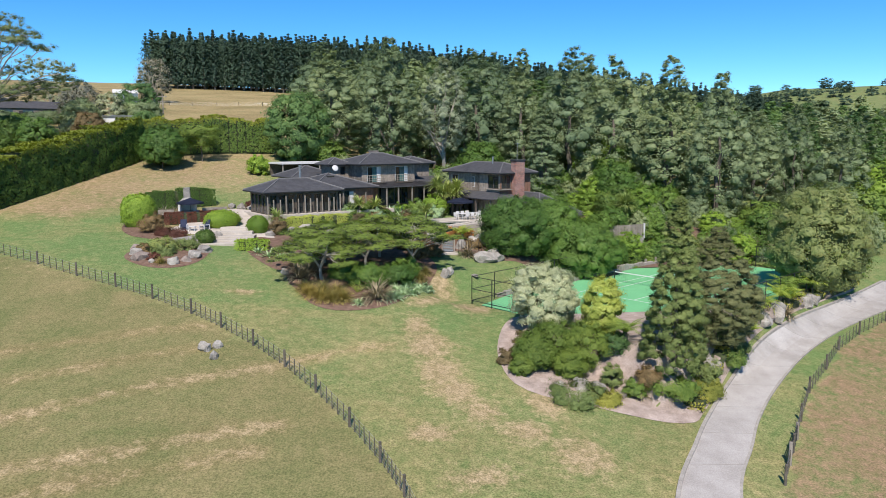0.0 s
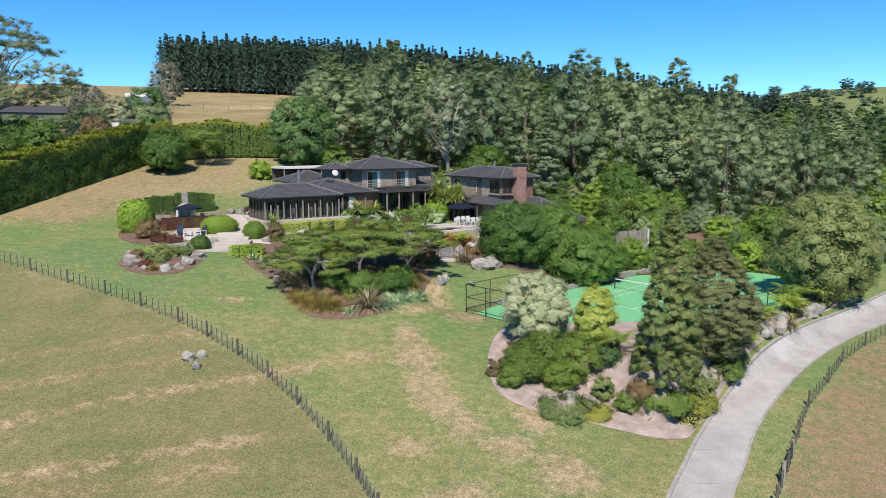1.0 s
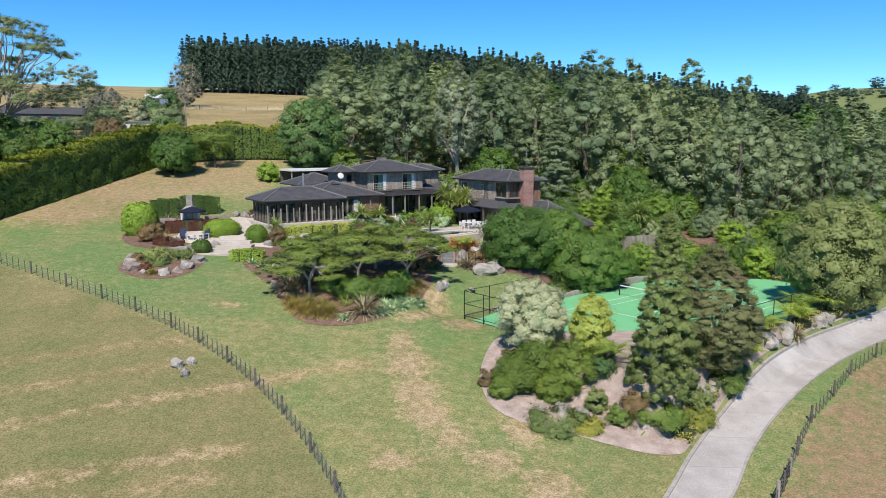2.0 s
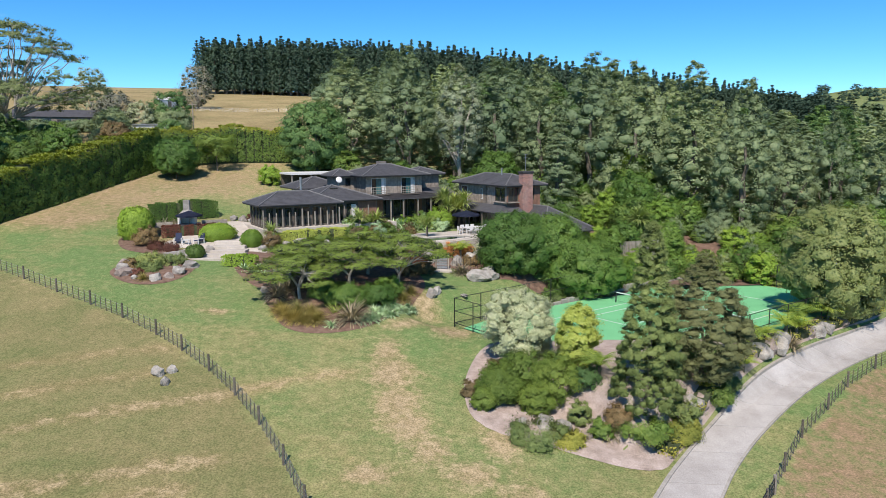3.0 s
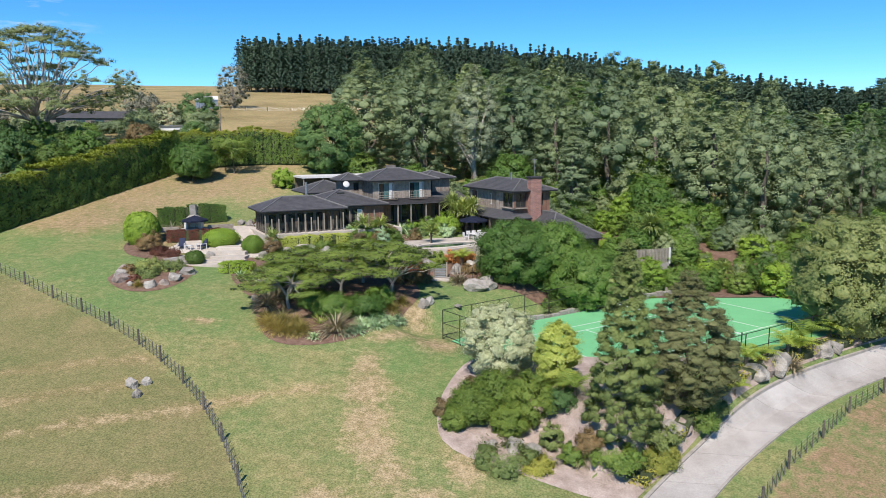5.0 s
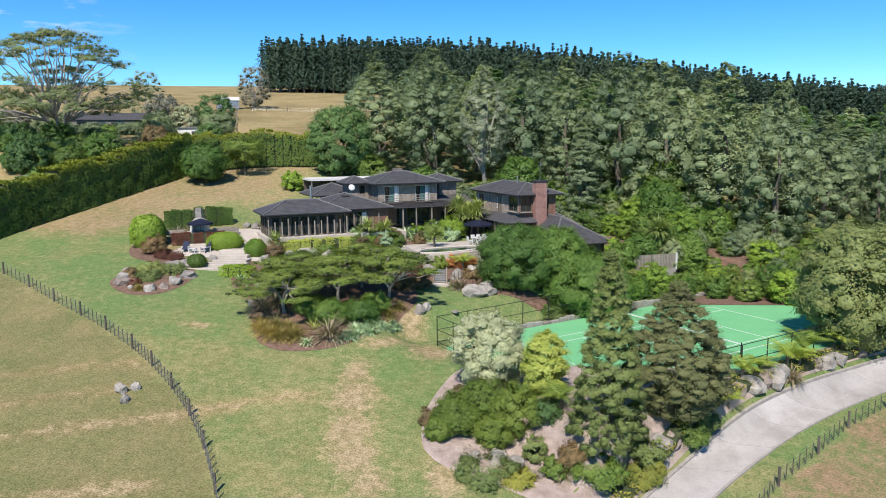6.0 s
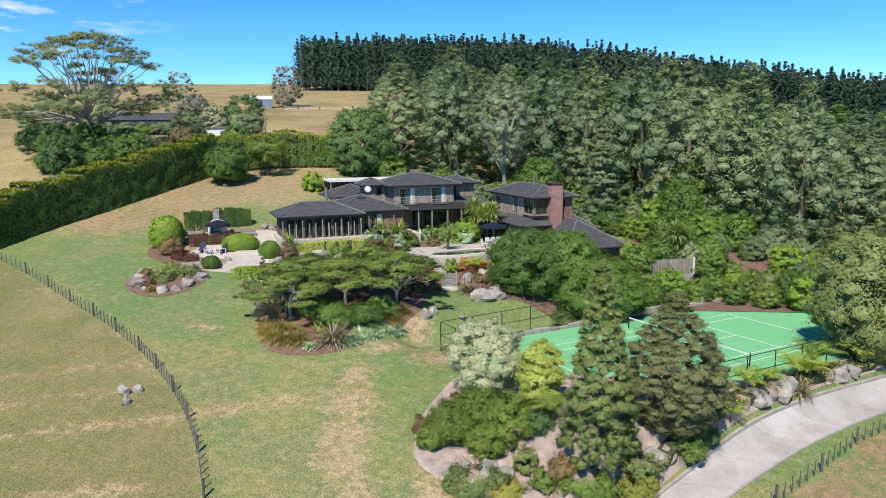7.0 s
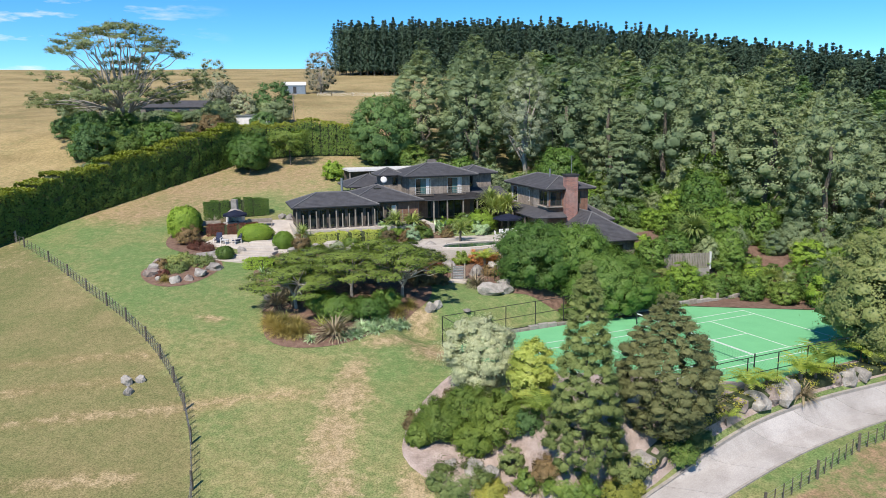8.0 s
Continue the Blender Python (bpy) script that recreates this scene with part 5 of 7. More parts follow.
# ---- post and batten fences ----
def paddock_fence(line, label, top=1.05, battens=5, name="paddock_fence"):
    f = thing(name, pose(*line[0], ground(*line[0])), label, "fence")
    o = f.matrix_world.translation
    for i, p in enumerate(line):
        z = ground(*p)
        bm = rod(bmesh.new(), (p[0] - o.x, p[1] - o.y, z - 0.4 - o.z), (p[0] - o.x, p[1] - o.y, z + top + 0.12 - o.z), 0.085, 0.08, 8)
        part("post", bm, POST_WOOD, f)
        if i + 1 < len(line):
            q = line[i + 1]
            for k in range(1, battens + 1):
                u = k / (battens + 1)
                x, y = p[0] + (q[0] - p[0]) * u, p[1] + (q[1] - p[1]) * u
                z = ground(x, y)
                lean = random.uniform(-0.02, 0.02)
                bm = boxm(-0.028, -0.02, 0.02, 0.028, 0.02, top)
                bmesh.ops.transform(bm, verts=bm.verts[:], matrix=Matrix.Translation((x - o.x, y - o.y, z - o.z)) @ Euler((lean, lean, math.atan2(q[1] - p[1], q[0] - p[0]))).to_matrix().to_4x4())
                part("batten", bm, POST_WOOD, f)
    for h in (0.15, 0.35, 0.55, 0.78, 1.0):
        part("wire", strand([(p[0] - o.x, p[1] - o.y, ground(*p) + h - o.z) for p in line], 0.006), STEEL, f)
    return f


paddock_fence(FENCE_LEFT, "post and batten wire fence between lawn and paddock")
dense = [p for i, p in enumerate(curve_points(FENCE_RIGHT[1:], 4.2))]
paddock_fence(dense, "post and batten wire fence along the drive verge", battens=5)
gate = thing("farm_gate", pose(24.2, 38.9, ground(24.2, 38.9), 0, 0, 58), "black tubular farm gate between pale posts", "gate")
for s in (0, 3.4):
    part("gate_post", rod(bmesh.new(), (s, 0, -0.4), (s, 0, 1.35), 0.1, n=10), GREY_WOOD, gate)
for z in (0.2, 0.45, 0.7, 0.95, 1.2):
    part("rail", rod(bmesh.new(), (0.12, 0, z), (3.28, 0, z), 0.03, n=8), BLACK, gate)
for s in (0.14, 1.7, 3.26):
    part("stile", rod(bmesh.new(), (s, 0, 0.2), (s, 0, 1.2), 0.03, n=8), BLACK, gate)
corner = thing("timber_rail_fence", pose(-52.5, 76.0, ground(-52.5, 76.0), 0, 0, -28), "weathered timber rail fence at the paddock corner", "fence")
for s in (0, 2.2, 4.4, 6.6):
    x, y = -52.5 + s * math.cos(radians(28)), 76.0 - s * math.sin(radians(28))
    part("post", boxm(s - 0.08, -0.08, ground(x, y) - ground(-52.5, 76.0) - 0.4, s + 0.08, 0.08, ground(x, y) - ground(-52.5, 76.0) + 1.3), GREY_WOOD, corner)
for z in (0.35, 0.75, 1.12):
    bm = bmesh.new()
    rod(bm, (0, -0.1, z), (6.6, -0.1, z + ground(-46.7, 72.9) - ground(-52.5, 76.0)), 0.06, n=6)
    part("rail", bm, GREY_WOOD, corner)

# ---- court surrounds: wire fence, net, low retaining blocks ----
cf = thing("court_fence", pose(21.5, 55.7, 0, 0, 0, 42), "black wire-mesh court fence on slim steel posts", "fence")


def mesh_fence(pts, h, z=0.0, pitch=0.3):
    for (ax, ay), (bx, by) in zip(pts, pts[1:]):
        L = math.dist((ax, ay), (bx, by))
        n = max(1, round(L / 3.0))
        for i in range(n + 1):
            x, y = ax + (bx - ax) * i / n, ay + (by - ay) * i / n
            part("post", rod(bmesh.new(), (x, y, z - 0.4), (x, y, z + h), 0.04, n=8), BLACK, cf)
        for k in (0.08, h * 0.5, h):
            part("rail", rod(bmesh.new(), (ax, ay, z + k), (bx, by, z + k), 0.028, n=6), BLACK, cf)
        bm = bmesh.new()
        k = -h
        while k < L:
            for sg in (0, 1):
                s0, s1 = max(k, 0), min(k + h, L)
                if s1 > s0:
                    h0, h1 = (s0 - k, s1 - k) if not sg else (h - (s0 - k), h - (s1 - k))
                    rod(bm, (ax + (bx - ax) * s0 / L, ay + (by - ay) * s0 / L, z + h0), (ax + (bx - ax) * s1 / L, ay + (by - ay) * s1 / L, z + h1), 0.0016, n=3)
            k += pitch
        part("wire_mesh", bm, BLACK, cf)


mesh_fence([(2.0, -3.9), (30.8, -3.9)], 2.3)
mesh_fence([(-5.9, 9.6), (-5.9, 14.4), (9.5, 15.4)], 2.2, 0.2)
mesh_fence([(30.8, -3.9), (30.8, 6.0)], 2.3)
net = thing("tennis_net", pose(21.5, 55.7, 0, 0, 0, 42), "black tennis net with a white top band", "net")
for y in (-0.9, 11.87):
    part("net_post", rod(bmesh.new(), (11.885, y, 0), (11.885, y, 1.1), 0.05, n=8), BLACK, net)
part("band", boxm(11.86, -0.85, 0.93, 11.91, 11.82, 1.02), LINE, net)
bm = bmesh.new()
for k in range(52):
    rod(bm, (11.885, -0.85 + k * 0.248, 0.03), (11.885, -0.85 + k * 0.248, 0.95), 0.003, n=3)
for z in (0.05, 0.2, 0.35, 0.5, 0.65, 0.8):
    rod(bm, (11.885, -0.85, z), (11.885, 11.82, z), 0.003, n=3)
part("netting", bm, BLACK, net)
edge = thing("retaining_edge", pose(21.5, 55.7, 0, 0, 0, 42), "low grey block retaining edge beside the court", "retaining wall", kind="structure")
for i in range(33):
    x = -2.2 + i * 0.96
    h = 0.3 + 0.1 * math.sin(i * 1.3) + (0.25 if 19 < i < 25 else 0)
    part("block", soft_box(x, 14.68, -0.3, x + 0.9, 14.98 + 0.05 * (i % 3), h, 0.03), KERB if i % 4 else GREY_WOOD, edge)
for x, y in ((30.7, 14.7), (29.6, 14.9), (28.2, 14.9), (22.5, 14.9), (24.6, 14.9)):
    part("stake", soft_box(x - 0.12, y - 0.1, -0.3, x + 0.12, y + 0.1, 0.75, 0.02), GREY_WOOD, edge)

# ---- terrace, pool, steps and sitting area ----
terrace = tagged(thing("terrace", pose(-14.2, 78.3, 0, 0, 0, 34), "", ""), "cream paved pool terrace in front of the house", "terrace", kind="structure")
part("paving", slab_poly(bmesh.new(), [(11.5, -6.0), (13.5, -9.4), (17, -10.6), (21.8, -9.6), (24.5, -7.8), (26.4, -6.9), (27.4, -6.2), (27.4, 2.4), (22, 2.4), (17, 0.2), (13, -2.6)], 3.2, 4.85), PAVING, terrace)
pool = thing("swimming_pool", pose(-14.2, 78.3, 0, 0, 0, 34), "dark green freeform swimming pool with a pale coping", "pool")
POOL = curve_points([(14.4, -8.6), (16.5, -9.6), (20.0, -9.2), (21.8, -8.0), (20.8, -6.6), (18.0, -6.4), (15.6, -6.8)], 0.5, True)
part("water", slab_poly(bmesh.new(), POOL, 4.7, 4.875), WATER, pool)
bm = bmesh.new()
for (ax, ay), (bx, by) in zip(POOL, POOL[1:] + POOL[:1]):
    rod(bm, (ax, ay, 4.87), (bx, by, 4.87), 0.13, n=6)
part("coping", bm, PAVING, pool)
path = sheet("patio", [(-23.6, 75.6), (-21.5, 74.9), (-19.0, 75.0), (-18.0, 74.4), (-15.0, 74.8), (-12.2, 74.6), (-12.6, 76.2), (-15.2, 77.0), (-15.6, 80.2), (-16.0, 84.4), (-19.4, 85.6), (-24.6, 82.5), (-24.0, 80.8), (-19.6, 81.4), (-18.0, 79.2), (-17.6, 77.0), (-19.6, 77.6), (-23.0, 78.0)], PAVING, "cream paved sitting area and path to the house", 0.1, 0.7, category="patio")
for i, (x, y, L, z) in enumerate([(-16.9, 71.8, 4.6, 0.02), (-16.1, 73.0, 4.4, 0.12), (-16.0, 74.3, 3.6, 0.2), (-16.4, 75.6, 3.4, 0.3), (-16.8, 77.0, 3.2, 0.36)]):
    st = link_mesh("step", soft_box(-L / 2, -0.75, -0.5, L / 2, 0.75, 0.1, 0.03), PAVING)
    st.matrix_world = pose(x, y, ground(x, y) + z, 0, 0, 4)
    tagged(st, "broad cream stone garden step", "step", "garden steps")


def umbrella(x, y, z, r, h, turn=0):
    u = thing("patio_umbrella", pose(x, y, z, 0, 0, turn), "open navy canvas patio umbrella", "umbrella")
    part("pole", rod(bmesh.new(), (0, 0, 0), (0, 0, h), 0.03, n=8), GREY_WOOD, u)
    part("base_plate", rod(bmesh.new(), (0, 0, 0), (0, 0, 0.08), 0.3, 0.25, 12), CHARCOAL, u)
    bm = bmesh.new()
    top = bm.verts.new((0, 0, h))
    ring = [bm.verts.new((r * math.cos(k * math.pi / 4), r * math.sin(k * math.pi / 4), h - 0.5)) for k in range(8)]
    hem = [bm.verts.new((r * 1.01 * math.cos(k * math.pi / 4), r * 1.01 * math.sin(k * math.pi / 4), h - 0.68)) for k in range(8)]
    for k in range(8):
        j = (k + 1) % 8
        bm.faces.new((top, ring[k], ring[j]))
        bm.faces.new((ring[k], hem[k], hem[j], ring[j]))
    bmesh.ops.solidify(bm, geom=bm.faces[:], thickness=0.015)
    part("canopy", bm, NAVY, u)
    for k in range(8):
        part("rib", rod(bmesh.new(), (0, 0, h - 0.06), (r * 0.97 * math.cos(k * math.pi / 4), r * 0.97 * math.sin(k * math.pi / 4), h - 0.55), 0.012, n=4), GREY_WOOD, u)
    return u


def dining_chair(m):
    c = thing("dining_chair", m, "white slatted outdoor dining chair", "chair", "chairs round the terrace table")
    part("seat", soft_box(-0.25, -0.24, 0.42, 0.25, 0.24, 0.46, 0.01), WHITE, c)
    part("backrest", soft_box(-0.25, 0.22, 0.5, 0.25, 0.26, 0.92, 0.01), WHITE, c)
    for x in (-0.22, 0.22):
        for y in (-0.21, 0.22):
            part("leg", boxm(x - 0.02, y - 0.02, 0, x + 0.02, y + 0.02, 0.43), WHITE, c)
    return c


tx, ty = house_to_world(23.4, -5.2)
table = thing("dining_table", pose(tx, ty, 4.85, 0, 0, 34), "white rectangular outdoor dining table", "table")
part("tabletop", soft_box(-1.1, -0.5, 0.7, 1.1, 0.5, 0.75, 0.01), WHITE, table)
for x in (-1.0, 1.0):
    for y in (-0.42, 0.42):
        part("leg", boxm(x - 0.03, y - 0.03, 0, x + 0.03, y + 0.03, 0.71), WHITE, table)
seat = dining_chair(pose(tx, ty, 4.85) @ pose(0, 0, 0, 0, 0, 34) @ pose(-0.7, 0.8, 0))
for cx, cy, cr in ((0, 0.8, 0), (0.7, 0.8, 0), (-0.7, -0.8, 180), (0, -0.8, 180), (0.7, -0.8, 180), (-1.6, 0, 90), (1.6, 0, -90)):
    copy_thing(seat, pose(tx, ty, 4.85, 0, 0, 34) @ pose(cx, cy, 0, 0, 0, cr))
ux, uy = house_to_world(24.2, -2.6)
umbrella(ux, uy, 4.85, 1.75, 2.45, 20)
bx, by = house_to_world(24.6, -0.6)
bbq = thing("barbecue", pose(bx, by, 4.85, 0, 0, 34), "covered black barbecue on the terrace", "barbecue")
part("cover", soft_box(-0.7, -0.35, 0.05, 0.7, 0.35, 1.15, 0.15, 2), CHARCOAL, bbq)

# outdoor fireplace with its flue
fx, fy = -23.6, 82.0
fz = ground(fx, fy)
fire = thing("outdoor_fireplace", pose(fx, fy, fz, 0, 0, 12), "rendered outdoor fireplace with a tall grey chimney", "fireplace")
part("hearth", soft_box(-1.3, -0.7, -0.4, 1.3, 0.6, 0.55, 0.03), STONE, fire)
bm = bmesh.new()
for b_ in ((-0.95, -0.5, 0.55, -0.6, 0.5, 1.35), (0.6, -0.5, 0.55, 0.95, 0.5, 1.35), (-0.6, 0.35, 0.55, 0.6, 0.5, 1.35), (-0.95, -0.5, 1.35, 0.95, 0.5, 1.5)):
    box(bm, *b_)
part("firebox", bm, WHITE, fire, "white rendered firebox")
bm = bmesh.new()
lo = [bm.verts.new(v) for v in ((-0.95, -0.5, 1.5), (0.95, -0.5, 1.5), (0.95, 0.5, 1.5), (-0.95, 0.5, 1.5))]
hi = [bm.verts.new(v) for v in ((-0.36, -0.3, 2.05), (0.36, -0.3, 2.05), (0.36, 0.3, 2.05), (-0.36, 0.3, 2.05))]
bm.faces.new(hi)
for i in range(4):
    bm.faces.new((lo[i], lo[(i + 1) % 4], hi[(i + 1) % 4], hi[i]))
part("hood", bm, STONE, fire)
part("chimney_shaft", soft_box(-0.34, -0.28, 2.05, 0.34, 0.28, 3.15, 0.02), STONE, fire)
umbrella(-22.9, 80.9, ground(-22.9, 80.9), 1.45, 2.3, 10)
for i, (x, y, L, turn) in enumerate([(-25.6, 80.0, 2.2, 20), (-20.6, 82.4, 2.8, 30)]):
    b = thing("garden_bench", pose(x, y, ground(x, y) + 0.1, 0, 0, turn), "long weathered grey timber bench seat", "bench", "benches by the fireplace")
    part("seat", soft_box(-L / 2, -0.3, 0.38, L / 2, 0.3, 0.46, 0.02), GREY_WOOD, b)
    part("backrest", soft_box(-L / 2, 0.26, 0.46, L / 2, 0.34, 0.9, 0.02), GREY_WOOD, b)
    for s in (-L / 2 + 0.1, L / 2 - 0.1):
        part("leg", soft_box(s - 0.08, -0.28, -0.2, s + 0.08, 0.28, 0.38, 0.01), GREY_WOOD, b)


def deck_chair(m):
    c = thing("deck_chair", m, "low white-framed deck chair with navy cushions", "chair", "chairs on the patio")
    bm = soft_box(-0.32, -0.4, 0.3, 0.32, 0.25, 0.4, 0.03)
    part("seat", bm, NAVY, c)
    bm = soft_box(-0.32, -0.05, 0, 0.32, 0.05, 0.75, 0.03)
    bmesh.ops.transform(bm, verts=bm.verts[:], matrix=pose(0, 0.28, 0.36, -22))
    part("backrest", bm, NAVY, c)
    for x in (-0.36, 0.36):
        part("arm", soft_box(x - 0.05, -0.42, 0.55, x + 0.05, 0.4, 0.59, 0.01), WHITE, c)
        for y in (-0.38, 0.34):
            part("leg", boxm(x - 0.035, y - 0.035, -0.1, x + 0.035, y + 0.035, 0.56), WHITE, c)
    return c


z = ground(-22.1, 75.9) + 0.12
deck_chair(pose(-22.1, 76.1, z, 0, 0, 15))
deck_chair(pose(-20.0, 76.4, z - 0.05, 0, 0, -30))
st = thing("side_table", pose(-21.1, 75.8, z), "small white slatted side table", "table")
part("tabletop", soft_box(-0.35, -0.3, 0.38, 0.35, 0.3, 0.43, 0.01), WHITE, st)
for x in (-0.3, 0.3):
    for y in (-0.25, 0.25):
        part("leg", boxm(x - 0.03, y - 0.03, -0.1, x + 0.03, y + 0.03, 0.39), WHITE, st)

# gate in the rock wall, slatted screen, parked cars
gt = thing("garden_gate", pose(5.6, 74.2, ground(5.6, 74.2), 0, 0, 8), "grey slatted pool gate in a pale frame", "gate")
for x in (-0.62, 0.62):
    part("gate_post", soft_box(x - 0.07, -0.07, -0.3, x + 0.07, 0.07, 1.6, 0.01), GREY_WOOD, gt)
for k in range(8):
    part("slat", soft_box(-0.52, -0.03, 0.12 + k * 0.16, 0.52, 0.03, 0.24 + k * 0.16, 0.01), STEEL, gt)
part("sill", soft_box(-0.9, -0.9, -0.3, 0.9, 0.3, 0.06, 0.02), PAVING, gt)
pf = thing("pool_fence", pose(5.6, 74.2, ground(5.6, 74.2), 0, 0, 8), "dark slim-barred pool fence along the rocks", "fence")
for s in range(-16, 22):
    if abs(s) > 2:
        x, y = 5.6 + s * 0.35, 74.2 + 0.05 * s
        part("bar", rod(bmesh.new(), (s * 0.35, 0, ground(x, y) - ground(5.6, 74.2) - 0.2), (s * 0.35, 0, ground(x, y) - ground(5.6, 74.2) + 1.25), 0.02, n=5), BLACK, pf)
scr = thing("timber_screen", pose(24.6, 84.0, 2.2, 0, 0, 24), "pale slatted timber screen fence on a concrete base", "fence")
part("base_wall", boxm(0, -0.1, -1.2, 4.9, 0.1, 0.55), KERB, scr)
for k in range(27):
    part("slat", soft_box(0.02 + k * 0.18, -0.03, 0.57, 0.16 + k * 0.18, 0.03, 2.1, 0.01), GREY_WOOD, scr)
for z_ in (0.8, 1.8):
    part("rail", boxm(0, 0.03, z_, 4.9, 0.08, z_ + 0.09), GREY_WOOD, scr)
part("end_post", soft_box(4.88, -0.09, 0.4, 5.06, 0.09, 2.2, 0.01), WHITE, scr)


def car(m, material, label):
    c = thing("parked_car", m, label, "car", "cars by the court")
    bm = soft_box(-2.1, -0.85, 0.35, 2.1, 0.85, 0.95, 0.18, 3)
    part("body", bm, material, c, smooth_faces=True)
    bm = bmesh.new()
    lo = [bm.verts.new(v) for v in ((-1.7, -0.75, 0.93), (1.1, -0.75, 0.93), (1.1, 0.75, 0.93), (-1.7, 0.75, 0.93))]
    hi = [bm.verts.new(v) for v in ((-1.3, -0.6, 1.48), (0.35, -0.6, 1.48), (0.35, 0.6, 1.48), (-1.3, 0.6, 1.48))]
    bm.faces.new(hi)
    for i in range(4):
        bm.faces.new((lo[i], lo[(i + 1) % 4], hi[(i + 1) % 4], hi[i]))
    part("cabin_glass", bm, GLASS, c)
    part("roof_panel", soft_box(-1.28, -0.6, 1.47, 0.33, 0.6, 1.53, 0.02), material, c)
    for x in (-1.3, 1.3):
        for y in (-0.82, 0.82):
            w = part("wheel", rod(bmesh.new(), (x, y - 0.1, 0.33), (x, y + 0.1, 0.33), 0.33, n=16), BLACK, c)
            part("rim", rod(bmesh.new(), (x, y - 0.11, 0.33), (x, y + 0.11, 0.33), 0.19, n=12), STEEL, w)
    return c


SILVER = surface("silver_car_paint", (0.5, 0.52, 0.55), (0.58, 0.6, 0.63), 1, 0.25, 60, 0.02, 0.5)
car(pose(46.5, 83.2, ground(46.5, 83.2) + 0.02, 0, 0, 110), SILVER, "silver car parked beyond the court")
car(pose(44.0, 80.6, ground(44.0, 80.6) + 0.02, 0, 0, 110), SILVER, "silver-blue car parked beside the court fence")


# ---- beds in front of the house ----
sheet("garden_bed_terrace", [(-13.6, 77.0), (-10.5, 76.0), (-8.8, 75.0), (-3, 74.6), (3.6, 73.6), (5.0, 75.0), (7.4, 74.4), (9.2, 72.4), (12.5, 73.0), (22, 74.5), (24.5, 79.5), (16.5, 82.5), (9.5, 83.5), (4.5, 79.5), (-0.5, 79.5), (-4.0, 82.0), (-1.0, 87.6), (-6, 85.5), (-10.5, 80.8)], MULCH, "brown mulched terraced bed below the pool", 0.1)
sheet("garden_bed_patio", [(-28.8, 76.8), (-26.8, 73.6), (-23.5, 72.2), (-19.6, 71.2), (-17.9, 71.0), (-18.0, 73.4), (-21.5, 74.4), (-24.2, 75.6), (-25.6, 78.6), (-28.0, 80.0)], MULCH, "mulched bed round the edge of the patio", 0.1)
SH = "shrub"
clipped("bright", -27.2, 77.4, 3.4, 3.4, 3.3, "large clipped light green block of a shrub", 101, 20, 0.11, 0.75)
dome(SH, "rust", -24.9, 74.8, 3.0, 2.0, "bronze-brown rounded shrub beside the patio", 102, 0.08, 120, 34)
dome(SH, "red", -22.4, 73.4, 4.2, 0.9, "low dark bronze spreading shrub", 103, 0.07, 110, 34, d=1.8, turn=-8)
clipped("hedge", -18.5, 71.8, 1.9, 1.8, 1.4, "small clipped round green shrub", 104)
clipped("bright", -18.7, 78.3, 3.8, 3.0, 1.9, "large clipped dome of bright green leaves", 105, 30)
clipped("bright", -14.5, 76.8, 2.3, 2.2, 1.9, "clipped bright green rounded shrub", 106)
dome(SH, "rust", -12.3, 76.6, 2.2, 1.8, "dark bronze shrub below the palm", 107, 0.08, 100, 30)
hedge("maroon_hedge", [(-24.4, 78.4), (-20.2, 80.2)], 1.1, 1.0, "low clipped maroon hedge", "red", 0.075, 5, 900, 0.1)
hedge("back_hedge", [(-28.2, 83.4), (-22.6, 87.0)], 2.0, 1.4, "clipped green hedge behind the fireplace", "hedge", 0.09, 6, 760, 0.1)
hedge("yellow_hedge", [(-11.6, 78.0), (-9.0, 79.8), (-5.8, 82.0)], 1.35, 1.5, "low golden-green clipped hedge under the windows", "yellow", 0.075, 7, 1000, 0.1)
hedge("lime_hedge", [(-14.6, 70.2), (-12.4, 70.4)], 0.9, 1.6, "low lime-green clipped hedge", "bright", 0.075, 8, 900, 0.1)
for k, (x, y, s) in enumerate([(-12.6, 69.0, 1.0), (-11.4, 68.0, 1.1), (-10.2, 67.6, 1.0), (-11.0, 69.6, 0.9), (-9.4, 68.6, 1.0)]):
    if k == 0:
        agave = set_at(blade_plant("agave", "agave", "blue-green rosette agave with broad blades", "agave", 46, 1.0, 0.075, 3, 0.9, 0.25, group="agaves by the steps"), x, y)
    else:
        put(agave, x, y, k * 77, s)
for k, (x, y, s) in enumerate([(-0.2, 88.6, 1.5), (0.8, 88.0, 1.3), (-1.2, 88.4, 1.3), (0.2, 87.2, 1.2), (1.9, 88.8, 1.2)]):
    put(agave, x, y, k * 50, s * 1.15)
palm = set_at(blade_plant("fan_palm", "palm", "small palm with stiff drooping blades", "palm", 70, 1.7, 0.06, 5, 1.0, 0.45, 1.6, group="palms by the house"), -12.6, 77.4)
for k, (x, y, s) in enumerate([(-4.6, 84.6, 1.15), (-2.8, 85.4, 1.05), (3.2, 84.0, 1.1)]):
    put(palm, x, y, k * 90, s)
cab = set_at(blade_plant("cabbage_tree", "palm", "cabbage tree with a round head of long blades", "tree", 220, 1.5, 0.05, 6, 1.2, 0.45, 2.2, group="cabbage trees"), 5.8, 91.8, 0, 1.2)
for k, (x, y, s) in enumerate([(4.5, 92.6, 1.1), (7.0, 91.4, 1.1), (5.2, 90.8, 0.95), (6.4, 90.6, 0.9), (27.5, 88.8, 1.2), (35.0, 86.5, 0.75), (36.6, 86.2, 0.65)]):
    put(cab, x, y, k * 60, s)
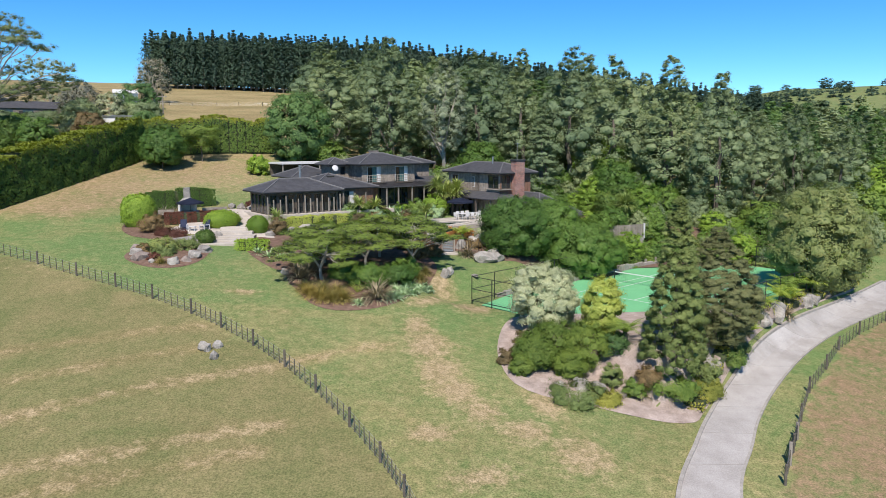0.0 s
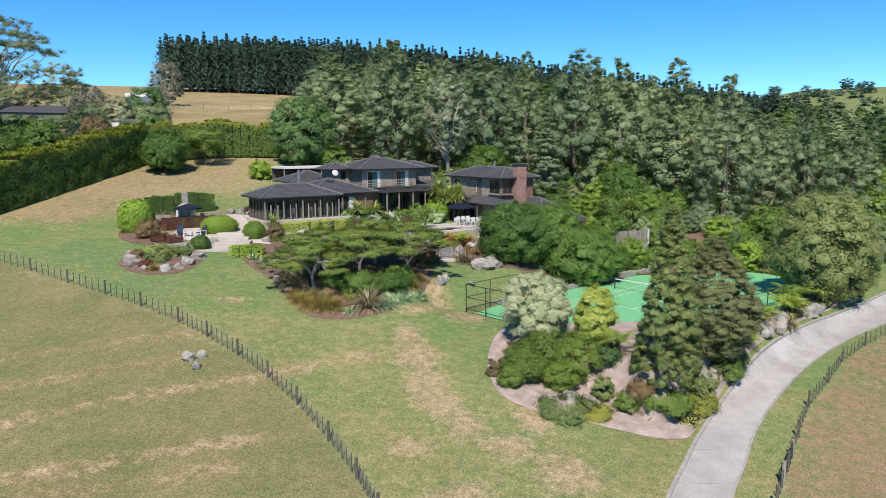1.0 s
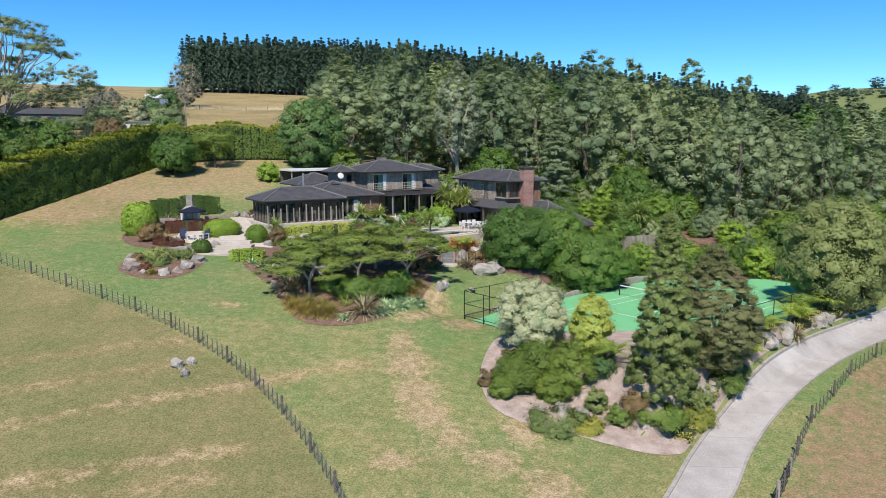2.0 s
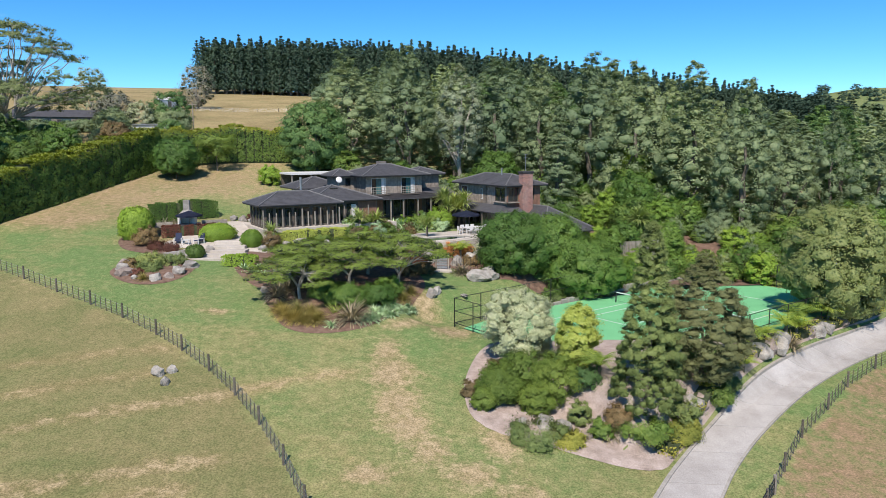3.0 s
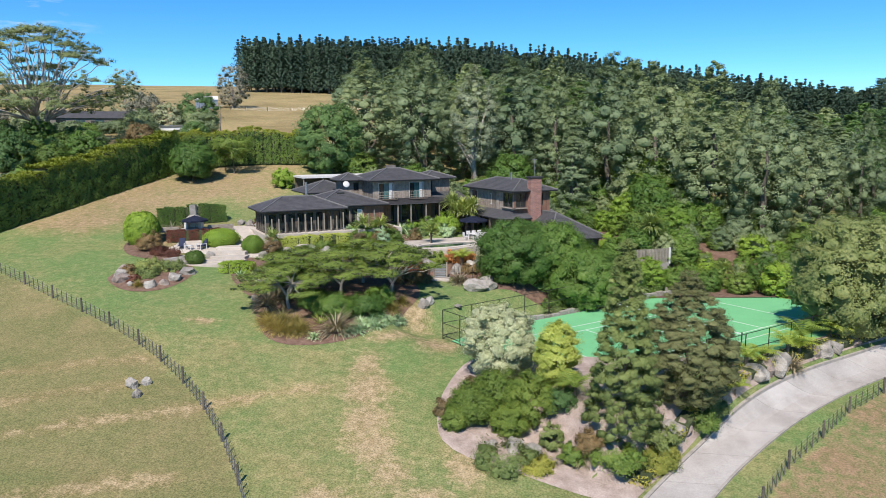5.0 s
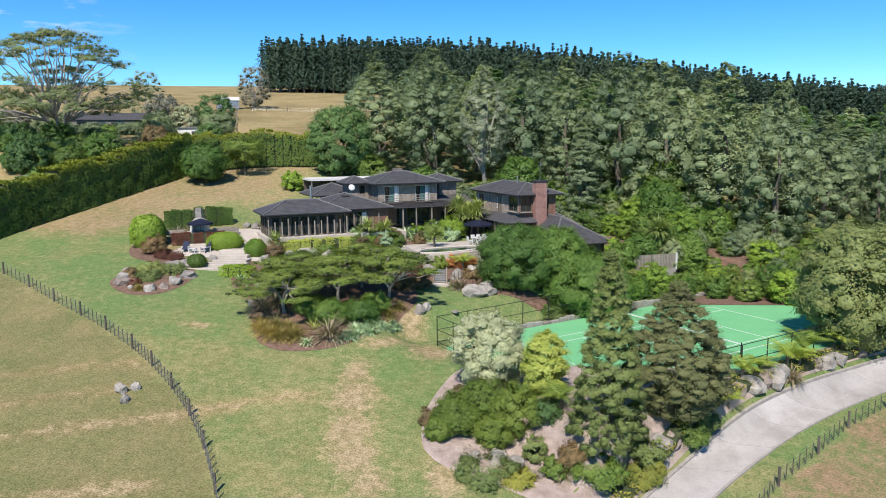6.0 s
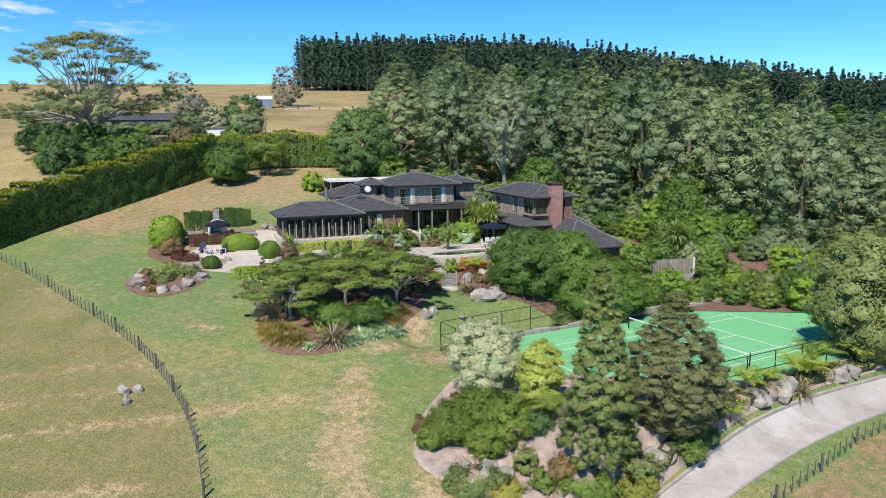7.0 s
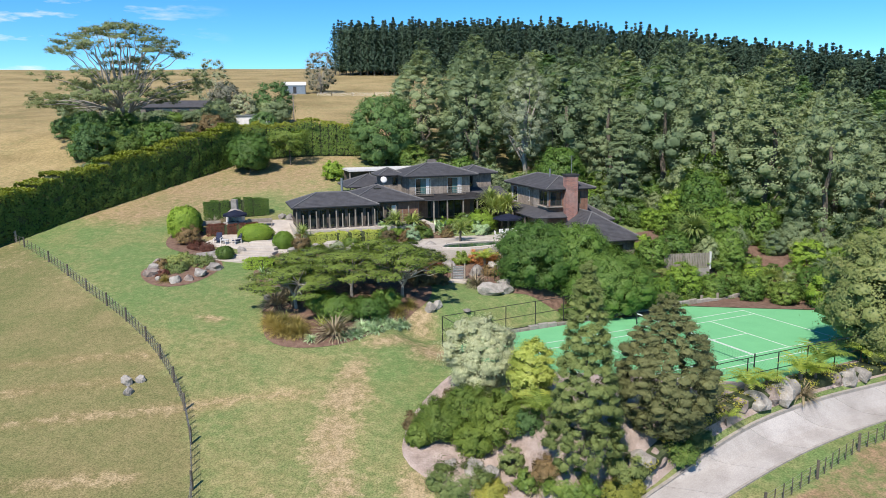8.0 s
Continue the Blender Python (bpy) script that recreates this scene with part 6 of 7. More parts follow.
dome(SH, "bright", 4.2, 90.0, 3.6, 2.4, "rounded light green shrub by the terrace", 110, 0.1, 120, 40)
dome(SH, "hedge", 2.0, 89.4, 2.6, 1.8, "rounded mid-green shrub by the house", 111, 0.09, 110, 30)
dome(SH, "forest_dark", -5.6, 86.2, 2.2, 1.7, "dark rounded shrub by the deck", 112, 0.09, 110, 30)
dome(SH, "bright", -3.4, 86.9, 2.6, 1.6, "light green rounded shrub by the deck", 113, 0.09, 110, 30)
dome(SH, "rust", -1.8, 86.4, 2.2, 1.4, "reddish shrub by the deck", 114, 0.09, 100, 26)
dome(SH, "orange", 6.4, 79.4, 2.6, 1.3, "mass of bright orange flowers", 115, 0.08, 130, 34, category="flower bed")
dome(SH, "orange", 8.0, 79.9, 1.6, 1.0, "mass of bright orange flowers", 116, 0.08, 110, 22, category="flower bed")
dome(SH, "silver", 9.6, 80.0, 2.6, 1.3, "grey spreading shrub on the rocks", 117, 0.08, 110, 28)
dome(SH, "fern", 4.8, 78.4, 2.0, 1.2, "golden-green shrub below the flowers", 118, 0.1, 100, 24)
dome(SH, "palm", 11.6, 84.4, 2.8, 1.9, "yellow-green spiky shrub beside the terrace", 119, 0.12, 110, 30)
dome(SH, "bright", 14.2, 85.2, 3.4, 2.6, "light green shrub beside the tower", 120, 0.11, 110, 34)
dome(SH, "bright", 22.6, 86.4, 2.4, 2.6, "yellow-green shrub by the garage", 121, 0.11, 110, 30)
for k, (x, y, w, h, leaf) in enumerate([(-7.5, 79.0, 2.6, 1.2, "hedge"), (-5.0, 78.5, 3.0, 1.4, "broad"), (-2.5, 78.5, 2.6, 1.2, "agave"), (0.0, 77.6, 2.8, 1.4, "hedge"), (2.4, 77.0, 2.4, 1.3, "rust"), (-8.6, 77.2, 2.0, 1.2, "silver"), (11.6, 78.4, 2.6, 1.5, "hedge"), (8.4, 76.4, 2.0, 1.0, "rust"), (3.2, 75.0, 2.4, 0.9, "red"), (1.0, 74.8, 2.4, 0.9, "rust"), (10.6, 74.8, 2.2, 1.0, "hedge")]):
    dome(SH, leaf, x, y, w, h, "low mixed shrub in the terraced bed", 130 + k, 0.09, 100, 26, group="terrace bed planting")
fern = set_at(frond_plant("tree_fern", "yellow-green tree fern with arching fronds", 16, 2.1, 1.1, 7, group="tree ferns"), 33.6, 60.6)
for k, (x, y, s) in enumerate([(35.2, 62.6, 1.15), (29.8, 57.2, 0.9), (31.2, 58.6, 0.75), (27.6, 55.4, 0.8), (7.2, 78.4, 0.9), (17.6, 49.6, 0.85), (34.6, 61.2, 0.8), (39.0, 65.6, 0.9), (41.6, 67.6, 0.9), (28.4, 54.4, 0.6)]):
    put(fern, x, y, k * 37, s)
# planting under the island trees
tus = set_at(blade_plant("tussock", "tussock", "golden tussock grass clump with fine arching blades", "grass", 420, 1.5, 0.02, 8, 1.25, 0.55, group="tussocks in the island bed"), -5.9, 58.9)
for k, (x, y, s) in enumerate([(-4.9, 58.2, 1.05), (-4.0, 58.0, 0.95), (-3.2, 58.4, 1.0), (-5.0, 59.4, 1.1), (-3.9, 59.3, 1.1), (-6.6, 60.0, 0.9), (2.9, 64.6, 0.8), (3.4, 66.2, 0.8), (-20.1, 64.3, 0.7)]):
    put(tus, x, y, k * 41, s)
flax = set_at(blade_plant("flax", "flax", "large bronze striped flax with arching blades", "flax", 170, 2.3, 0.055, 9, 1.1, 0.5, group="flaxes"), -0.6, 59.4)
for k, (x, y, s) in enumerate([(-7.6, 62.8, 0.9), (-7.0, 64.0, 0.8), (-8.0, 65.6, 0.9), (7.6, 73.4, 0.75), (17.9, 46.0, 0.5), (9.6, 83.6, 0.7), (27.4, 54.6, 0.7), (33.6, 59.6, 0.6), (-26.0, 81.4, 0.7), (-25.0, 82.2, 0.6), (-21.2, 70.2, 0.5)]):
    put(flax, x, y, k * 53, s)
lily = set_at(blade_plant("lily_clump", "agave", "clump of pale green strap-leaved lilies", "lily", 110, 0.95, 0.05, 10, 1.0, 0.55, group="lilies edging the island bed"), -1.9, 57.9)
for k in range(26):
    u = k / 25
    put(lily, 0.5 + 2.8 * u + 0.5 * math.sin(k * 2.1), 59.6 + 4.2 * u + 0.7 * math.cos(k * 1.7), k * 33, 0.85 + 0.25 * math.sin(k))
set_at(blade_plant("yellow_flax", "yellow", "yellow striped flax clump", "flax", 50, 1.3, 0.035, 11, 1.2, 0.4), -2.2, 60.4)
for k, (x, y, w, h) in enumerate([(-1.6, 62.2, 4.4, 1.9), (0.8, 63.2, 4.0, 1.9), (1.6, 65.2, 3.0, 1.7), (-3.6, 63.6, 3.4, 1.4)]):
    dome(SH, "broad", x, y, w, h, "dense dark glossy shrub under the island trees", 150 + k, 0.09, 130, 40, group="shrubs under the island trees")
dome(SH, "rust", 2.6, 71.6, 3.0, 1.3, "reddish ornamental grass mound by the pool wall", 156, 0.1, 110, 26)
dome(SH, "rust", 4.2, 72.6, 2.0, 1.1, "reddish ornamental grass mound by the pool wall", 157, 0.1, 110, 22)
# rock bed in the lawn
for k, (x, y, w, h, leaf) in enumerate([(-21.8, 69.2, 3.4, 1.0, "olive"), (-19.4, 69.2, 3.0, 1.0, "olive"), (-22.9, 67.6, 1.6, 0.8, "rust"), (-20.8, 67.2, 2.6, 0.8, "olive"), (-21.4, 65.6, 1.6, 0.5, "red")]):
    dome(SH, leaf, x, y, w, h, "low bronze-green groundcover among rocks", 160 + k, 0.07, 100, 26, group="rock bed planting")
for k, (x, y, w, h) in enumerate([(-23.4, 66.9, 1.2, 0.9), (-22.3, 65.4, 1.6, 1.0), (-19.0, 64.4, 1.2, 0.9), (-17.9, 66.6, 1.5, 0.8), (-18.2, 65.2, 1.0, 0.7), (-20.0, 71.6, 2.6, 0.9), (-17.6, 68.6, 1.6, 0.8), (-23.9, 68.4, 1.3, 0.8), (-21.0, 64.5, 0.8, 0.5)]):
    rock(x, y, w, w * 0.8, h, 10 + k, k * 40, PINK_STONE if k % 3 == 1 else STONE, "weathered pinkish grey garden rock", "rocks edging the oval bed")
# shrub bed by the drive
for k, (x, y, w, h, leaf, size) in enumerate([(11.2, 49.4, 3.6, 2.5, "feather", 0.08), (12.6, 50.6, 4.0, 3.1, "feather", 0.08), (14.9, 49.8, 4.0, 2.9, "feather", 0.08), (10.2, 48.2, 1.8, 1.4, "feather", 0.08), (13.6, 48.6, 2.8, 2.0, "feather", 0.08)]):
    dome(SH, leaf, x, y, w, h, "dense upright green shrub in the drive bed", 170 + k, size, 150, 50, group="shrubs in the drive bed")
for k, (x, y, w, h, leaf) in enumerate([(16.2, 47.4, 1.6, 1.5, "olive"), (17.4, 46.0, 1.7, 1.2, "hedge"), (19.8, 45.8, 3.8, 1.0, "hedge"), (18.4, 46.4, 2.0, 0.9, "rust"), (22.6, 48.2, 3.0, 1.4, "olive"), (16.8, 49.4, 2.4, 1.3, "forest_dark"), (25.0, 52.6, 3.2, 1.6, "forest_dark"), (13.6, 45.6, 4.6, 0.8, "olive"), (15.4, 45.3, 2.4, 0.6, "moss"), (22.3, 46.9, 2.6, 1.2, "moss"), (23.0, 47.8, 1.6, 0.8, "moss"), (25.6, 51.0, 2.6, 1.2, "hedge"), (26.6, 52.4, 2.2, 1.0, "olive"), (9.3, 49.8, 1.4, 1.0, "rust"), (14.9, 51.8, 2.0, 1.2, "forest_dark"), (11.0, 53.0, 2.2, 1.0, "rust")]):
    dome(SH, leaf, x, y, w, h, "low rounded shrub in the drive bed", 180 + k, 0.075, 120, 32, group="low shrubs in the drive bed")
hedge("groundcover", [(x - 0.95, y + 0.9) for x, y in curve_points(DRIVE_LEFT[3:9], 1.5)], 0.32, 1.8, "mossy yellow-green groundcover beside the drive", "moss", 0.075, 12, 330, 0.22)
for k, (x, y, w, h) in enumerate([(23.4, 49.2, 1.6, 1.3), (24.3, 50.0, 1.2, 1.1), (23.7, 48.7, 0.8, 0.7), (30.4, 56.9, 1.7, 1.3), (31.4, 57.9, 1.3, 1.1), (32.2, 58.5, 1.7, 1.4), (32.7, 59.1, 1.2, 1.6), (29.2, 55.9, 1.2, 0.9), (37.0, 62.9, 1.6, 1.1), (38.0, 63.8, 1.3, 0.9), (36.0, 62.2, 1.2, 0.9), (14.0, 46.9, 1.4, 0.9), (15.0, 46.8, 1.3, 0.8), (16.4, 46.0, 0.9, 0.6), (12.6, 47.0, 0.8, 0.5), (28.0, 54.6, 1.0, 0.8), (40.2, 65.8, 1.2, 0.8)]):
    rock(x, y, w, w * 0.85, h, 40 + k, k * 57, PINK_STONE if k % 3 == 1 else STONE, "large weathered boulder in the drive bed", "boulders beside the drive")
for k, (x, y, w, h) in enumerate([(9.2, 72.2, 2.6, 1.2), (10.6, 72.9, 1.6, 1.0), (10.1, 73.9, 1.4, 1.1), (5.2, 66.4, 0.9, 0.9), (5.6, 67.2, 1.0, 0.8), (8.0, 68.2, 0.9, 0.25), (9.4, 78.0, 2.4, 1.6), (11.0, 79.6, 2.8, 1.8), (8.2, 77.4, 1.6, 1.3), (12.6, 80.6, 2.2, 1.6), (7.0, 76.0, 1.6, 1.3), (4.0, 76.2, 1.8, 1.3), (-9.6, 78.6, 2.6, 1.2), (-11.2, 77.6, 1.4, 1.0), (-13.0, 75.8, 1.2, 0.8), (-17.9, 74.0, 1.0, 0.9), (-7.0, 78.0, 2.0, 1.2), (-1.0, 80.4, 1.8, 1.3), (0.6, 81.0, 1.6, 1.4), (2.4, 82.2, 1.4, 1.0), (-18.6, 85.8, 1.2, 0.9), (-17.4, 85.6, 1.0, 0.8), (-19.8, 86.2, 1.1, 0.7), (-11.3, 48.3, 0.9, 0.75), (-10.6, 48.8, 0.7, 0.6), (-10.4, 47.3, 0.75, 0.6), (-9.0, 63.6, 0.8, 0.6)]):
    rock(x, y, w, w * 0.8, h, 70 + k, k * 61, STONE, "weathered pale grey boulder", "garden boulders")
dome(SH, "red", -17.2, 86.6, 2.6, 1.1, "dark bronze shrub above the stone edge", 230, 0.08, 100, 26)
# beyond the court and towards the woods: massed shrubs
r2 = random.Random(9)
MASS = [make_tree("bank_shrub", lf, lab, "shrub", 5.0, 4.4, 0.2, 70, 42, 0.13, 240 + i, "round", 0.13, group="shrubs on the bank") for i, (lf, lab) in enumerate((("broad", "bushy green shrub on the bank behind the court"), ("bright", "light green shrub on the bank behind the court"), ("forest", "olive-green shrub on the bank behind the court"), ("hedge", "yellow-green shrub on the bank behind the court")))]
first = [True] * 4
bank = []
for k in range(900):
    X, Y = r2.uniform(2, 44), r2.uniform(16.8, 36)
    x, y = court(X, Y)
    if x < 22.5 or (x < 27 and Y > 21) or (16 < X < 27 and Y < 20) or y > 112 or any((x - a) ** 2 + (y - b) ** 2 < 5.5 for a, b in bank):
        continue
    bank.append((x, y))
    i = r2.choice((0, 0, 1, 2, 2, 3))
    s = r2.uniform(0.62, 0.9) + 0.6 * smooth(18, 30, Y)
    m = pose(x, y, ground(x, y) - 0.2, 0, 0, r2.uniform(0, 360)) @ Matrix.Diagonal((s, s, s * r2.uniform(0.85, 1.2), 1))
    if first[i]:
        MASS[i].matrix_world = m
        first[i] = False
    else:
        copy_thing(MASS[i], m)
for k, (x, y, s) in enumerate([(33, 84, 0.55), (36, 83.2, 0.5), (39.4, 82.6, 0.6), (41.6, 82.0, 0.5), (30, 84.4, 0.5), (27, 82.6, 0.45), (24.5, 81.0, 0.42), (22.5, 79.0, 0.42), (47.5, 78.0, 0.6), (48.6, 76.4, 0.7), (45.8, 72.4, 0.5), (49.6, 86, 1.3), (53, 90, 1.5), (58, 93, 1.6), (64, 95, 1.7), (56, 86.5, 1.2)]):
    copy_thing(MASS[(0, 3, 1, 2)[k % 4]], pose(x, y, ground(x, y) - 0.15, 0, 0, k * 71) @ Matrix.Diagonal((s, s, s * 0.95, 1)))
dome(SH, "bright", -20.6, 102.6, 3.6, 2.6, "leafy light green shrub by the carport", 260, 0.14, 110, 36)
layered = make_tree("layered_conifer", "forest", "narrow layered conifer with tiered branches", "tree", 6.2, 14.5, 0.8, 150, 60, 0.14, 270, "cone", 0.12, flat=0.5, core=0.75)
set_at(layered, 19.2, 103.0)
dome("round_tree", "broad", 11.0, 107.0, 7.0, 7.0, "rounded light green tree behind the tower", 271, 0.22, 100, 60, category="tree")

# ---- beyond the hedge: homestead trees, sheds, far buildings ----
gum = thing("gum_tree", pose(-71.2, 121.6, ground(-71.2, 121.6) - 0.8), "tall spreading gum tree with bare pale limbs and domed leaf masses", "tree")
bm = bmesh.new()
gr = random.Random(4)
cs, rs = [], []
forks = [(1.4 * math.cos(k * 1.26), 1.4 * math.sin(k * 1.26), 5.5 + 0.7 * (k % 3)) for k in range(5)]
limb(bm, (0, 0, -0.4), (0.3, 0, 4.2), 0.6, 0.42, 3, 4, 0.05)
for k, f_ in enumerate(forks):
    limb(bm, (0.3, 0, 3.8), f_, 0.34, 0.24, 30 + k, 3, 0.08)
for k in range(76):
    a = k * 2.4
    high = k < 30
    q = 11.0 * math.sqrt((k + 0.5) / 30) if high else gr.uniform(4.5, 15.0)
    up = 21.0 - 0.047 * q * q + gr.uniform(-0.7, 0.5) if high else gr.uniform(10.0, 16.5) - 0.32 * q
    end = Vector((q * math.cos(a), q * math.sin(a), up))
    root = Vector(min(forks, key=lambda f_: (f_[0] - end.x) ** 2 + (f_[1] - end.y) ** 2))
    knee = root.lerp(end, 0.5) + Vector((0, 0, (1.6 if high else 0.6)))
    limb(bm, root, knee, 0.17, 0.1, k, 4, 0.1)
    limb(bm, knee, end, 0.1, 0.05, k + 90, 4, 0.12)
    for j in range(13):
        c = (end.x + gr.gauss(0, 1.15), end.y + gr.gauss(0, 1.15), end.z + gr.gauss(0, 0.28 if high else 0.4))
        cs.append(c)
        rs.append(gr.uniform(0.45, 0.85))
        if j < 3:
            limb(bm, end, c, 0.05, 0.025, j + k * 7, 2)
part("trunk", bm, PALE_BARK, gum)
crown_part(gum, LEAF["gum"], clumps_mesh("crown", cs, rs, 70, 0.13, 77, 0.4, 0.4, flat=0.6))
FAR = [("grey_tree", -66, 147, 9.5, 8.5, "ashen half-bare tree beyond the hedge", "grey_tree", 0.3), ("forest_dark", -54.5, 147, 10, 9.0, "dark green round tree beyond the hedge", "leafy_tree", 0.26), ("grey_tree", -81, 224, 12.5, 13.0, "silvery grey tree alone in the dry field", "grey_tree", 0.3),
       ("forest_grey", -82, 166, 10.5, 12.5, "open airy tree beyond the hedge", "airy_tree", 0.24), ("forest", -102, 142, 8, 6, "olive-green tree beyond the hedge", "leafy_tree", 0.28),
       ("hedge", -90, 122, 8, 4.5, "yellow-green tree beyond the hedge", "leafy_tree", 0.26), ("forest_dark", -78, 120, 8, 4.6, "dark green tree beyond the hedge", "leafy_tree", 0.26), ("broad", -70, 120, 7, 5.0, "glossy green tree beyond the hedge", "leafy_tree", 0.24), ("broad", -63, 122, 7, 5.2, "glossy green tree beyond the hedge", "leafy_tree", 0.24), ("forest", -61, 136, 7, 6.0, "olive-green tree beyond the hedge", "leafy_tree", 0.24),
       ("forest_dark", -84, 108, 9, 7.0, "dark green tree beyond the hedge", "leafy_tree", 0.26), ("broad", -75, 104, 8, 6.5, "glossy green tree beyond the hedge", "leafy_tree", 0.26), ("forest_dark", -66, 108, 8, 6.5, "dark green tree beyond the hedge", "leafy_tree", 0.26), ("rust", -53, 122, 6, 4.5, "bronze-brown bushy tree beyond the hedge", "leafy_tree", 0.22), ("broad", -56, 112, 7, 5.5, "glossy green tree beyond the hedge", "leafy_tree", 0.24), ("hedge", -66, 96, 8, 6.0, "yellow-green tree beyond the hedge", "leafy_tree", 0.26),
       ("forest_dark", -78, 92, 9, 7.0, "dark green tree beyond the hedge", "leafy_tree", 0.26), ("forest", -108, 134, 9, 7.5, "olive-green tree beyond the hedge", "leafy_tree", 0.28), ("forest_dark", -46, 128, 6, 4.5, "dark green tree beyond the hedge", "leafy_tree", 0.24)]
belt = random.Random(14)
for k in range(7):
    FAR.append(("forest" if k % 3 else "broad", -84.3 + 2.3 * k, 139.5 + 1.7 * k - 0.4 * (k % 2), 5.5, 2.1 + 0.25 * (k % 3), "low bushy tree before the farmhouse", "leafy_tree", 0.2))
for k in range(16):
    x = -100 + 52 * belt.random()
    FAR.append((belt.choice(("forest", "forest_dark", "forest_grey", "grey_tree", "forest")), x, 126 + 28 * belt.random(), belt.uniform(6, 8.5), belt.uniform(4.5, 7.5) - (1.5 if -97 < x < -78 else 0), "mixed evergreen tree near the farmhouse", "leafy_tree", 0.24))
for k in range(34):
    u = belt.random()
    FAR.append((belt.choice(("forest", "forest_dark", "broad", "hedge", "forest_grey")), -52.5 - 4 * belt.random() - 34 * belt.random() * (0.25 + u), 78 + 58 * u, belt.uniform(5.5, 8), belt.uniform(3.2, 4.8) - 1.2 * u, "bushy tree in the belt beyond the hedge", "leafy_tree", 0.24))
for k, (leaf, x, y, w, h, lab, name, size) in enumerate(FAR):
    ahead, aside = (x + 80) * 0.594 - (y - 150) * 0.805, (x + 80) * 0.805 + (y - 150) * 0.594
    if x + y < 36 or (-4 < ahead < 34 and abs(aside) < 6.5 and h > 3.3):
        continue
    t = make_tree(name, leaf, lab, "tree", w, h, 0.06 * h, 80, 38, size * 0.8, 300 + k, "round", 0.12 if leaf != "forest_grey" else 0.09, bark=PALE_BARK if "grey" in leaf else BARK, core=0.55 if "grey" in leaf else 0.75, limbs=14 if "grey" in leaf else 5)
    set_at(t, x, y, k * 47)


def shed(name, x, y, w, d, h, turn, wall_mat, roof_mat, label, rise=0.6):
    s = thing(name, pose(x, y, ground(x, y), 0, 0, turn), label, "shed")
    part("wall", boxm(-w / 2, -d / 2, -0.8, w / 2, d / 2, h), wall_mat, s)
    bm = bmesh.new()
    o = 0.25
    P = [(-w / 2 - o, -d / 2 - o, h), (w / 2 + o, -d / 2 - o, h), (w / 2 + o, 0, h + rise), (-w / 2 - o, 0, h + rise), (w / 2 + o, d / 2 + o, h), (-w / 2 - o, d / 2 + o, h)]
    vs = [bm.verts.new(p) for p in P]
    for f_ in ((0, 1, 2, 3), (3, 2, 4, 5), (0, 3, 5), (1, 4, 2), (0, 5, 4, 1)):
        bm.faces.new([vs[i] for i in f_])
    bmesh.ops.recalc_face_normals(bm, faces=bm.faces[:])
    part("roof", bm, roof_mat, s)
    part("door", boxm(-0.5, -d / 2 - 0.04, -0.1, 0.5, -d / 2, min(2.0, h - 0.1)), CHARCOAL, s)
    return s


shed("farm_shed", -87.5, 219, 6.5, 5.0, 2.4, 25, STEEL, WHITE, "pale corrugated farm shed in the dry field", 1.2)
shed("small_shed", -54.0, 138, 6.5, 3, 2.6, 10, WHITE, STEEL, "small white shed behind the hedge", 0.3)
fh = shed("farmhouse", -80, 150, 16, 7, 2.5, 36, CEDAR, ROOF, "low long farmhouse roof among trees", 1.6)
for k in range(4):
    part("window", boxm(-7 + k * 3.6, -3.56, 0.9, -5.2 + k * 3.6, -3.5, 2.1), GLASS, fh)
pole = thing("power_pole", pose(-49.5, 146, ground(-49.5, 146)), "grey timber power pole with a crossarm", "power pole")
part("pole", rod(bmesh.new(), (0, 0, -0.5), (0, 0, 6.5), 0.13, 0.1, 8), GREY_WOOD, pole)
part("crossarm", soft_box(-0.9, -0.06, 6.0, 0.9, 0.06, 6.14, 0.01), GREY_WOOD, pole)
field = [(-78, 215), (-55, 222), (-35, 226), (-10, 230)]
paddock_fence(curve_points(field, 6), "distant wire fence across the dry field", 1.1, 0, "field_fence")
# distant ridge: scattered trees
rr = random.Random(21)
far_kind = make_tree("ridge_tree", "pine", "distant rounded tree on the far ridge", "tree", 5.0, 4.4, 0.2, 20, 26, 0.2, 290, "round", 0.18, limbs=0, group="trees on the far ridge")
set_at(far_kind, 300, 640, 0, 1.3)
for k in range(120):
    x, y = rr.uniform(120, 620), rr.uniform(560, 740)
    s = rr.uniform(0.8, 1.7)
    far = copy_thing(far_kind, pose(x, y, ground(x, y) - 1.0, 0, 0, rr.uniform(0, 360)) @ Matrix.Diagonal((s * 1.5, s * 1.5, s, 1)))
    tagged(far, "distant rounded tree on the far ridge", "tree", "trees on the far ridge")
for k in range(130):
    x, y = rr.uniform(100, 330), rr.uniform(225, 400)
    s = rr.uniform(0.42, 0.62)
    copy_thing(BACK[k % 2], pose(x, y, ground(x, y) - 1.0, 0, 0, rr.uniform(0, 360)) @ Matrix.Diagonal((s * 1.5, s * 1.5, s, 1)))
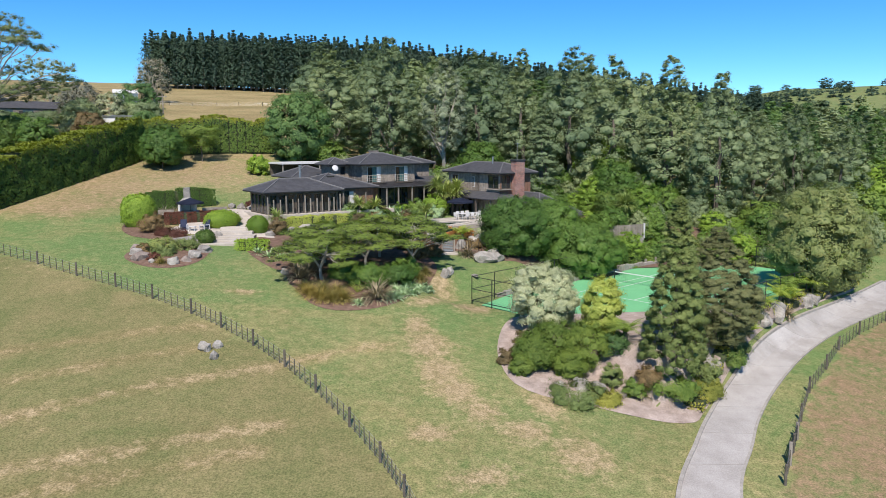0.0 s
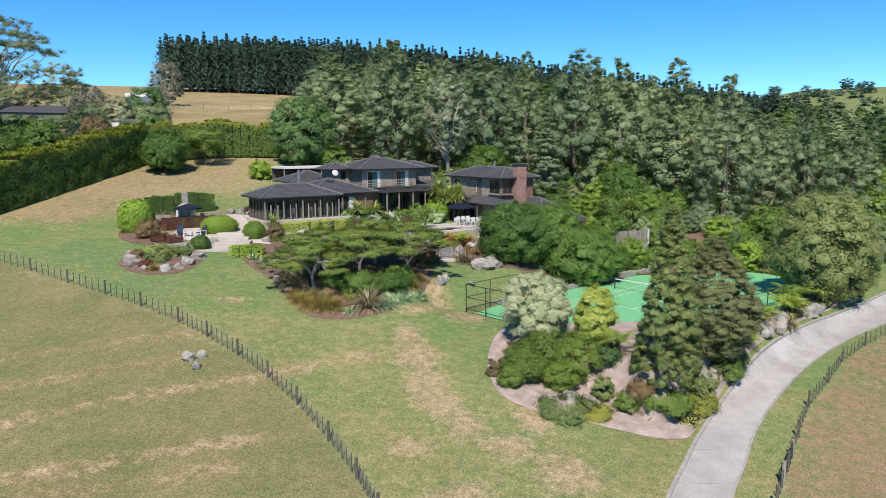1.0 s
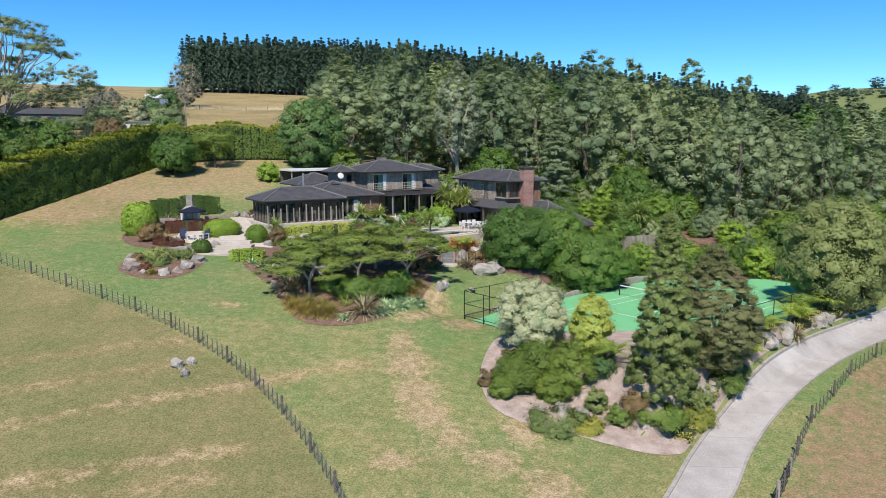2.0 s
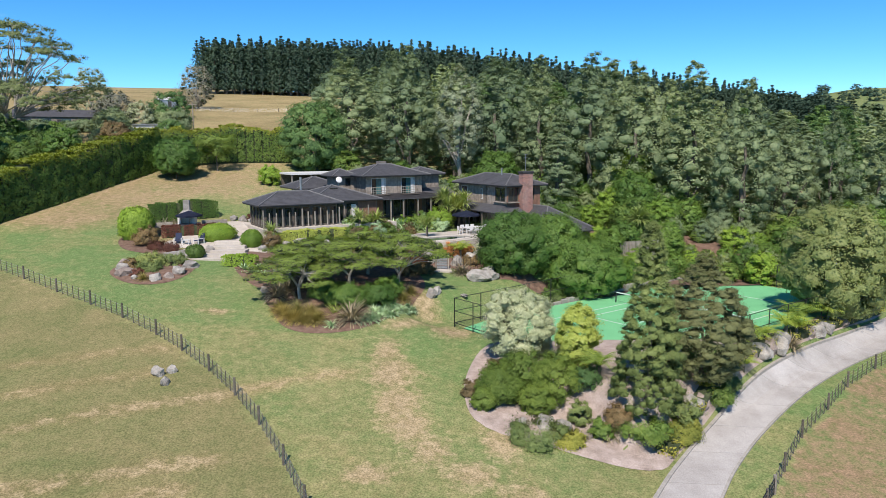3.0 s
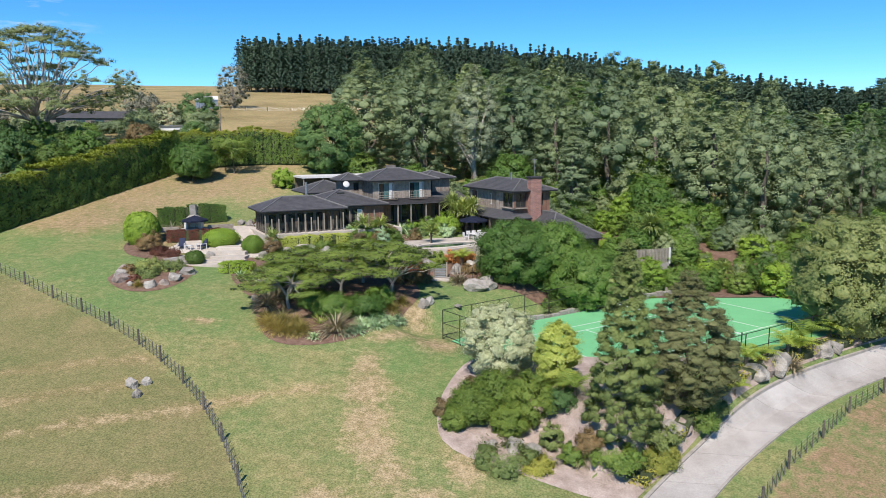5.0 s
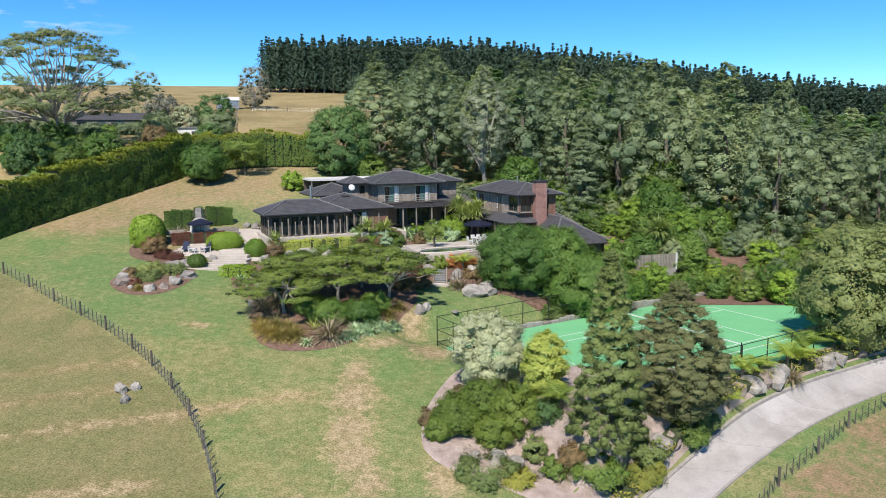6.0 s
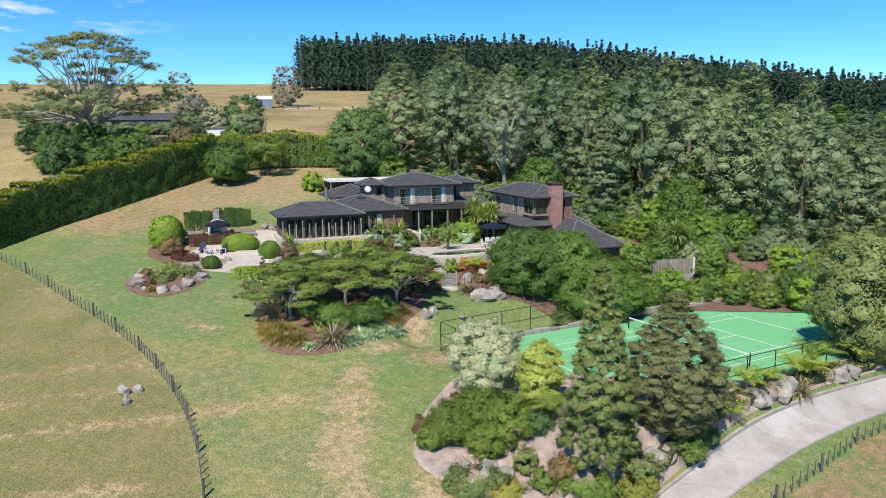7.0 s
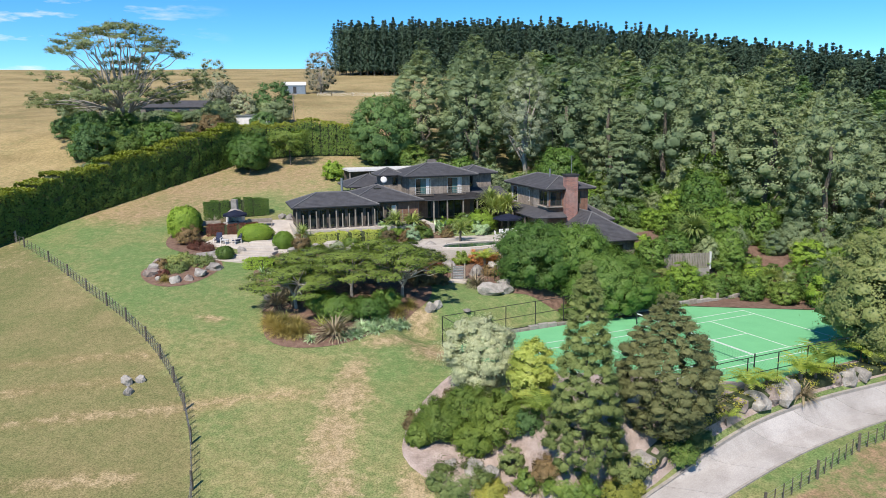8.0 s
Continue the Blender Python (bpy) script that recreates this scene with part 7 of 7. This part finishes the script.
# shrubs close behind the court and round the pool terrace
for k in range(30):
    X, Y = 13.5 + 2.0 * (k % 10) + r2.uniform(-0.5, 0.5), 16.6 + 2.6 * (k // 10) + r2.uniform(-0.4, 0.4)
    if (k // 10 == 1 and 17 < X < 27.5) or (k // 10 == 2 and X < 27):
        continue
    x, y = court(X, Y)
    s = r2.uniform(0.42, 0.62) + 0.1 * (k // 10)
    copy_thing(MASS[r2.choice((0, 0, 1, 2, 3))], pose(x, y, ground(x, y) - 0.15, 0, 0, r2.uniform(0, 360)) @ Matrix.Diagonal((s, s, s * 0.95, 1)))
for k, (X, Y) in enumerate(((33.6, 13.6), (34.6, 11.2), (33.4, 16.0), (36.0, 14.0), (36.4, 10.2), (34.2, 9.0), (34.2, 5.4), (38.4, 12.6), (35.0, 7.6), (38.0, 17.0), (35.6, 18.4), (31.4, 16.6))):
    x, y = court(X, Y)
    s = 0.5 + 0.12 * math.sin(k * 2.3)
    copy_thing(MASS[(0, 2, 3, 1)[k % 4]], pose(x, y, ground(x, y) - 0.15, 0, 0, k * 67) @ Matrix.Diagonal((s, s, s * 0.85, 1)))
low = [make_tree("bank_cover", lf, "low olive groundcover on the bank above the court", "shrub", 2.6, 1.0, 0.05, 30, 60, 0.08, 420 + i, "round", 0.16, group="groundcover above the court", limbs=0) for i, lf in enumerate(("olive", "hedge", "forest_dark"))]
for k in range(60):
    X, Y = 8 + 0.42 * k + 0.3 * math.sin(k * 3), 15.9 + 1.4 * (k % 4) + 0.3 * math.sin(k * 5.1)
    if k > 52:
        X, Y = 32.2 + 0.3 * (k % 2), 15.5 - 2.2 * (k - 53)
    x, y = court(X, Y)
    m = pose(x, y, ground(x, y) - 0.1, 0, 0, k * 73) @ Matrix.Diagonal((1, 1, 0.6 + 0.3 * (k % 2), 1))
    if k < 3:
        low[k].matrix_world = m
    else:
        copy_thing(low[(k * 7) % 3], m)
for k in range(34):
    x, y = court(14.5 + 0.5 * k, 15.55 + 0.25 * math.sin(k * 2.7))
    copy_thing(low[(k * 5) % 3], pose(x, y, ground(x, y) - 0.1, 0, 0, k * 61) @ Matrix.Diagonal((0.5, 0.5, 0.5 + 0.2 * (k % 3), 1)))
for k in range(40):
    X, Y = 17 + 17 * r2.random(), 18 + 6.5 * r2.random()
    if 19 < X < 26 and Y < 19.6:
        continue
    x, y = court(X, Y)
    copy_thing(low[k % 3], pose(x, y, ground(x, y) - 0.1, 0, 0, k * 47) @ Matrix.Diagonal((1.2, 1.2, 0.9, 1)))
small = [dome("low_shrub", lf, *house_to_world(a_, b_), 1.9, 1.25, lab, 400 + i, 0.085, 90, 22, group="planting before the house", z=5.05) for i, (lf, a_, b_, lab) in enumerate((("hedge", 9.6, -2.2, "rounded green shrub before the house"), ("bright", 11.4, -1.4, "light green shrub before the house"), ("agave", 13.2, -0.6, "grey-green shrub before the house"), ("rust", 15.2, 0.2, "russet shrub before the house")))]
for k in range(30):
    a_, b_ = 8.6 + 14.0 * r2.random(), -3.4 + 4.6 * r2.random()
    if b_ < -2.2 and a_ > 13:
        continue
    x, y = house_to_world(a_, b_)
    s = r2.uniform(0.6, 1.15)
    copy_thing(small[r2.choice((0, 0, 1, 2, 3))], pose(x, y, max(ground(x, y), 4.85) - 0.1, 0, 0, r2.uniform(0, 360)) @ Matrix.Diagonal((s, s, s, 1)))
# undergrowth along the foot of the woods
for k in range(46):
    x = -12 + 66 * (k + r2.random()) / 46
    y = 112 - 3 * smooth(-10, 10, x) - 16 * smooth(25, 42, x) + 10 * smooth(60, 110, x) + r2.uniform(-3.5, 1.0)
    s = r2.uniform(0.55, 1.05)
    copy_thing(MASS[r2.choice((0, 2, 2, 3))], pose(x, y, ground(x, y) - 0.3, 0, 0, r2.uniform(0, 360)) @ Matrix.Diagonal((s, s, s * 0.9, 1)))
for k, (x, y) in enumerate(((16, 102), (18.6, 103), (21, 102), (23.6, 101), (26, 100), (26, 103), (20.5, 106), (17, 106), (23.5, 105), (14.5, 104.5), (36.6, 86.6), (38.8, 85.4), (34.4, 86.0), (41.0, 84.6))):
    s = 0.62 + 0.12 * math.sin(k * 1.9)
    copy_thing(MASS[(2, 0, 3, 2, 1)[k % 5]], pose(x, y, ground(x, y) - 0.2, 0, 0, k * 59) @ Matrix.Diagonal((s, s, s, 1)))
for k, (x, y) in enumerate(((17.4, 99.6), (19.4, 99.2), (21.2, 98.6), (23.0, 98.0), (20.4, 100.8), (22.6, 100.2), (24.6, 98.8), (24.6, 96.4))):
    s = 0.46 + 0.06 * math.sin(k * 1.9)
    copy_thing(MASS[(2, 0, 3, 1)[k % 4]], pose(x, y, ground(x, y) - 0.2, 0, 0, k * 83) @ Matrix.Diagonal((s, s, s, 1)))
